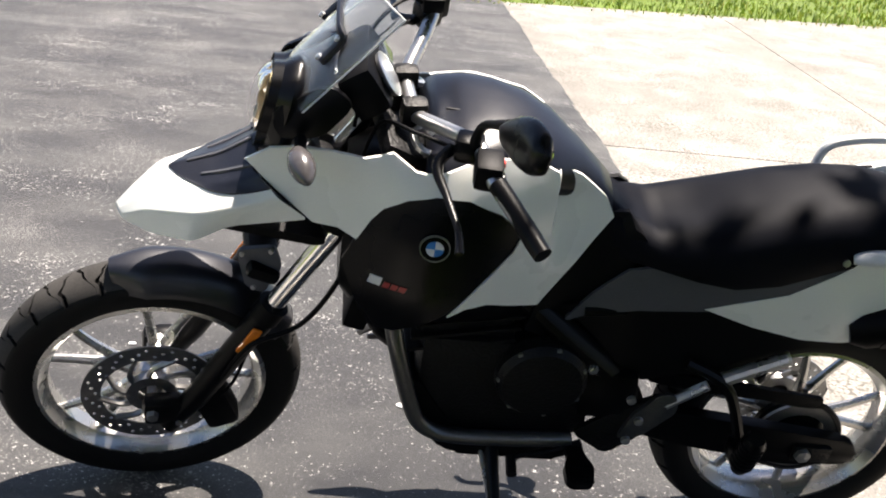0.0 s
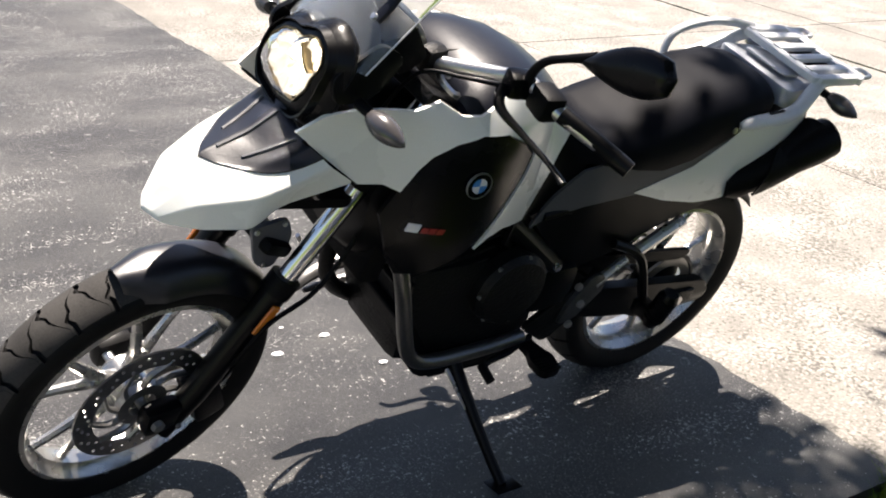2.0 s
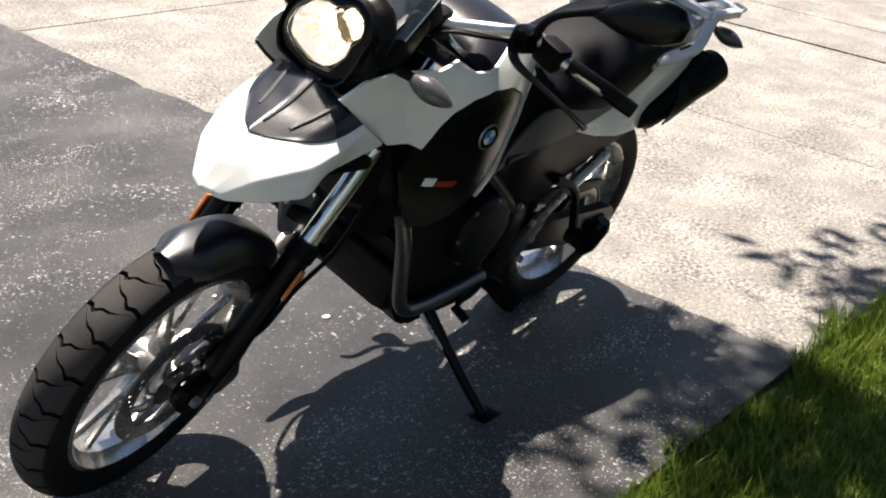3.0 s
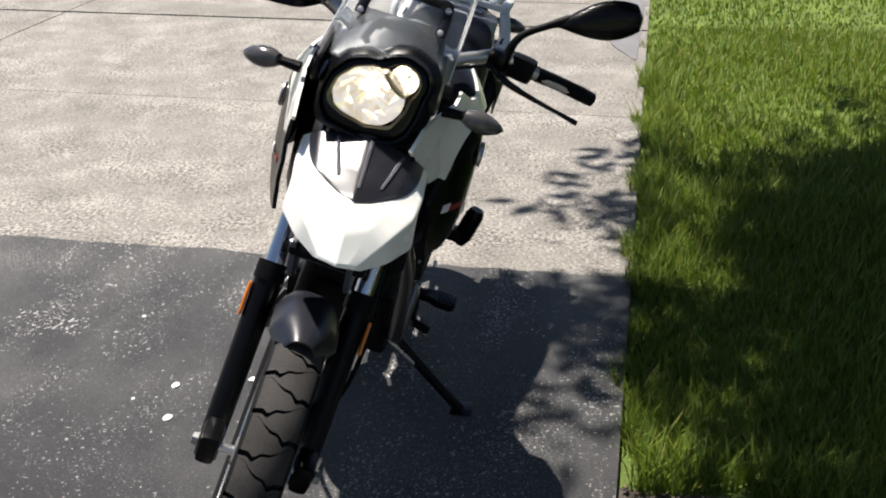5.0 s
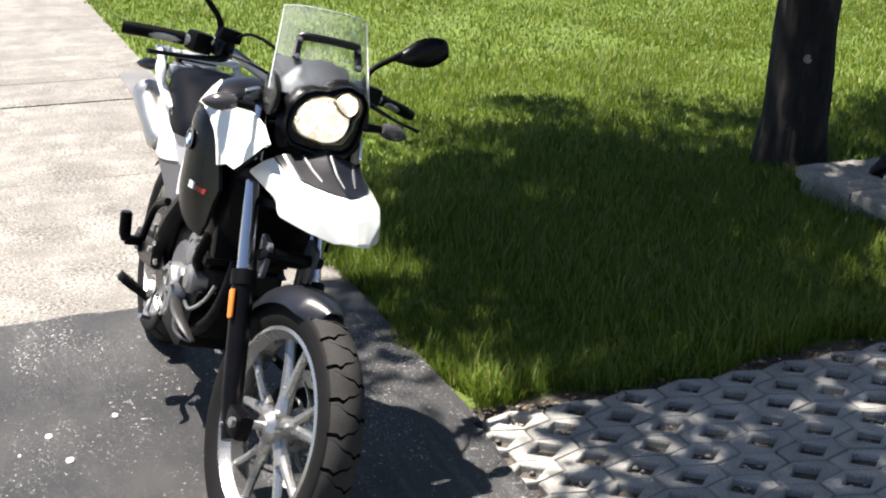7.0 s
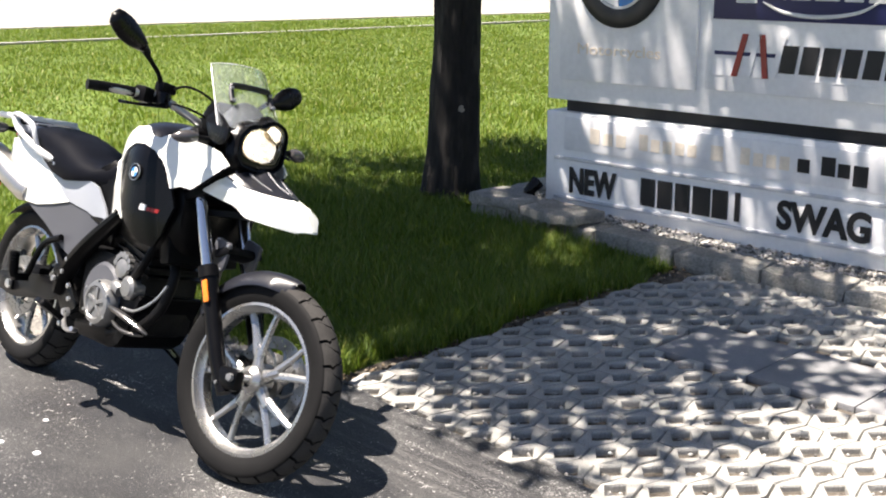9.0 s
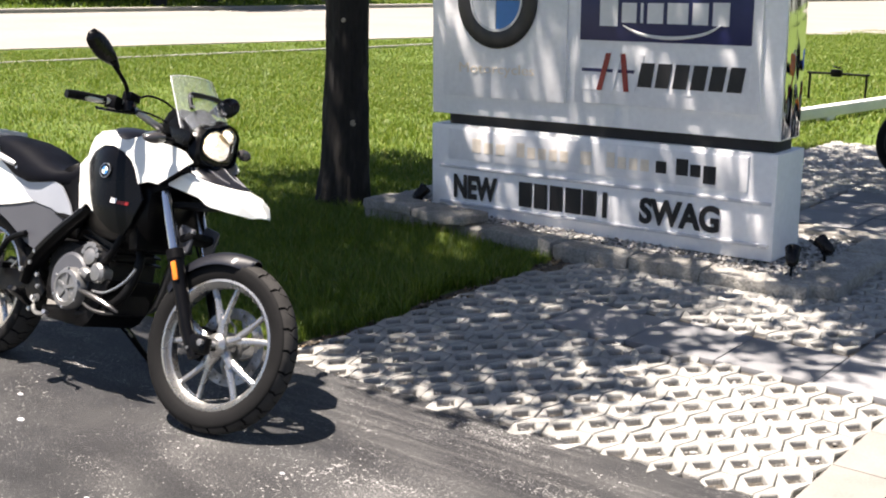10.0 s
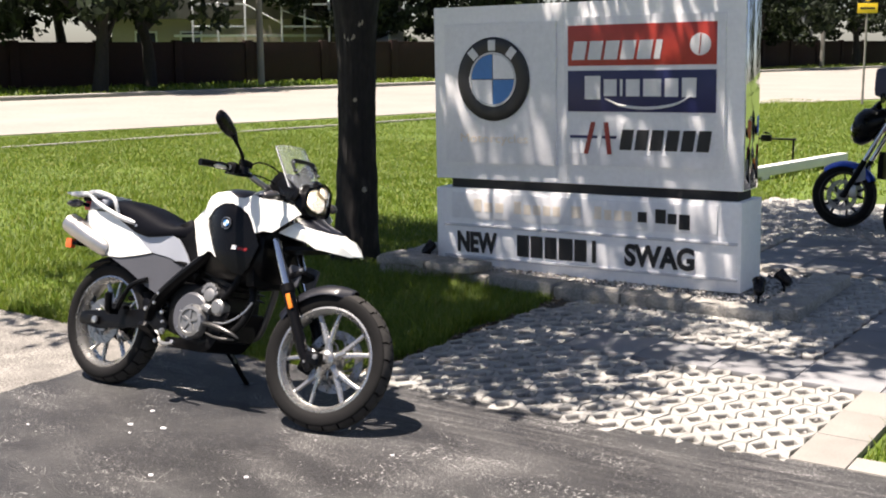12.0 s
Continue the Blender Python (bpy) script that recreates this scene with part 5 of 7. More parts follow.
def wheel(parent, name, centre, radius, width, m, disc_v, disc_r, repeats, spokes=5, metal=M_RIM, label="silver cast wheel with paired spokes"):
    c = Vector(centre)
    rr = radius - 0.088
    hw = width * 0.36
    bm = turned([(-hw, rr + 0.012), (-hw - 0.004, rr - 0.004), (-hw + 0.014, rr - 0.014), (-hw * 0.45, rr - 0.024), (hw * 0.45, rr - 0.024), (hw - 0.014, rr - 0.014), (hw + 0.004, rr - 0.004), (hw, rr + 0.012), (hw * 0.5, rr), (-hw * 0.5, rr)], c, (0, 1, 0), 64, closed=True)
    turned([(-0.05, 0.0), (-0.05, 0.026), (-0.035, 0.044), (0.035, 0.044), (0.05, 0.026), (0.05, 0.0)], c, (0, 1, 0), 24, bm)
    spoke_bms = []
    for k in range(spokes):
        mid = 2 * math.pi * k / spokes + 0.5
        fork = rr * 0.42
        bs = tube([c + Vector((math.cos(mid), 0, math.sin(mid))) * r for r in (0.03, fork * 0.6, fork)], [0.026, 0.021, 0.0185], 10, 3, None, 0.95)
        bs.transform(m)
        spoke_bms.append(bs)
        for d in (-1, 1):
            p = [c + Vector((math.cos(a), 0.004 * d, math.sin(a))) * r for a, r in ((mid + d * 0.1, fork * 0.82), (mid + d * 0.2, rr * 0.68), (mid + d * 0.25, rr - 0.016))]
            bs = tube(p, [0.0135, 0.0098, 0.0092], 8, 4, None, 1.3)
            bs.transform(m)
            spoke_bms.append(bs)
    bm.transform(m)
    w = part(name, bm, metal, parent, label, 40)
    for bs in spoke_bms:
        part("spoke", bs, metal, w)
    tyre = part("tyre", tyre_bm(centre, radius, width, repeats, m), M_RUBBER, w, "black dual-sport tyre with zigzag tread", 30)
    # the tread blocks are worn pale, grooves and sidewalls stay black
    tyre.data.materials.append(M_TREAD)
    for k, face in enumerate(tyre.data.polygons):
        row, j = divmod(k, 45)
        if row % 8 > 2 and 8 <= j < 36:
            face.material_index = 1
    if disc_r:
        bm = bmesh.new()
        cv = c + Vector((0, disc_v, 0))
        t = 0.0025
        arm_bms = []
        drilled_ring(bm, cv, disc_r - 0.042, disc_r, t)
        bmesh.ops.remove_doubles(bm, verts=bm.verts, dist=1e-5)
        for k in range(9):
            a = 2 * math.pi * k / 9
            pts = [cv + Vector((math.cos(a + q), 0, math.sin(a + q))) * r for q, r in ((0, 0.045), (0.25, disc_r * 0.52), (0.62, disc_r - 0.036))]
            ba = tube(pts, 0.0075, 6, 4, None, 0.6)
            ba.transform(m)
            arm_bms.append(ba)
        turned([(-0.012, 0.03), (-0.012, 0.055), (0.006, 0.055), (0.006, 0.03)], cv, (0, 1, 0), 32, bm, True)
        bm.transform(m)
        disc = part("brake_disc", bm, M_DISC, parent, "drilled steel brake disc", 30)
        for ba in arm_bms:
            part("disc_arm", ba, M_DISC, disc)
    return w


def rot_box(centre, size, bevel, ry=0.0, rx=0.0, rz=0.0):
    return block(centre, size, bevel, pose(0, 0, 0, rx, ry, rz))


def steered(bm):
    bm.transform(STEER)
    return bm


def main_motorcycle():
    root = empty("motorcycle", pose(0, -0.1, 0, -15, 0, 0), "white and black adventure motorcycle leaning on its side stand", "motorcycle")
    I = Matrix()
    # wheels
    wheel(root, "front_wheel", (0.0, 0, 0.331), 0.331, 0.112, STEER, 0.062, 0.15, 50)
    wheel(root, "rear_wheel", (-1.477, 0, 0.327), 0.327, 0.142, I, -0.075, 0.12, 48)

    # front end
    def fork_point(w, v, ahead=0.0):
        return Vector((-0.253 - (w - 0.65) * math.tan(RAKE) + ahead, v, w))

    for s in (1, -1):
        v = 0.1 * s
        part("fork_tube", steered(tube([fork_point(0.55, v), fork_point(1.04, v)], 0.0215, 20, 0)), M_CHROME, root, "chromed fork tube")
        leg = part("fork_leg", steered(tube([fork_point(0.615, v), fork_point(0.58, v), fork_point(0.36, v), fork_point(0.27, v, 0.015)], [0.03, 0.029, 0.027, 0.024], 18, 0)), M_FRAME, root, "black fork leg")
        part("fork_seal", steered(tube([fork_point(0.64, v), fork_point(0.605, v)], 0.0335, 18, 0)), M_BLACKMATT, leg)
        part("axle_lug", steered(block((-0.022, v, 0.322), (0.085, 0.046, 0.07), 0.018)), M_FRAME, leg)
        part("axle_nut", steered(turned([(0, 0), (0, 0.014), (0.012, 0.013), (0.014, 0.0)], (0.0, v + s * 0.024, 0.331), (0, s, 0), 6)), M_COVER, leg, "bright axle nut")
        part("pinch_bolt", steered(turned([(0, 0), (0, 0.007), (0.006, 0.006), (0.007, 0)], (-0.055, v + s * 0.024, 0.30), (0, s, 0), 6)), M_COVER, leg)
        rp = fork_point(0.565, v + s * 0.033, 0.01)
        part("reflector", steered(block(rp, (0.022, 0.008, 0.075), 0.004, pose(0, 0, 0, 0, -28, 0))), M_AMBER, leg, "amber side reflector")
        o = round_outline([(-0.18, 0.738), (-0.258, 0.753), (-0.274, 0.704), (-0.24, 0.634), (-0.203, 0.646)], 0.012)
        part("fork_guard", slabshape(o, lambda a, b, k: (a, s * (0.056 + k), b), 0.012, 0.003), M_GREYPANEL, root, "graphite fork guard plate")
        for a, b in ((-0.192, 0.73), (-0.25, 0.742), (-0.218, 0.647)):
            part("guard_screw", turned([(0, 0), (0, 0.006), (0.004, 0.005), (0.005, 0)], (a, s * 0.068, b), (0, s, 0), 8), M_ALU, root, "bright screw")
    part("axle", steered(tube([(0, -0.115, 0.331), (0, 0.115, 0.331)], 0.011, 12, 0)), M_ALU, root)

    # mudguard hugging the front tyre
    def guard(a, b):
        th = radians(77 + (150 - 77) * a)
        q = -1 + 2 * b
        r = 0.35 + 0.006 * math.sin(a * math.pi) - 0.05 * abs(q) ** 3.2
        half = 0.069 * (0.55 + 0.45 * min(1, a * 6)) * (0.8 + 0.2 * min(1, (1 - a) * 5))
        return (math.cos(th) * r, q * half, 0.331 + math.sin(th) * r)

    part("front_mudguard", steered(sheet(guard, 36, 20, None, (0, 0, -0.004))), M_GUARD, root, "dark grey plastic front mudguard", 50)
    part("mudguard_bridge", steered(block((-0.225, 0, 0.70), (0.07, 0.17, 0.03), 0.012, pose(0, 0, 0, 0, -25, 0))), M_BLACKMATT, root)
    part("brake_caliper", steered(block((-0.135, 0.075, 0.315), (0.075, 0.07, 0.13), 0.018, pose(0, 0, 0, 0, 20, 0))), M_BLACKMATT, root, "black brake caliper")
    part("brake_hose", steered(tube([(-0.14, 0.09, 0.38), (-0.15, 0.13, 0.46), (-0.2, 0.14, 0.56), (-0.3, 0.14, 0.62), (-0.37, 0.13, 0.74), (-0.42, 0.1, 0.9)], 0.0055, 8)), M_BLACKMATT, root)
    part("sensor_cable", steered(tube([(-0.1, 0.095, 0.3), (-0.165, 0.11, 0.40), (-0.2, 0.115, 0.52), (-0.23, 0.12, 0.58)], 0.004, 6)), M_BLACKMATT, root)
    part("lower_yoke", steered(block(fork_point(0.87, 0), (0.1, 0.27, 0.05), 0.018, pose(0, 0, 0, 0, -28, 0))), M_BLACKMATT, root)
    part("upper_yoke", steered(block(fork_point(1.045, 0), (0.1, 0.27, 0.035), 0.014, pose(0, 0, 0, 0, -28, 0))), M_ENGINE, root)

    # handlebar and controls
    bar = [(-0.623, 0.43, 1.115), (-0.576, 0.28, 1.135), (-0.568, 0.22, 1.148), (-0.536, 0.15, 1.125), (-0.495, 0.075, 1.098), (-0.487, 0.04, 1.095)]
    bar = bar + [(u, -v, w) for u, v, w in reversed(bar)]
    part("handlebar", steered(tube(bar, 0.0142, 14)), M_ALU, root, "silver tubular handlebar")
    for s in (1, -1):
        part("bar_clamp", steered(block((-0.487, s * 0.052, 1.095), (0.052, 0.038, 0.056), 0.014)), M_ENGINE, root, "dark cast bar clamp")
        part("grip", steered(tube([(-0.586, s * 0.305, 1.132), (-0.605, s * 0.365, 1.125), (-0.624, s * 0.428, 1.115)], [0.0175, 0.0165, 0.0175], 16, 3)), M_BLACKMATT, root, "black rubber grip")
        part("bar_weight", steered(tube([(-0.6225, s * 0.424, 1.1155), (-0.633, s * 0.456, 1.11)], [0.0175, 0.0195, 0.0165], 16, 0)), M_FRAME, root, "black bar end weight")
        sw = part("switch_unit", steered(rot_box((-0.577, s * 0.268, 1.135), (0.05, 0.062, 0.055), 0.012, 0, 0, -s * 14)), M_BLACKMATT, root, "black switch unit")
        part("switch_button", steered(block((-0.6, s * 0.262, 1.145), (0.012, 0.018, 0.014), 0.003)), M_REDLENS if s > 0 else M_BLACKGLOSS, sw)
        part("switch_button", steered(block((-0.6, s * 0.28, 1.128), (0.012, 0.014, 0.012), 0.003)), M_BLACKGLOSS, sw)
        part("lever_mount", steered(rot_box((-0.553, s * 0.212, 1.14), (0.052, 0.044, 0.05), 0.012, 0, 0, -s * 20)), M_BLACKGLOSS, root)
        part("lever", steered(tube([(-0.528, s * 0.2, 1.13), (-0.495, s * 0.235, 1.116), (-0.503, s * 0.3, 1.1), (-0.51, s * 0.37, 1.088), (-0.503, s * 0.42, 1.082)], [0.012, 0.011, 0.0075, 0.006, 0.008], 10, 6, None, 0.75)), M_BLACKGLOSS, root, "black control lever")
        # mirror
        stem = part("mirror_stem", steered(tube([(-0.557, s * 0.225, 1.155), (-0.559, s * 0.23, 1.188), (-0.562, s * 0.246, 1.215), (-0.567, s * 0.28, 1.243), (-0.575, s * 0.325, 1.276)], [0.011, 0.009, 0.008, 0.008, 0.011], 12)), M_BLACKMATT, root)
        drop = Vector((0, 0.006, -0.014)) if s > 0 else Vector()
        a, b = Vector((-0.572, s * 0.295, 1.268)) + drop, Vector((-0.592, s * 0.47, 1.348)) + drop
        d = (b - a).normalized()
        n = Vector((1, 0, 0.1))
        n = (n - d * n.dot(d)).normalized()
        q = d.cross(n)
        rings = []
        for t in np.linspace(0, 1, 18):
            h = 0.044 * math.sin(min(1, t * 1.02) ** 1.15 * math.pi * 0.78 + 0.08) ** 0.9 if t < 0.995 else 0.004
            h = max(h, 0.005) * (1.0 if t < 0.93 else math.sqrt(max(0.02, 1 - ((t - 0.93) / 0.07) ** 2)))
            th = 0.026 * min(1, t * 3 + 0.25) * (1 if t < 0.9 else math.sqrt(max(0.02, 1 - ((t - 0.9) / 0.1) ** 2)))
            rings.append([a.lerp(b, t) + n * (math.cos(x) * th if math.cos(x) > 0 else math.cos(x) * th * 0.35) + q * (math.sin(x) * h) for x in (2 * math.pi * k / 18 for k in range(18))])
        shell = part("mirror_shell", steered(skin(bmesh.new(), rings)), M_BLACKGLOSS, stem, "black teardrop mirror shell", 60)
        rings = []
        for t in np.linspace(0.25, 0.93, 12):
            x = (t - 0.25) / 0.68
            h = 0.036 * math.sqrt(max(0.01, 1 - (2 * x - 1) ** 2))
            rings.append([a.lerp(b, t) - n * (0.0095 + z) + q * h * y for z, y in ((0, -1), (0.002, -1), (0.002, 1), (0, 1))])
        part("mirror_glass", steered(skin(bmesh.new(), rings)), M_MIRROR, shell, "mirror glass", 30)
        if s < 0:
            part("control_cable", steered(tube([(-0.56, s * 0.2, 1.15), (-0.5, s * 0.17, 1.2), (-0.42, s * 0.1, 1.17), (-0.39, s * 0.05, 1.05)], 0.0045, 7)), M_BLACKMATT, root)
        part("control_cable", steered(tube([(-0.54, s * 0.21, 1.13), (-0.47, s * 0.16, 1.13), (-0.42, s * 0.09, 1.1), (-0.4, s * 0.05, 0.98)], 0.004, 7)), M_BLACKMATT, root)
    part("brake_reservoir", steered(block((-0.555, -0.205, 1.178), (0.045, 0.062, 0.034), 0.008)), M_BLACKMATT, root, "black brake fluid reservoir")
    part("ignition_lock", turned([(0, 0), (0, 0.022), (0.03, 0.02), (0.032, 0.0)], (-0.465, 0.0, 1.07), (-0.4, 0, 1), 18), M_ENGINE, root)
    part("steering_ring", steered(turned([(0, 0.02), (0.0, 0.034), (0.008, 0.034), (0.01, 0.024), (0.004, 0.02)], (-0.505, 0.1, 1.062), (-0.45, 0.3, 1), 24, closed=True)), M_ALU, root, "bright fork top ring")
    part("steering_ring", steered(turned([(0, 0.02), (0.0, 0.034), (0.008, 0.034), (0.01, 0.024), (0.004, 0.02)], (-0.505, -0.1, 1.062), (-0.45, -0.3, 1), 24, closed=True)), M_ALU, root, "bright fork top ring")
    clock = part("instrument_console", block((-0.4, 0.01, 1.135), (0.075, 0.2, 0.1), 0.022, pose(0, 0, 0, 0, 35, 0)), M_BLACKMATT, root, "black instrument console")
    part("dial", turned([(0, 0), (0, 0.042), (0.008, 0.045), (0.01, 0.04), (0.006, 0)], (-0.437, 0.045, 1.15), (-0.8, 0, 0.55), 28), M_ALU, clock, "silver-rimmed dial")
    part("display", block((-0.437, -0.045, 1.15), (0.006, 0.07, 0.05), 0.002, pose(0, 0, 0, 0, 35, 0)), M_PANE, clock)

    # headlight: two joined round lamps in a black surround
    def face(v, w, k):
        return (-0.222 - 0.2 * (w - 1.08) + k, v, w)

    bez = [(-0.098, 1.066), (-0.09, 1.098), (-0.063, 1.133), (-0.023, 1.15), (0.009, 1.149), (0.028, 1.167), (0.069, 1.176), (0.118, 1.157), (0.14, 1.125), (0.137, 1.065), (0.125, 1.0), (0.086, 0.972), (-0.007, 0.966), (-0.088, 0.98), (-0.1, 1.02)]
    lens = [(-0.067, 1.054), (-0.058, 1.088), (-0.03, 1.116), (0.004, 1.128), (0.027, 1.127), (0.044, 1.139), (0.066, 1.146), (0.093, 1.136), (0.103, 1.117), (0.1, 1.096), (0.09, 1.083), (0.088, 1.06), (0.066, 1.021), (0.018, 1.013), (-0.034, 1.023), (-0.061, 1.037)]
    bez, lens = round_outline(bez, 0.012), round_outline(lens, 0.006)
    cx, cz = 0.02, 1.076

    def by_angle(outline, n=84):
        """Where rays from the lamp's middle meet the outline."""
        hits = []
        for k in range(n):
            a = 2 * math.pi * k / n
            dx, dz = math.cos(a), math.sin(a)
            far = 0.05
            for (x0, z0), (x1, z1) in zip(outline, outline[1:] + outline[:1]):
                ex, ez = x1 - x0, z1 - z0
                det = dx * -ez + ex * dz
                if abs(det) > 1e-9:
                    r = ((x0 - cx) * -ez + ex * (z0 - cz)) / det
                    q = (dx * (z0 - cz) - dz * (x0 - cx)) / det
                    if r > 0 and -0.001 <= q <= 1.001:
                        far = r
            hits.append((cx + dx * far, cz + dz * far))
        return hits

    lens_ring, bez_ring = by_angle([tuple(p) for p in lens]), by_angle([tuple(p) for p in bez])

    def loop(mix, grow, depth):
        return [face(cx + (a[0] + (b[0] - a[0]) * mix - cx) * grow, cz + (a[1] + (b[1] - a[1]) * mix - cz) * grow, depth) for a, b in zip(lens_ring, bez_ring)]

    rings = [loop(0, 0.6, -0.05), loop(0, 0.98, -0.03), loop(0, 1.05, 0.0), loop(0.3, 1.01, -0.001), loop(0.55, 1.0, -0.01), loop(0.8, 1.0, -0.024), loop(1, 1.0, -0.04), loop(1, 0.97, -0.05), loop(1, 0.88, -0.062), loop(1, 0.7, -0.068)]
    head = part("headlight", skin(bmesh.new(), rings), M_BLACKGLOSS, root, "black headlight housing with joined round lamps", 40)
    part("lens_rim", skin(bmesh.new(), [loop(0, 0.99, -0.008), loop(0, 0.99, 0.003), loop(0, 1.045, 0.005), loop(0, 1.045, -0.008)], True, False), M_GOLDRIM, head, "thin gold lens rim", 30)
    part("bezel_rim", skin(bmesh.new(), [loop(0.5, 1.0, -0.012), loop(0.52, 1.0, 0.002), loop(0.6, 1.0, 0.003), loop(0.66, 1.0, -0.02)], True, False), M_BLACKGLOSS, head, "raised glossy rim round the lamp", 30)
    shine = random.Random(6)
    for v, w, r, secs in ((0.008, 1.07, 0.072, 22), (0.069, 1.115, 0.029, 12)):
        bm = bmesh.new()
        ringv = []
        for q, (rad, depth) in enumerate(((0.16, -0.034), (0.38, -0.03), (0.62, -0.022), (0.84, -0.013), (1.02, -0.006))):
            row = []
            for k in range(secs):
                a = 2 * math.pi * (k + 0.5 * (q % 2)) / secs
                x, z = v + math.cos(a) * r * rad, w + math.sin(a) * r * rad * (0.82 if r > 0.05 else 1.0)
                row.append(bm.verts.new(face(x, z, depth + shine.uniform(-0.004, 0.004) * (r / 0.06))))
            ringv.append(row)
        for a, b in zip(ringv, ringv[1:]):
            for k in range(secs):
                bm.faces.new((a[k], a[(k + 1) % secs], b[(k + 1) % secs], b[k]))
        bm.faces.new(ringv[0])
        bowl = part("reflector_bowl", bm, M_LITBOWL, head, "bright lit faceted reflector bowl", 0)
        part("bulb", turned([(0, 0), (0.0, r * 0.17), (0.02, r * 0.15), (0.026, r * 0.08), (0.027, 0)], face(v - 0.004, w + r * 0.12, -0.03), (1, 0, 0.25), 16), M_BULB, bowl, "lit warm bulb")
    part("lamp_divider", skin(bmesh.new(), [[face(a, b, d) for a, b in ((0.03, 1.117), (0.046, 1.098), (0.062, 1.088), (0.078, 1.083), (0.082, 1.087), (0.064, 1.093), (0.05, 1.102), (0.034, 1.121))] for d in (-0.02, 0.004)]), M_GOLDRIM, head, "curved rim between the lamps", 30)
    dome = ((1.0, 0.002), (0.94, 0.011), (0.8, 0.019), (0.55, 0.025), (0.25, 0.028), (0.02, 0.029))
    glass_ob = part("headlight_glass", skin(bmesh.new(), [loop(0, g, d) for g, d in dome] + [loop(0, g, d - 0.003) for g, d in reversed(dome)], True, False), M_LENS, head, "clear domed headlight glass", 60)
    glass_ob.visible_shadow = False

    # windscreen
    def pane(a, b):
        w = 1.115 + b * 0.212
        half = 0.136 - 0.02 * b
        q = -1 + 2 * a
        c = 0.012 + 0.022 * b
        drop = 0.014 * abs(q) ** 3 * b
        return (-0.222 - 0.75 * (w - 1.123) - 0.055 * q * q - 0.02, c + q * half, w - drop)

    ws = part("windscreen", sheet(pane, 20, 12, None, (-0.003, 0, -0.001)), M_SCREEN, root, "clear low windscreen", 60)
    ws.visible_shadow = False
    rim = [pane(0, b / 8) for b in range(9)] + [pane(a / 10, 1) for a in range(1, 10)] + [pane(1, 1 - b / 8) for b in range(9)]
    # edge gleam drawn as a thin pale tube along the rim
    part("screen_edge", tube([Vector(p) + Vector((-0.0015, 0, 0)) for p in rim], 0.0017, 6, 0), M_ACRYL, ws, "pale line for the gleam on the screen edge")
    part("screen_shield", sheet(lambda a, b: Vector(pane(0.08 + 0.84 * a, b * (0.06 + 0.36 * (1 - (2 * a - 1) ** 2)))) + Vector((-0.014 - 0.03 * b, 0, 0)), 24, 8, None, (-0.004, 0, 0)), M_TANKTOP, root, "dark inner shield behind the screen")
    bm = tube([Vector(pane(0.17, 0.4)) + Vector((0.006, 0, 0)), Vector(pane(0.18, 0.62)) + Vector((0.006, 0, 0)), Vector(pane(0.26, 0.66)) + Vector((0.008, 0, 0)), Vector(pane(0.74, 0.66)) + Vector((0.008, 0, 0)), Vector(pane(0.82, 0.62)) + Vector((0.006, 0, 0)), Vector(pane(0.83, 0.4)) + Vector((0.006, 0, 0))], 0.011, 8, 3, None, 0.7)
    br = part("screen_bracket", bm, M_TANKTOP, root, "dark screen bracket")
    for a, b in ((0.175, 0.42), (0.175, 0.61), (0.825, 0.42), (0.825, 0.61)):
        part("screen_screw", turned([(0, 0.0), (0, 0.007), (0.005, 0.006), (0.006, 0)], Vector(pane(a, b)) + Vector((0.013, 0, 0.002)), (0.8, 0, 0.6), 10), M_ALU, br, "bright screen screw")
    for s in (1, -1):
        o = [(-0.235, 1.105), (-0.335, 1.165), (-0.385, 1.13), (-0.33, 1.06), (-0.25, 1.05)]
        part("cockpit_cheek", slabshape(round_outline(o, 0.02), lambda a, b, k: (a, 0.01 + s * (0.118 + k + (b - 1.05) * -0.1), b), 0.012, 0.004), M_BLACKGLOSS, root, "black cockpit cheek")

    # beak: a faceted shield with a blunt nose and a scooped lower edge
    BEAK = (
        ((0, 0.25, 0.5, 0.78, 1), ((-0.215, 0, 1.0), (-0.14, 0, 0.952), (-0.06, 0, 0.926), (0.012, 0, 0.884), (0.054, 0, 0.83))),
        ((0, 0.25, 0.45, 0.78, 1), ((-0.225, 0.105, 0.968), (-0.165, 0.092, 0.942), (-0.114, 0.077, 0.92), (-0.022, 0.05, 0.898), (0.047, 0.02, 0.829))),
        ((0, 0.3, 0.5, 0.78, 1), ((-0.262, 0.133, 0.936), (-0.18, 0.135, 0.912), (-0.11, 0.124, 0.893), (-0.015, 0.082, 0.872), (0.038, 0.035, 0.828))),
        ((0, 0.3, 0.36, 0.44, 0.75, 1), ((-0.318, 0.14, 0.897), (-0.172, 0.122, 0.869), (-0.15, 0.126, 0.86), (-0.108, 0.136, 0.842), (-0.025, 0.092, 0.832), (0.026, 0.044, 0.826))))

    def beak_mid(u):
        return 0.02 + 0.14 * (u + 0.3)

    def beak(a, b):
        q = -1 + 2 * a
        p = abs(q)
        lines = []
        for bs, pts in BEAK:
            lines.append([sum(float(np.interp(min(1, max(0, b + d)), bs, [c[k] for c in pts])) for d in (-0.035, 0, 0.035)) / 3 for k in range(3)])
        at = (0, 0.4, 0.7, 1)
        u, v, w = (sum(float(np.interp(min(1, p + d), at, [c[k] for c in lines])) for d in (-0.02, 0, 0.02)) / 3 for k in range(3))
        return (u, beak_mid(u) + math.copysign(v, q), w)

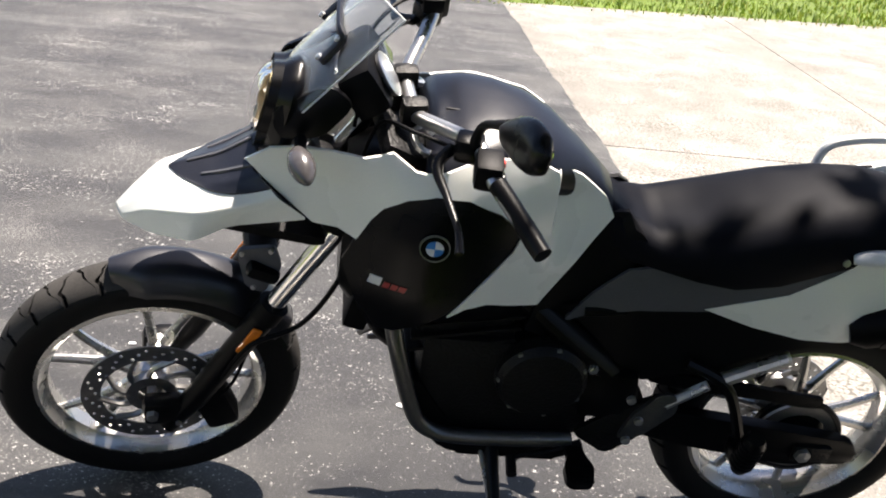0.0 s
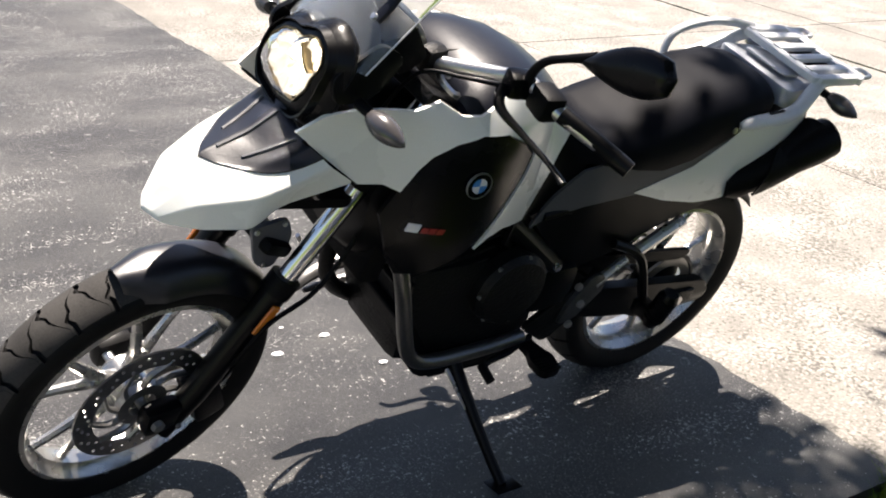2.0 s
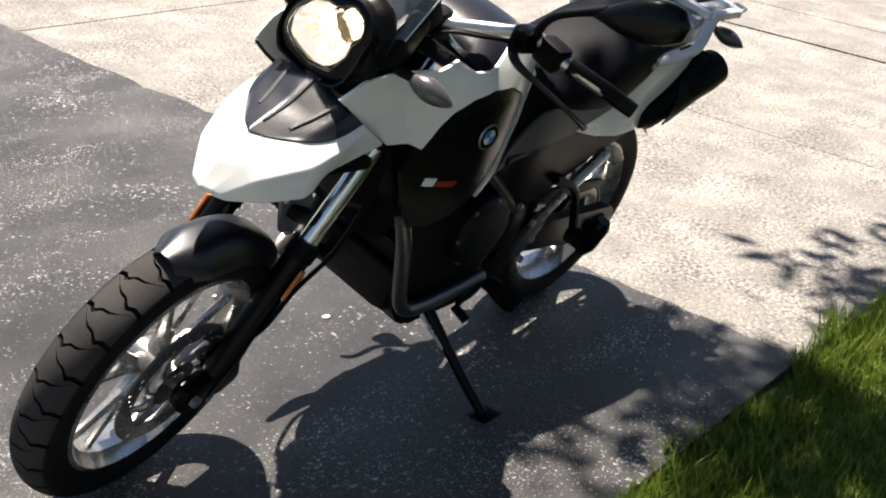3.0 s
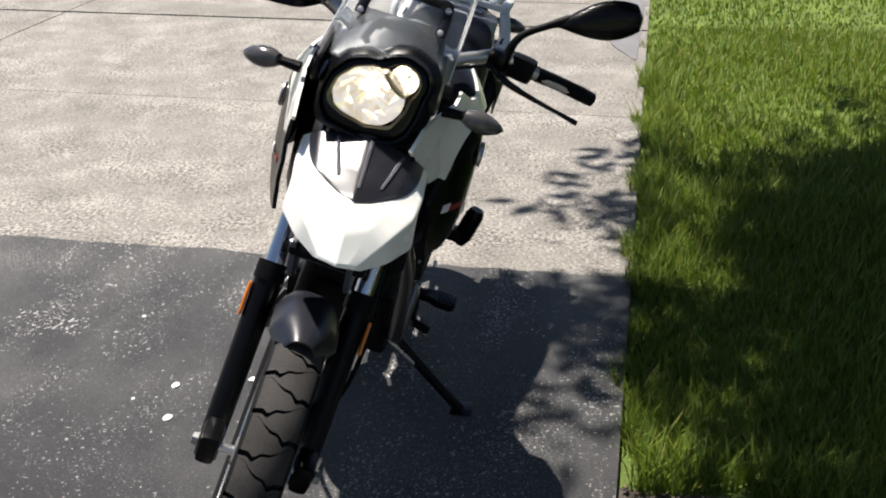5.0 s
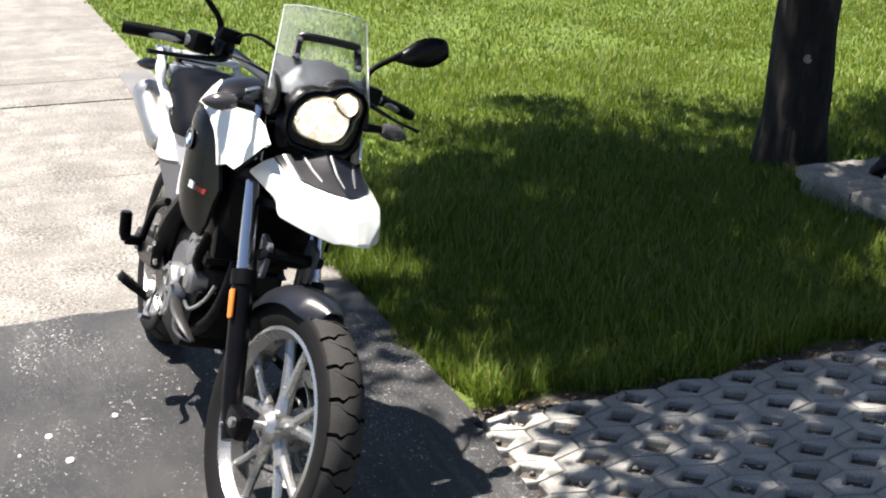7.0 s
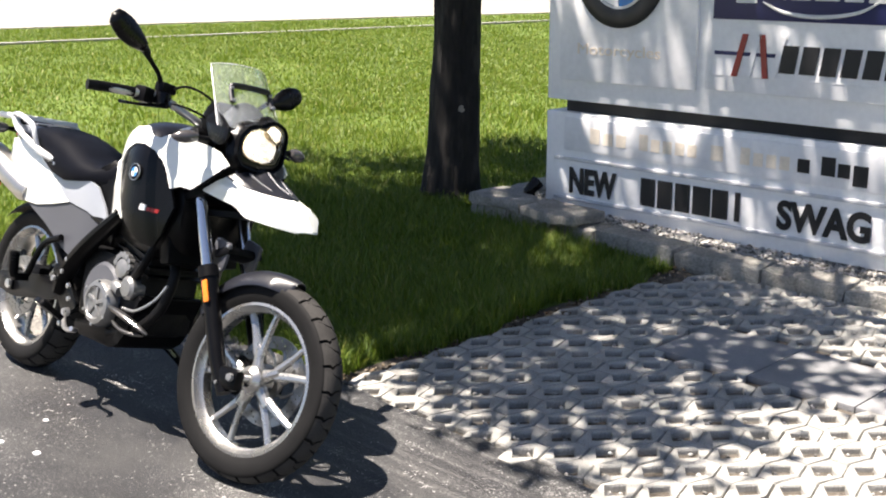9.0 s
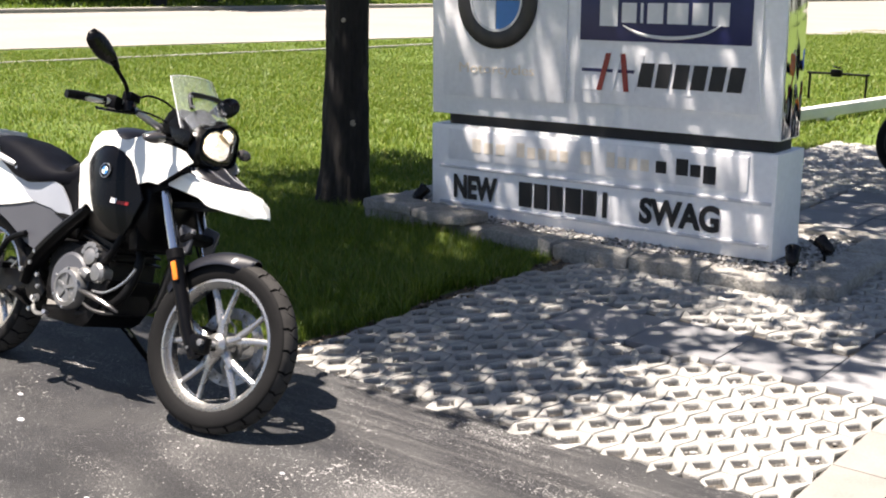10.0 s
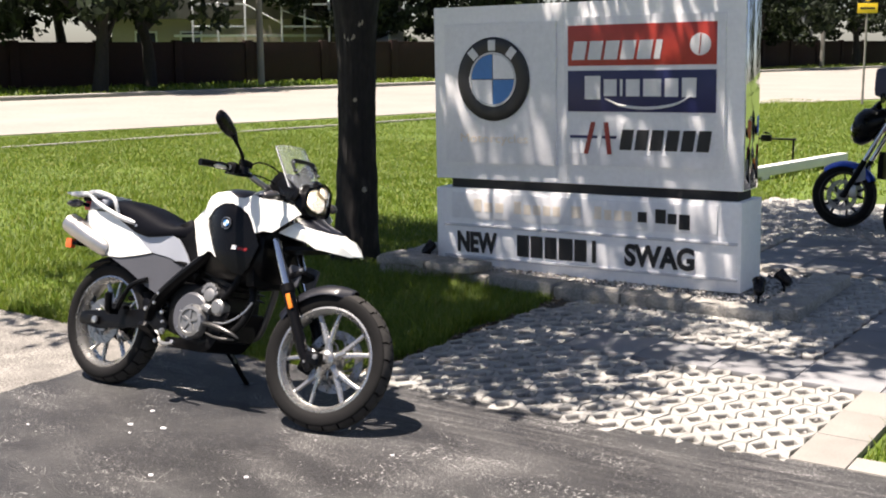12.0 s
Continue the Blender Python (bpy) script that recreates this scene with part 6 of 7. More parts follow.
    part("beak", sheet(beak, 90, 60, None, (0, 0, -0.006)), M_BIKEWHITE, root, "pearl white beak", 40)

    def insert(a, b):
        bb = 0.55 * b
        half = 0.27 * math.sqrt(max(0.0, 1 - b ** 2.6)) + 0.01
        p = Vector(beak(0.5 + (2 * a - 1) * half + 0.012, bb))
        edge = min(1, 6 * (1 - abs(2 * a - 1)), 6 * (1 - b) + 0.15)
        return p + Vector((0.0012, 0, 0.0025 - 0.0015 * edge))

    gr = part("beak_grille", sheet(insert, 40, 40, None, (0, 0, -0.003)), M_GUARD, root, "black ribbed beak insert", 40)
    for a0, b1 in ((0.36, 0.38), (0.52, 0.44), (0.68, 0.4)):
        pts = [Vector(beak(0.5 + (a0 - 0.5) * (0.86 - 0.5 * b), b)) + Vector((0, 0, 0.0015)) for b in (0.06, 0.14, 0.26, b1)]
        part("grille_rib", tube(pts, [0.0045, 0.0045, 0.0045, 0.0035], 6, 4), M_GREYPANEL, gr, "raised rib")
    part("beak_underside", slabshape(round_outline([(-0.33, -0.11), (-0.12, -0.08), (0.0, -0.035), (0.0, 0.035), (-0.12, 0.08), (-0.33, 0.11)], 0.03), lambda a, b, k: (a - 0.03, b + beak_mid(a), 0.868 + a * 0.13 - k), 0.02, 0.004), M_BLACKMATT, root, "black underside")

    # side bodywork
    white = [(-0.194, 0.992), (-0.239, 1.027), (-0.29, 1.04), (-0.345, 1.046), (-0.41, 1.042), (-0.46, 1.059), (-0.504, 1.036), (-0.543, 1.036), (-0.624, 1.065), (-0.729, 1.056), (-0.833, 0.996), (-0.895, 0.943), (-0.915, 0.907), (-0.859, 0.828), (-0.785, 0.725), (-0.719, 0.745), (-0.671, 0.762), (-0.629, 0.758), (-0.597, 0.739), (-0.65, 0.809), (-0.707, 0.878), (-0.723, 0.921), (-0.67, 0.971), (-0.605, 1.002), (-0.544, 1.005), (-0.494, 0.989), (-0.452, 0.96), (-0.432, 0.928), (-0.409, 0.875), (-0.373, 0.89), (-0.325, 0.888), (-0.256, 0.941)]
    black = [(-0.405, 0.868), (-0.432, 0.924), (-0.452, 0.955), (-0.495, 0.985), (-0.544, 1.001), (-0.605, 0.997), (-0.668, 0.967), (-0.719, 0.919), (-0.702, 0.878), (-0.647, 0.81), (-0.597, 0.745), (-0.575, 0.726), (-0.498, 0.674), (-0.452, 0.668), (-0.425, 0.71), (-0.386, 0.815)]
    for s in (1, -1):
        part("tank_panel", panel(white, half_width, 0.007, s, 0.013, 0.004), M_BIKEWHITE, root, "pearl white tank side panel", 45)
        shroud = part("radiator_shroud", panel(black, lambda u, w: half_width(u, w) - 0.012 * max(0, 0.76 - w) / 0.1, 0.01, s, 0.02, -0.001), M_BLACKGLOSS, root, "satin black side shroud", 28)
        seam = [(-0.21, 0.977), (-0.256, 0.937), (-0.325, 0.886)]
        part("panel_seam", tube([(u, s * (half_width(u, w) + 0.001), w) for u, w in seam], 0.0042, 8, 4), M_BLACKMATT, root, "black rubber seam")
        # round emblem and model-name bars
        ec = Vector((-0.552, s * (half_width(-0.552, 0.905) + 0.001), 0.905))
        nn = Vector((0.05, s, 0.06))
        em = part("tank_emblem", turned([(0, 0), (0, 0.028), (0.003, 0.0285), (0.005, 0.026), (0.004, 0.0)], ec, nn, 32), M_BLACKGLOSS, shroud, "round black emblem with blue and white quarters")
        part("emblem_rim", turned([(0.002, 0.0265), (0.006, 0.0268), (0.006, 0.0285), (0.002, 0.029)], ec, nn, 32, closed=True), M_ALU, em, "silver rim")
        d, sx, sy = axes(nn)
        for q in range(4):
            o = [(0, 0)] + [(math.cos(math.pi / 2 * (q + k / 8)) * 0.0165, math.sin(math.pi / 2 * (q + k / 8)) * 0.0165) for k in range(9)]
            ux = Vector((1, 0, 0)) - d * d.x
            uz = d.cross(ux)
            part("emblem_quarter", slabshape(o, lambda a, b, k: ec + ux * a + uz * b + d * (0.0045 + k), 0.0015), M_SKYBLUE if q % 2 else M_PALE, em)
        for k, (u0, u1, h, mm) in enumerate(((-0.438, -0.462, 0.02, M_PALE), (-0.466, -0.478, 0.013, M_DARKRED), (-0.481, -0.493, 0.013, M_DARKRED), (-0.496, -0.509, 0.013, M_DARKRED))):
            if s < 0:
                u0, u1 = -0.947 - u0, -0.947 - u1
            o = [(u0, 0.785), (u1, 0.785), (u1 - 0.004 * s, 0.785 + h), (u0 - 0.004 * s, 0.785 + h)]
            part("name_bar", panel(o, half_width, 0.002, s, 0.01, 0.0015), mm, shroud, "small plain bar")
        # black flank under the seat nose, grey wedge, white tail
        flank = [(-0.917, 0.908), (-0.864, 0.828), (-0.79, 0.724), (-0.776, 0.646), (-0.828, 0.605), (-0.858, 0.648), (-0.967, 0.797), (-1.006, 0.852), (-0.95, 0.912)]
        part("seat_flank", panel(flank, lambda u, w: half_width(u, w) - 0.012, 0.012, s, 0.03), M_BLACKMATT, root, "black plastic flank", 28)
        wedge = [(-0.852, 0.65), (-0.911, 0.733), (-0.967, 0.802), (-1.026, 0.823), (-1.105, 0.814), (-1.203, 0.799), (-1.293, 0.817), (-1.363, 0.855), (-1.433, 0.897), (-1.403, 0.865), (-1.303, 0.787), (-1.164, 0.722), (-1.007, 0.705)]
        # left covers take darker colours: shade on that side is painted in
        part("side_cover", panel(wedge, half_width, 0.008, s, 0.025, 0.002), M_GREYPANEL if s > 0 else M_SILVERPANEL, root, "graphite side cover, darker for the shaded left" if s > 0 else "silver grey side cover", 28)
        tail = [(-1.14, 0.727), (-1.3, 0.786), (-1.4, 0.863), (-1.44, 0.9), (-1.55, 0.9), (-1.64, 0.905), (-1.69, 0.9), (-1.68, 0.83), (-1.645, 0.75), (-1.6, 0.715), (-1.53, 0.688), (-1.45, 0.672), (-1.36, 0.672), (-1.25, 0.692)]
        if s < 0:
            tail = [(-1.14, 0.717), (-1.2, 0.75), (-1.257, 0.8), (-1.265, 0.85), (-1.3, 0.865), (-1.4, 0.885)] + tail[3:]
        part("tail_panel", panel(tail, half_width, 0.008, s, 0.025, 0.004), M_BIKEWHITE, root, "pearl white tail panel", 28)
        low = [(-0.85, 0.695), (-1.0, 0.705), (-1.16, 0.715), (-1.3, 0.69), (-1.42, 0.675), (-1.5, 0.69), (-1.3, 0.615), (-1.15, 0.54), (-1.06, 0.51), (-0.99, 0.55)]
        # same here, black on the left stands for its shade
        part("lower_cover", panel(low, half_width, 0.01, s, 0.03, -0.002), M_GREYPANEL if s < 0 else M_FRAME, root, "graphite lower side cover" if s < 0 else "lower side cover, black for the shaded left", 28)
        # indicators
        for u, w, v in ((-0.292, 1.06, 0.15), (-1.735, 0.93, 0.075)):
            st = part("indicator_stalk", tube([(u, s * v, w), (u - 0.002, s * (v + 0.055), w + 0.002)], [0.012, 0.009], 10, 0), M_BLACKMATT, root)
            a, b = Vector((u + 0.004, s * (v + 0.045), w + 0.004)), Vector((u - 0.02, s * (v + 0.128), w - 0.01))
            bm = bmesh.new()
            rings = []
            dd = (b - a).normalized()
            n1 = (Vector((1, 0, 0.2)) - dd * Vector((1, 0, 0.2)).dot(dd)).normalized()
            n2 = dd.cross(n1)
            for t in np.linspace(0, 1, 12):
                h = 0.021 * math.sin(math.pi * min(1, t * 0.86 + 0.14)) ** 0.75 + 0.002
                rings.append([a.lerp(b, t) + n1 * math.cos(x) * h * 1.1 + n2 * math.sin(x) * h for x in (2 * math.pi * k / 14 for k in range(14))])
            part("indicator_lens", skin(bm, rings), M_SMOKED, st, "smoked indicator lens", 60)
        # footrests
        tilt = radians(32 if s < 0 else -3)
        hinge = (0.0, 0.165, 0.312) if s < 0 else (0.04, 0.15, 0.342)

        def on_peg(a, b, k):
            out, up = (b - 0.15) * 0.78, -k
            return (a + hinge[0], s * (hinge[1] + out * math.cos(tilt) - up * math.sin(tilt)), hinge[2] + out * math.sin(tilt) + up * math.cos(tilt))

        peg = part("footrest", slabshape(round_outline([(-0.955, 0.15), (-0.962, 0.2), (-0.95, 0.235), (-0.952, 0.29), (-0.97, 0.3), (-1.01, 0.295), (-1.018, 0.235), (-1.0, 0.19), (-1.0, 0.15)], 0.008), on_peg, 0.02, 0.005), M_FRAME, root, "black cleated wedge footrest")
        for k in range(5):
            b0 = 0.235 + 0.013 * k
            part("cleat", slabshape([(-0.957, b0), (-0.957, b0 + 0.006), (-1.011, b0 + 0.006), (-1.011, b0)], lambda a, b, k: on_peg(a, b, k - 0.004), 0.006, 0.001), M_BLACKMATT, peg)
        part("footrest_plate", slabshape(round_outline([(-0.93, 0.36), (-1.02, 0.30), (-1.09, 0.37), (-1.15, 0.47), (-1.11, 0.49), (-1.0, 0.42)], 0.02), lambda a, b, k: (a, s * (0.125 + k), b), 0.014, 0.004), M_ENGINE if s > 0 else M_FRAME, root, "footrest plate")
        part("passenger_bracket", tube([(-1.14, s * 0.13, 0.58), (-1.24, s * 0.145, 0.53), (-1.3, s * 0.158, 0.4)], 0.013, 8), M_FRAME, root)
        if s > 0:
            part("peg_hinge", block((-1.3, 0.18, 0.378), (0.045, 0.06, 0.04), 0.008), M_FRAME, root)
            pp = part("passenger_footrest", tube([(-1.3, 0.208, 0.352), (-1.3, 0.212, 0.375), (-1.3, 0.232, 0.46), (-1.3, 0.234, 0.472)], [0.018, 0.026, 0.026, 0.02], 14, 0), M_FRAME, root, "black ribbed passenger footrest folded up")
            for k in range(6):
                part("cleat", turned([(-0.003, 0.025), (-0.003, 0.0285), (0.003, 0.0285), (0.003, 0.025)], (-1.3, 0.214 + 0.0031 * k, 0.382 + 0.0135 * k), (0, 0.23, 1), 14, closed=True), M_BLACKMATT, pp)
        else:
            part("peg_hinge", block((-1.3, -0.185, 0.392), (0.035, 0.06, 0.03), 0.006), M_FRAME, root)
            pp = part("passenger_footrest", tube([(-1.3, -0.212, 0.39), (-1.3, -0.216, 0.41), (-1.3, -0.224, 0.488)], [0.014, 0.019, 0.018], 14, 0), M_FRAME, root, "black ribbed passenger footrest folded up")
            for k in range(6):
                part("cleat", turned([(-0.003, 0.018), (-0.003, 0.021), (0.003, 0.021), (0.003, 0.018)], (-1.3, -0.216 - 0.0012 * k, 0.412 + 0.013 * k), (0, -0.07, 1), 14, closed=True), M_BLACKMATT, pp)
        spar_v = 0.148 if s < 0 else 0.105
        part("frame_spar", tube([(-0.6, s * 0.115, 0.86), (-0.75, s * spar_v * 0.95, 0.725), (-0.9, s * spar_v, 0.6), (-1.03, s * spar_v * 0.95, 0.48), (-1.08, s * spar_v * 0.9, 0.38)], [0.026, 0.03, 0.034, 0.036, 0.03], 10, 5, None, 0.75), M_FRAME, root, "black frame spar")
        part("subframe_tube", tube([(-0.9, s * 0.1, 0.68), (-1.2, s * 0.1, 0.72), (-1.6, s * 0.085, 0.8)], 0.014, 8), M_FRAME, root)
        for u, w in ((-1.03, 0.5), (-1.06, 0.44), (-1.045, 0.38), (-0.93, 0.58)) if s > 0 else ():
            part("frame_bolt", turned([(0, 0), (0, 0.011), (0.008, 0.010), (0.010, 0.0)], (u, s * 0.168, w), (0, s, 0), 8), M_ALU, root, "bright bolt")
        part("swingarm", slabshape(round_outline([(-1.05, 0.44), (-1.3, 0.405), (-1.6, 0.365), (-1.62, 0.30), (-1.45, 0.285), (-1.2, 0.325), (-1.06, 0.36)], 0.03), lambda a, b, k: (a, s * (0.092 + k), b), 0.03, 0.008), M_FRAME, root, "black box-section swingarm")
        part("axle_adjuster", block((-1.5, s * 0.127, 0.33), (0.09, 0.012, 0.045), 0.005), M_ENGINE, root)
        part("rear_axle_nut", turned([(0, 0), (0, 0.02), (0.015, 0.018), (0.018, 0.0)], (-1.477, s * 0.128, 0.331), (0, s, 0), 6), M_ALU, root, "bright axle nut")
        # silencers under the tail
        a, b = Vector((-1.46, s * 0.118, 0.70)), Vector((-1.85, s * 0.148, 0.85))
        sil = part("silencer", turned([(0, 0.0), (0, 0.034), (0.03, 0.05), (0.29, 0.056), (0.34, 0.052), (0.345, 0.03), (0.33, 0.026), (0.325, 0)], a, b - a, 28), M_BLACKMATT if s > 0 else M_MUFFLER, root, "black shielded silencer" if s > 0 else "brushed steel silencer")
        part("outlet", turned([(0.325, 0.016), (0.36, 0.016), (0.36, 0.02), (0.325, 0.02)], a, b - a, 18, closed=True), M_PIPE, sil)
        if s > 0:
            sh = [(-1.5, 0.7), (-1.58, 0.71), (-1.72, 0.785), (-1.75, 0.86), (-1.7, 0.875), (-1.58, 0.81)]
            part("heat_shield", panel(round_outline(sh, 0.02), lambda u, w: 0.186 - 0.9 * (w - 0.77 - (-1.66 - u) * 0.34) ** 2 * 10, 0.004, 1, 0.02), M_BLACKMATT, sil, "black heat shield", 40)

    # tank cover and inner body
    rings = []
    for u, top, edge in ((-0.525, 1.05, 1.024), (-0.55, 1.074, 1.028), (-0.6, 1.09, 1.042), (-0.66, 1.092, 1.048), (-0.72, 1.082, 1.042), (-0.78, 1.056, 1.012), (-0.84, 1.015, 0.975), (-0.88, 0.978, 0.94), (-0.912, 0.945, 0.9)):
        hw = half_width(u, edge) - (0.001 if u > -0.7 else 0.008)
        ring = []
        for k in range(40):
            x = 2 * math.pi * k / 40
            cs, sn = math.cos(x), math.sin(x)
            ring.append((u, hw * math.copysign(abs(cs) ** 0.8, cs), edge - 0.02 + (top - edge + 0.02) * sn ** 0.8 if sn > 0 else edge - 0.02 - 0.05 * abs(sn)))
        rings.append(ring)
    part("tank_cover", skin(bmesh.new(), rings), M_TANKTOP, root, "black tank cover tinted for reflected sky", 50)
    part("tank_seam", tube([(-0.56, 0.02, 1.079), (-0.62, 0.045, 1.085), (-0.66, 0.085, 1.07)], 0.0025, 6), M_BLACKGAP, root)
    rings = []
    for u, low, top, hw in ((-0.385, 0.67, 0.95, 0.135), (-0.43, 0.61, 0.98, 0.155), (-0.5, 0.6, 1.0, 0.178), (-0.6, 0.6, 1.01, 0.18), (-0.72, 0.6, 0.98, 0.15), (-0.8, 0.6, 0.9, 0.11), (-0.88, 0.56, 0.85, 0.085), (-1.05, 0.52, 0.8, 0.1), (-1.3, 0.62, 0.8, 0.1), (-1.6, 0.74, 0.88, 0.085), (-1.7, 0.82, 0.88, 0.06)):
        rings.append([(u, hw * math.cos(x), (low + top) / 2 + (top - low) / 2 * math.copysign(abs(math.sin(x)) ** 0.6, math.sin(x))) for x in (2 * math.pi * (k + 0.5) / 20 for k in range(20))])
    part("inner_body", skin(bmesh.new(), rings), M_FRAME, root, "black inner body", 50)
    part("radiator", block((-0.455, 0.0, 0.76), (0.05, 0.29, 0.29), 0.01, pose(0, 0, 0, 0, -12, 0)), M_BLACKMATT, root, "black radiator")
    for k in range(10):
        part("radiator_fin", block((-0.441 - 0.004 * k + 0.02, 0, 0.66 + k * 0.025), (0.006, 0.27, 0.004), 0.0, pose(0, 0, 0, 0, -12, 0)), M_ENGINE, root)

    # seat
    rings = []
    for u, top, hw, low, dip in ((-0.87, 0.95, 0.05, 0.88, 0), (-0.9, 0.935, 0.075, 0.83, 0), (-0.95, 0.905, 0.1, 0.82, 0.008), (-1.02, 0.88, 0.13, 0.82, 0.01), (-1.1, 0.898, 0.148, 0.81, 0.006), (-1.18, 0.928, 0.15, 0.8, 0), (-1.27, 0.958, 0.148, 0.816, 0), (-1.37, 0.976, 0.143, 0.858, 0), (-1.46, 0.982, 0.132, 0.885, 0), (-1.52, 0.972, 0.12, 0.905, 0), (-1.55, 0.945, 0.1, 0.91, 0)):
        ring = []
        for k in range(32):
            x = 2 * math.pi * k / 32
            cs, sn = math.cos(x), math.sin(x)
            y = hw * math.copysign(abs(cs) ** 0.62, cs)
            z = (low + (top - low) * abs(sn) ** 0.62 - dip * (abs(cs) < 0.3)) if sn > 0 else low - 0.01 * abs(sn)
            ring.append((u, y, z))
        rings.append(ring)
    fine = []
    for i in range(len(rings) - 1):
        for t in (0, 0.33, 0.66):
            fine.append([Vector(p).lerp(Vector(q), t) for p, q in zip(rings[i], rings[i + 1])])
    fine.append([Vector(p) for p in rings[-1]])
    part("seat", skin(bmesh.new(), fine), M_SEAT, root, "black stepped vinyl dual seat", 60)

    # tail top, rack, lights
    part("tail_cover", slabshape(round_outline([(-1.545, -0.125), (-1.545, 0.125), (-1.66, 0.11), (-1.74, 0.06), (-1.74, -0.06), (-1.66, -0.11)], 0.03), lambda a, b, k: (a, b, 0.978 + (a + 1.55) * 0.1 - 0.9 * b * b - k), 0.05, 0.008), M_SILVERPANEL, root, "silver grey tail cover")
    part("tail_lid", slabshape(round_outline([(-1.58, -0.07), (-1.58, 0.07), (-1.65, 0.07), (-1.65, -0.07)], 0.015), lambda a, b, k: (a, b, 0.981 + (a + 1.55) * 0.1 - 0.9 * b * b + k), 0.005, 0.002), M_SILVERPANEL, root)
    def rack_w(u):
        return 1.0 + (u + 1.6) * 0.05

    rack = part("luggage_rack", slabshape(round_outline([(-1.625, -0.125), (-1.625, 0.125), (-1.655, 0.13), (-1.655, -0.13)], 0.01), lambda a, b, k: (a, b, rack_w(a) - k), 0.016, 0.004), M_RACK, root, "white aluminium luggage rack")
    for v in (-0.083, -0.028, 0.028, 0.083):
        part("rack_slat", block((-1.722, v, rack_w(-1.722) - 0.003), (0.155, 0.026, 0.014), 0.004, pose(0, 0, 0, 0, -3, 0)), M_RACK, rack)
    for v in (-0.126, 0.126):
        part("side_beam", block((-1.715, v, rack_w(-1.715) - 0.008), (0.15, 0.026, 0.024), 0.007, pose(0, 0, 0, 0, -3, 0)), M_RACK, rack)
    part("rack_end", slabshape(round_outline([(-1.785, -0.14), (-1.785, 0.14), (-1.825, 0.135), (-1.835, 0.09), (-1.815, 0.05), (-1.815, -0.05), (-1.835, -0.09), (-1.825, -0.135)], 0.016), lambda a, b, k: (a, b, rack_w(a) - k), 0.02, 0.006), M_RACK, rack)
    for v in (-0.105, 0.105):
        part("strap_hook", tube([(-1.82, v - 0.02, rack_w(-1.82) - 0.006), (-1.86, v - 0.016, rack_w(-1.86) - 0.004), (-1.86, v + 0.016, rack_w(-1.86) - 0.004), (-1.82, v + 0.02, rack_w(-1.82) - 0.006)], 0.006, 8, 3), M_RACK, rack)
    for s in (1, -1):
        if s > 0:
            rail = [(-1.4, 0.138, 0.893), (-1.44, 0.15, 0.905), (-1.52, 0.156, 0.915), (-1.575, 0.152, 0.93), (-1.62, 0.138, 0.96), (-1.66, 0.127, 0.983), (-1.74, 0.122, 0.985)]
        else:
            rail = [(-1.275, -0.142, 0.858), (-1.32, -0.15, 0.868), (-1.4, -0.152, 0.885), (-1.48, -0.155, 0.91), (-1.58, -0.15, 0.945), (-1.66, -0.132, 0.98), (-1.74, -0.122, 0.985)]
        gh = part("grab_handle", tube(rail, [0.013, 0.019, 0.02, 0.019, 0.018, 0.016, 0.014], 12, 6, None, 0.7), M_RACK, root, "white cast grab handle", 50)
        # flat dark strip laid on top draws the shade of the hand slot
        part("slot_strip", block((-1.5, s * 0.152, 0.9295 if s > 0 else 0.9335), (0.05, 0.007, 0.003), 0.001, pose(0, 0, 0, 0, 9 if s < 0 else 6, 0)), M_BLACKMATT, gh, "dark strip for the shaded slot in the handle")
        part("handle_bolt", turned([(0, 0), (0, 0.009), (0.006, 0.008), (0.008, 0.0)], Vector(rail[0]) + Vector((0.012, 0, -0.012)), (0, s, 0.2), 8), M_ALU, gh, "bright bolt")
    part("grab_loop", tube([(-1.4, -0.15, 0.89), (-1.405, -0.166, 0.93), (-1.43, -0.172, 0.972), (-1.52, -0.17, 0.995), (-1.6, -0.155, 1.0), (-1.667, -0.132, 0.995)], [0.008, 0.01, 0.011, 0.011, 0.011, 0.011], 10, 6), M_RACK, root, "white tubular grab loop")
    tl = part("tail_light", block((-1.765, 0, 0.93), (0.06, 0.11, 0.055), 0.014), M_REDLENS, root, "red tail light")
    part("tail_light_hood", block((-1.745, 0, 0.965), (0.1, 0.14, 0.025), 0.01), M_BLACKMATT, tl)
    pl = part("plate_holder", slabshape(round_outline([(-1.70, 0.90), (-1.76, 0.9), (-1.83, 0.72), (-1.80, 0.70), (-1.72, 0.78)], 0.012), lambda a, b, k: (a, -0.05 + k, b), 0.1, 0.004), M_BLACKMATT, root, "black plate holder")
    part("rear_reflector", block((-1.8, -0.1, 0.712), (0.045, 0.03, 0.05), 0.004), M_ORANGETAG, root, "orange-red rear reflector")
    part("reflector_arm", block((-1.76, -0.07, 0.715), (0.05, 0.08, 0.02), 0.004), M_BLACKMATT, pl)

    def hugger(a, b):
        th = radians(35 + 95 * a)
        q = -1 + 2 * b
        r = 0.352 - 0.03 * abs(q) ** 3
        return (-1.477 + math.cos(th) * r, q * 0.085, 0.327 + math.sin(th) * r)

    part("rear_hugger", sheet(hugger, 22, 10, None, (0, 0, -0.004)), M_BLACKMATT, root, "black rear mudguard", 50)

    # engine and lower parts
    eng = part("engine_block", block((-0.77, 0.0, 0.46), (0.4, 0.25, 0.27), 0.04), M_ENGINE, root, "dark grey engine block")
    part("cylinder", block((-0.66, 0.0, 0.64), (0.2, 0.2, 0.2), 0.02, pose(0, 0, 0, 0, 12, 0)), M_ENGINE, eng)
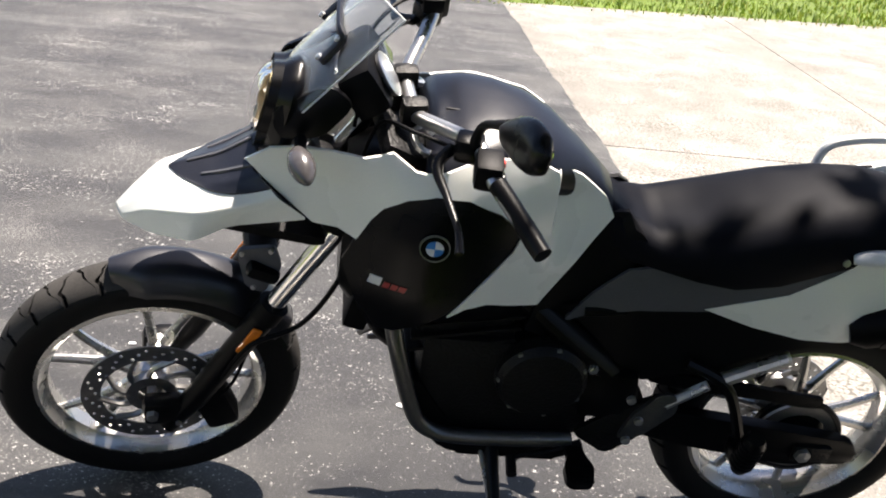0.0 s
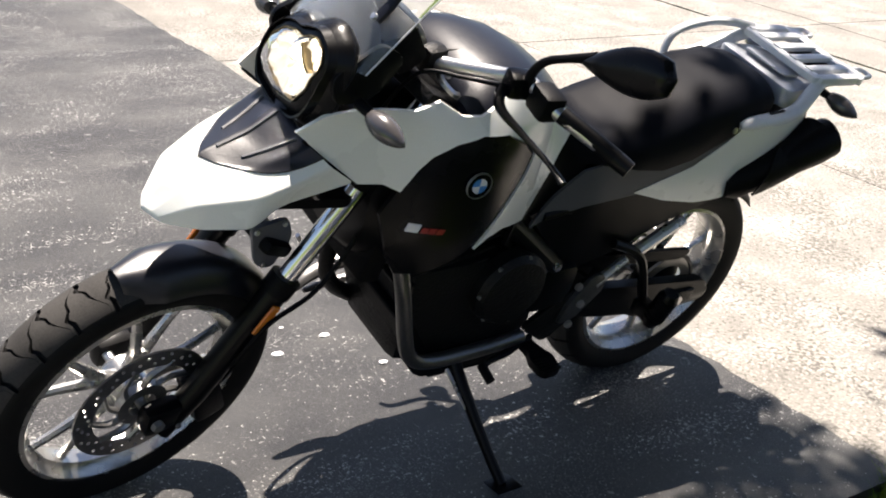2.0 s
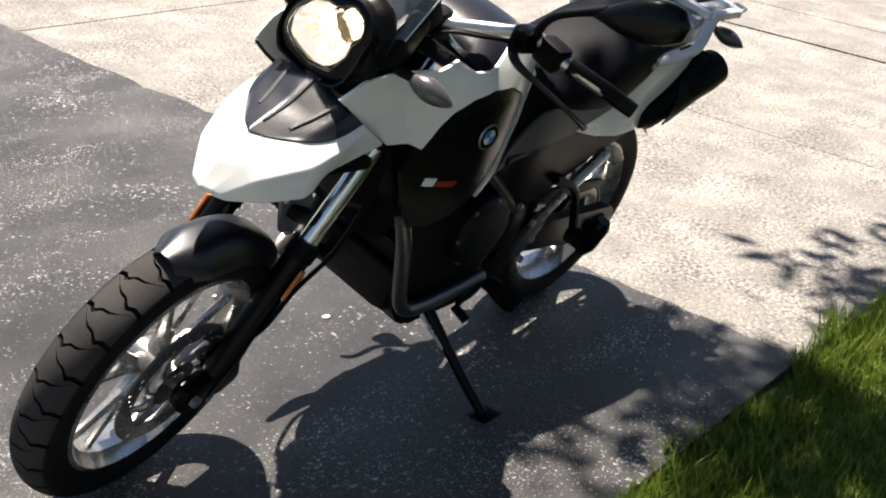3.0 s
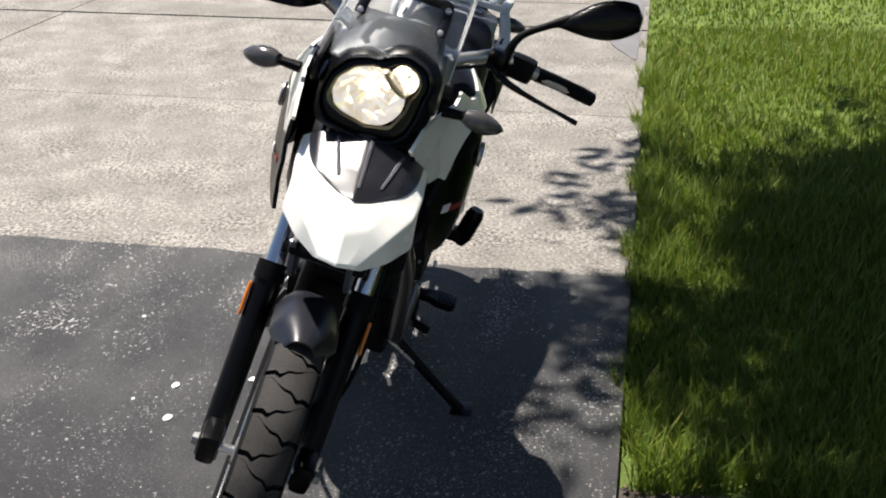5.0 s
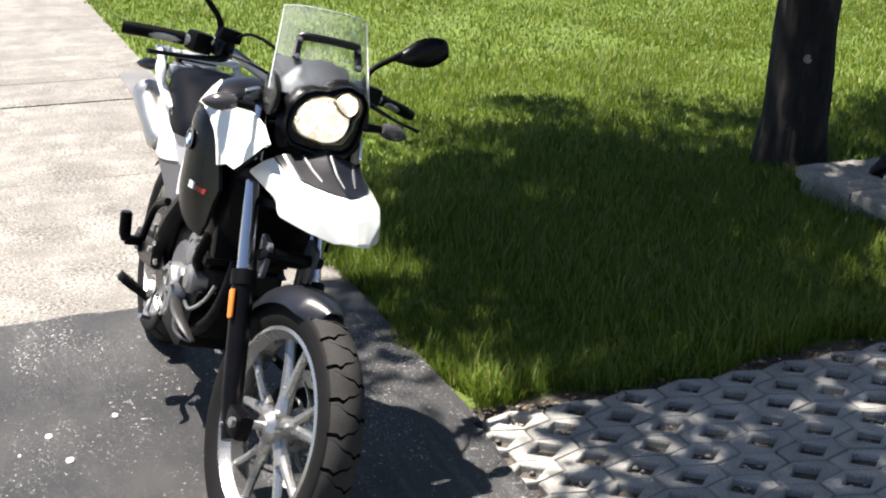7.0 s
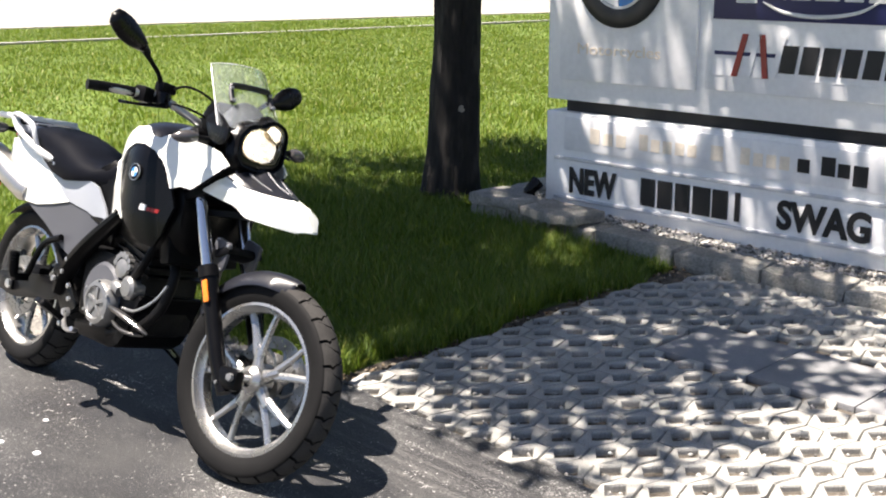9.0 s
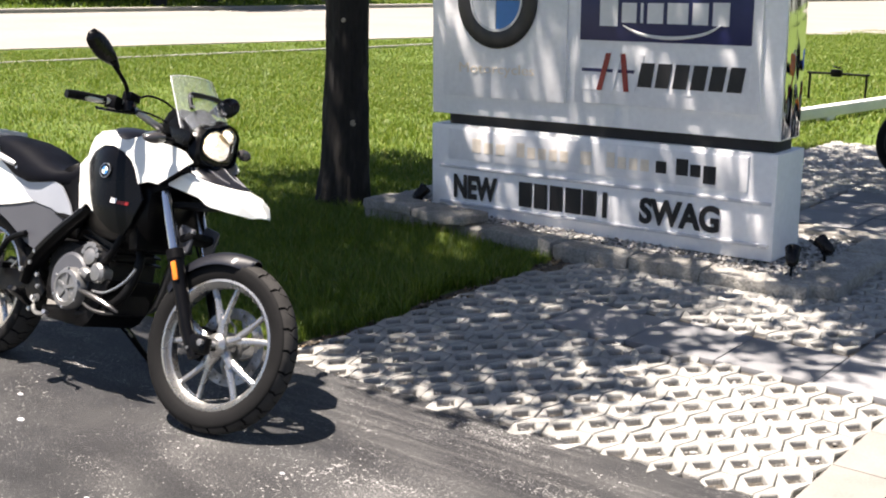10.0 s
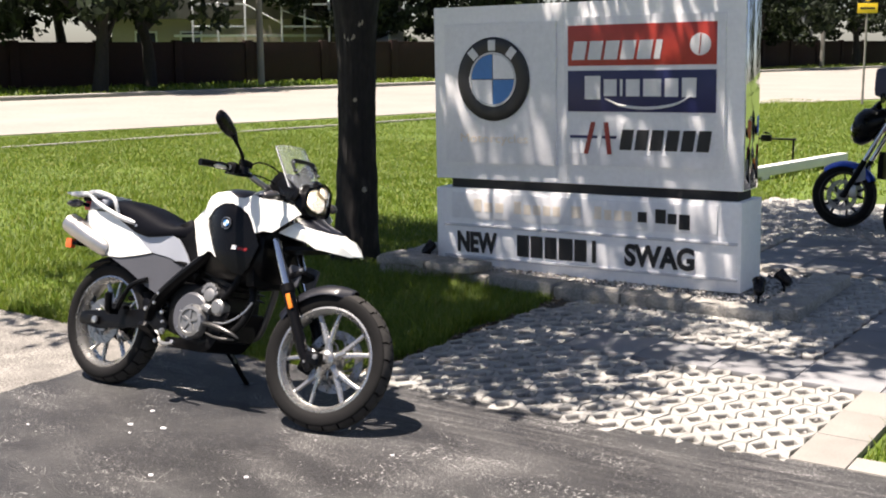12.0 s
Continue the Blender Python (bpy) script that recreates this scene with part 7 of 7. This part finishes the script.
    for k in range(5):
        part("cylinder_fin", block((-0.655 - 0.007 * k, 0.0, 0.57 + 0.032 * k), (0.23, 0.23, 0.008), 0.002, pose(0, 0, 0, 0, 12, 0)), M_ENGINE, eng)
    part("side_casing", turned([(0, 0.125), (0.03, 0.122), (0.04, 0.11), (0.04, 0)], (-0.8, -0.095, 0.43), (0, -1, 0), 40), M_GREYPANEL, eng, "grey right engine casing")
    cl = part("clutch_cover", turned([(0, 0.085), (0.03, 0.083), (0.042, 0.076), (0.046, 0.06), (0.038, 0.054), (0.036, 0.0)], (-0.76, -0.13, 0.41), (0, -1, 0), 40), M_COVER, root, "round silver clutch cover with five ribs")
    for k in range(5):
        a = 2 * math.pi * k / 5 + 0.3
        part("cover_rib", block((-0.76 + math.cos(a) * 0.032, -0.168, 0.41 + math.sin(a) * 0.032), (0.05, 0.012, 0.015), 0.004, Matrix.Rotation(-a, 4, "Y")), M_COVER, cl)
    part("cover_hub", turned([(0, 0.014), (0.008, 0.012), (0.009, 0)], (-0.76, -0.166, 0.41), (0, -1, 0), 16), M_COVER, cl)
    for k in range(6):
        a = 2 * math.pi * k / 6 + 0.5
        part("cover_bolt", turned([(0, 0.006), (0.006, 0.005), (0.007, 0)], (-0.76 + math.cos(a) * 0.08, -0.17, 0.41 + math.sin(a) * 0.08), (0, -1, 0), 6), M_ALU, cl)
    part("water_pump", turned([(0, 0.045), (0.045, 0.042), (0.055, 0.03), (0.057, 0)], (-0.615, -0.1, 0.495), (0, -1, 0), 26), M_COVER, root, "silver water pump cover")
    part("pump_neck", tube([(-0.655, -0.14, 0.475), (-0.69, -0.14, 0.485), (-0.72, -0.13, 0.47)], 0.024, 12), M_COVER, root, "silver pump neck")
    fc = part("oil_filter_cover", turned([(0, 0.04), (0.035, 0.038), (0.042, 0.02), (0.042, 0)], (-0.69, -0.1, 0.55), (0, -1, 0.15), 20), M_COVER, root, "scalloped silver filter cover")
    for k in range(7):
        a = math.pi * (k / 7) + 0.2
        part("scallop", turned([(0, 0.013), (0.036, 0.012), (0.038, 0)], (-0.69 + math.cos(a) * 0.045, -0.1, 0.55 + math.sin(a) * 0.045), (0, -1, 0.15), 10), M_COVER, fc)
    part("belly_strip", tube([(-0.685, -0.155, 0.41), (-0.62, -0.165, 0.408), (-0.55, -0.165, 0.398), (-0.49, -0.155, 0.382), (-0.455, -0.14, 0.365)], [0.012, 0.02, 0.02, 0.016, 0.008], 10, 6, None, 0.6), M_PIPE, root, "curved grey strip on the belly")
    part("belly_strip", tube([(-0.66, -0.15, 0.365), (-0.59, -0.16, 0.352), (-0.53, -0.155, 0.35), (-0.48, -0.14, 0.355)], [0.008, 0.012, 0.012, 0.006], 10, 6, None, 0.6), M_PIPE, root, "curved grey strip on the belly")
    part("coolant_pipe", tube([(-0.63, -0.14, 0.42), (-0.54, -0.145, 0.43), (-0.46, -0.13, 0.484), (-0.415, -0.12, 0.545)], 0.0055, 8), M_ALU, root, "thin bright pipe")
    part("coolant_hose", tube([(-0.6, -0.13, 0.54), (-0.54, -0.15, 0.58), (-0.5, -0.14, 0.66), (-0.46, -0.12, 0.72)], 0.015, 10), M_BLACKMATT, root, "black coolant hose")
    for u, w, r in ((-1.071, 0.434, 0.012), (-0.956, 0.429, 0.011), (-0.941, 0.383, 0.01), (-0.934, 0.336, 0.017), (-0.973, 0.284, 0.011), (-1.02, 0.47, 0.009), (-1.0, 0.52, 0.009)):
        part("frame_bolt", turned([(0, 0), (0, r), (r * 0.8, r * 0.9), (r, 0.0)], (u, -0.17, w), (0, -1, 0), 8), M_ALU, root, "bright bolt")
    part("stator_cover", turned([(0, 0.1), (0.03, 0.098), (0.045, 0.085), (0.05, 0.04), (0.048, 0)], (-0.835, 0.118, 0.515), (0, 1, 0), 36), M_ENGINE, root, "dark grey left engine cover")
    for k in range(7):
        a = 2 * math.pi * k / 7
        part("cover_bolt", turned([(0, 0.007), (0.006, 0.006), (0.007, 0)], (-0.835 + math.cos(a) * 0.092, 0.149, 0.515 + math.sin(a) * 0.092), (0, 1, 0), 6), M_COVER, root)
    part("sprocket_cover", block((-0.99, 0.115, 0.47), (0.13, 0.05, 0.13), 0.025), M_FRAME, root)
    part("sump_guard", slabshape(round_outline([(-0.545, 0.48), (-0.6, 0.34), (-0.66, 0.265), (-0.93, 0.262), (-0.96, 0.31), (-0.68, 0.33), (-0.575, 0.48)], 0.03), lambda a, b, k: (a, -0.13 + k, b), 0.26, 0.012), M_BLACKMATT, root, "black sump guard")
    part("guard_tube", tube([(-0.5, 0.13, 0.66), (-0.52, 0.15, 0.58), (-0.565, 0.155, 0.43), (-0.6, 0.155, 0.37), (-0.66, 0.153, 0.345), (-0.78, 0.15, 0.342), (-0.87, 0.148, 0.346), (-0.93, 0.142, 0.345)], 0.018, 16), M_PIPE, root, "grey tubular engine guard")
    part("exhaust_header", tube([(-0.54, -0.04, 0.64), (-0.47, -0.06, 0.58), (-0.49, -0.08, 0.45), (-0.58, -0.1, 0.36), (-0.72, -0.12, 0.31)], 0.019, 14), M_ENGINE, root, "dark exhaust header")
    part("shift_lever", tube([(-0.955, 0.15, 0.345), (-0.88, 0.165, 0.322), (-0.82, 0.172, 0.315), (-0.8, 0.19, 0.312)], 0.008, 8), M_BLACKMATT, root)
    part("shift_rubber", tube([(-0.8, 0.175, 0.314), (-0.8, 0.22, 0.302)], 0.012, 8, 0), M_BLACKMATT, root)
    part("brake_pedal", tube([(-1.0, -0.15, 0.33), (-0.92, -0.18, 0.28), (-0.83, -0.19, 0.29), (-0.81, -0.22, 0.3)], 0.009, 8), M_ALU, root, "bright brake pedal")
    part("heel_guard", slabshape(round_outline([(-1.03, 0.36), (-1.08, 0.37), (-1.15, 0.455), (-1.135, 0.5), (-1.1, 0.5), (-1.05, 0.43)], 0.015), lambda a, b, k: (a, 0.138 + k, b), 0.012, 0.004), M_PIPE, root, "bright heel guard")
    part("stay_rod", tube([(-1.12, 0.14, 0.465), (-1.2, 0.138, 0.528)], 0.012, 10, 0), M_ALU, root, "bright stay rod")
    part("stay_rod", tube([(-1.22, 0.136, 0.54), (-1.36, 0.13, 0.615)], 0.016, 10, 0), M_ALU, root, "bright stay rod")
    part("shock_spring", tube([(-1.06 + 0.04 * math.sin(k * 0.7), 0.04 * math.cos(k * 0.7), 0.42 + 0.0042 * k) for k in range(60)], 0.006, 6, 1), M_FRAME, root)
    part("sprocket", turned([(-0.004, 0.07), (-0.004, 0.1), (0.004, 0.1), (0.004, 0.07)], (-1.477, 0.072, 0.33), (0, 1, 0), 42, closed=True), M_DISC, root, "steel rear sprocket")
    part("chain", tube([(-1.0, 0.072, 0.50), (-1.2, 0.072, 0.47), (-1.45, 0.072, 0.43), (-1.52, 0.072, 0.425), (-1.575, 0.072, 0.36), (-1.575, 0.072, 0.29), (-1.52, 0.072, 0.235), (-1.4, 0.072, 0.25), (-1.0, 0.072, 0.42)], 0.008, 6, 5), M_ENGINE, root, "dark drive chain")
    part("chain_guard", slabshape(round_outline([(-1.08, 0.52), (-1.35, 0.49), (-1.5, 0.47), (-1.49, 0.445), (-1.2, 0.47), (-1.08, 0.49)], 0.012), lambda a, b, k: (a, 0.085 + k, b), 0.012, 0.003), M_BLACKMATT, root)
    part("rear_caliper", block((-1.36, -0.08, 0.40), (0.1, 0.05, 0.06), 0.012), M_BLACKMATT, root)
    part("rear_hub_cover", turned([(0, 0.09), (0.012, 0.088), (0.03, 0.06), (0.04, 0.03), (0.04, 0)], (-1.477, 0.03, 0.327), (0, 1, 0), 28), M_FRAME, root)
    # side stand reaches the ground on the leaning side
    part("side_stand", tube([(-0.765, 0.115, 0.29), (-0.772, 0.19, 0.235), (-0.79, 0.3, 0.148), (-0.802, 0.362, 0.103)], [0.017, 0.015, 0.013, 0.014], 12), M_FRAME, root, "black side stand")
    part("stand_foot", block((-0.803, 0.367, 0.102), (0.075, 0.06, 0.008), 0.003, pose(0, 0, 0, 15, 0, 0)), M_FRAME, root)
    part("stand_spring", tube([(-0.74, 0.12, 0.28), (-0.765, 0.21, 0.215)], 0.006, 6, 0), M_ALU, root)
    return root


bike = main_motorcycle()


def street_bike(m, paint, label, case):
    root = empty("parked_motorcycle", m, label, "motorcycle", "motorcycles parked by the path")
    I = Matrix()
    wheel(root, "front_wheel", (0, 0, 0.315), 0.315, 0.115, I, 0.065, 0.15, 10, 5, M_DARKRIM, "black cast wheel")
    wheel(root, "rear_wheel", (-1.42, 0, 0.315), 0.315, 0.16, I, -0.07, 0.11, 10, 5, M_DARKRIM, "black cast wheel")
    for s in (1, -1):
        part("fork_leg", tube([(-0.02, s * 0.1, 0.3), (-0.2, s * 0.1, 0.66)], [0.03, 0.028], 12, 0), M_FRAME, root, "black fork leg")
        part("fork_tube", tube([(-0.18, s * 0.1, 0.62), (-0.38, s * 0.1, 1.02)], 0.022, 12, 0), M_CHROME, root, "chromed fork tube")
        part("brake_caliper", block((-0.11, s * 0.085, 0.36), (0.07, 0.05, 0.11), 0.015), M_ALU, root, "silver caliper")
        part("mirror", turned([(0, 0), (0.01, 0.05), (0.03, 0.045), (0.04, 0)], (-0.42, s * 0.36, 1.24), (1, 0, 0), 18), M_BLACKGLOSS, root)
        part("mirror_stem", tube([(-0.45, s * 0.22, 1.06), (-0.43, s * 0.3, 1.2), (-0.41, s * 0.35, 1.24)], 0.008, 8), M_BLACKMATT, root)
        part("grip", tube([(-0.5, s * 0.24, 1.07), (-0.56, s * 0.38, 1.05)], 0.017, 12, 0), M_BLACKMATT, root)
        part("mudguard_stay", slabshape(round_outline([(-0.09, 0.56), (-0.2, 0.62), (-0.22, 0.48), (-0.13, 0.44)], 0.02), lambda a, b, k: (a, s * (0.075 + k), b), 0.012, 0.003), M_SILVERPANEL, root, "silver mudguard stay")
        part("frame_tube", tube([(-0.42, s * 0.1, 0.92), (-0.7, s * 0.17, 0.7), (-1.0, s * 0.15, 0.5)], 0.022, 10), M_DARKRED, root, "dark red frame tube")
        part("tank_side", panel(round_outline([(-0.42, 0.95), (-0.5, 1.03), (-0.75, 1.05), (-0.92, 0.9), (-0.75, 0.82), (-0.5, 0.82)], 0.05), lambda u, w: 0.17 - 0.9 * (w - 0.9) ** 2, 0.02, s, 0.03), paint, root, "glossy painted tank side", 40)

    def guard(a, b):
        th = radians(50 + 100 * a)
        q = -1 + 2 * b
        r = 0.335 - 0.05 * abs(q) ** 3
        return (math.cos(th) * r, q * 0.075, 0.315 + math.sin(th) * r)

    part("front_mudguard", sheet(guard, 24, 12, None, (0, 0, -0.005)), paint, root, "glossy painted front mudguard", 50)
    rings = [[(u, hw * math.cos(x), mid + h * math.sin(x)) for x in (2 * math.pi * k / 20 for k in range(20))] for u, hw, mid, h in ((-0.03, 0.03, 0.95, 0.06), (-0.06, 0.12, 0.96, 0.14), (-0.13, 0.16, 0.98, 0.18), (-0.26, 0.16, 1.02, 0.15), (-0.36, 0.1, 1.06, 0.1))]
    part("nose_fairing", skin(bmesh.new(), rings), M_BLACKGLOSS, root, "black nose fairing", 50)
    part("fly_screen", sheet(lambda a, b: (-0.1 - 0.16 * b, (a - 0.5) * 0.26 * (1 - 0.4 * b), 1.08 + 0.16 * b - 0.3 * (a - 0.5) ** 2), 10, 6, None, (-0.004, 0, 0)), M_BLACKGLOSS, root, "dark fly screen")
    part("headlight", turned([(0, 0.0), (0.012, 0.07), (0.02, 0.085), (0.0, 0.095), (-0.05, 0.08)], (-0.055, 0, 0.94), (1, 0, 0), 24, closed=False), M_REFLECTOR, root, "clear round headlight")
    part("handlebar", tube([(-0.56, 0.38, 1.05), (-0.46, 0.18, 1.09), (-0.42, 0, 1.07), (-0.46, -0.18, 1.09), (-0.56, -0.38, 1.05)], 0.013, 12), M_CHROME, root)
    part("tank_top", block((-0.66, 0, 0.97), (0.5, 0.26, 0.17), 0.06), paint, root, "glossy painted tank")
    part("engine", block((-0.72, 0, 0.5), (0.48, 0.3, 0.42), 0.06), M_ENGINE, root)
    part("engine_cover", turned([(0, 0.11), (0.03, 0.105), (0.04, 0.06), (0.04, 0)], (-0.78, 0.14, 0.46), (0, 1, 0), 24), M_COVER, root)
    part("seat", block((-1.1, 0, 0.87), (0.56, 0.26, 0.12), 0.05), M_SEAT, root)
    part("tail", block((-1.52, 0, 0.93), (0.36, 0.16, 0.12), 0.04), paint, root)
    part("swingarm", block((-1.2, 0.1, 0.34), (0.5, 0.04, 0.07), 0.015), M_ALU, root)
    part("silencer", turned([(0, 0.03), (0.03, 0.055), (0.38, 0.055), (0.4, 0.03), (0.4, 0)], (-1.1, -0.17, 0.42), (-1, -0.05, 0.2), 20), M_MUFFLER, root)
    part("radiator", block((-0.36, 0, 0.62), (0.05, 0.26, 0.26), 0.01), M_BLACKMATT, root)
    part("side_stand", tube([(-0.8, 0.13, 0.28), (-0.86, 0.26, 0.02)], 0.013, 8, 0), M_FRAME, root)
    if case:
        box = part("top_case", block((-0.42, 0.0, 1.4), (0.34, 0.42, 0.28), 0.06), M_BOX, root, "blue-grey bag")
        part("case_mount", block((-0.44, 0, 1.18), (0.2, 0.2, 0.24), 0.03), M_BLACKMATT, box)
    return root


street_bike(pose(0.3, 7.5, 0.0, 6, 0, 176), M_BLUE, "blue motorcycle with black nose parked on the slabs", True)
street_bike(pose(1.25, 6.35, 0.0, 6, 0, 172), M_ORANGE, "orange motorcycle parked beside the path", False)

# ---- paver pieces ----
for k, ((x, y), m) in enumerate(NEAR_PAVERS):
    ob = new("paver", RINGS[k % 6])
    ob.parent = paving
    ob.matrix_basis = m
fv, ft, base = [], [], 0
for k, ((x, y), m) in enumerate(FAR_PAVERS):
    me = RINGS[k % 6]
    me.calc_loop_triangles()
    co = np.array([m @ v.co for v in me.vertices])
    fv.append(co)
    ft.append(np.array([t.vertices for t in me.loop_triangles]) + base)
    base += len(co)
np_mesh("distant_pavers", np.concatenate(fv), np.concatenate(ft), M_PAVER, "stuff", "", "", paving)
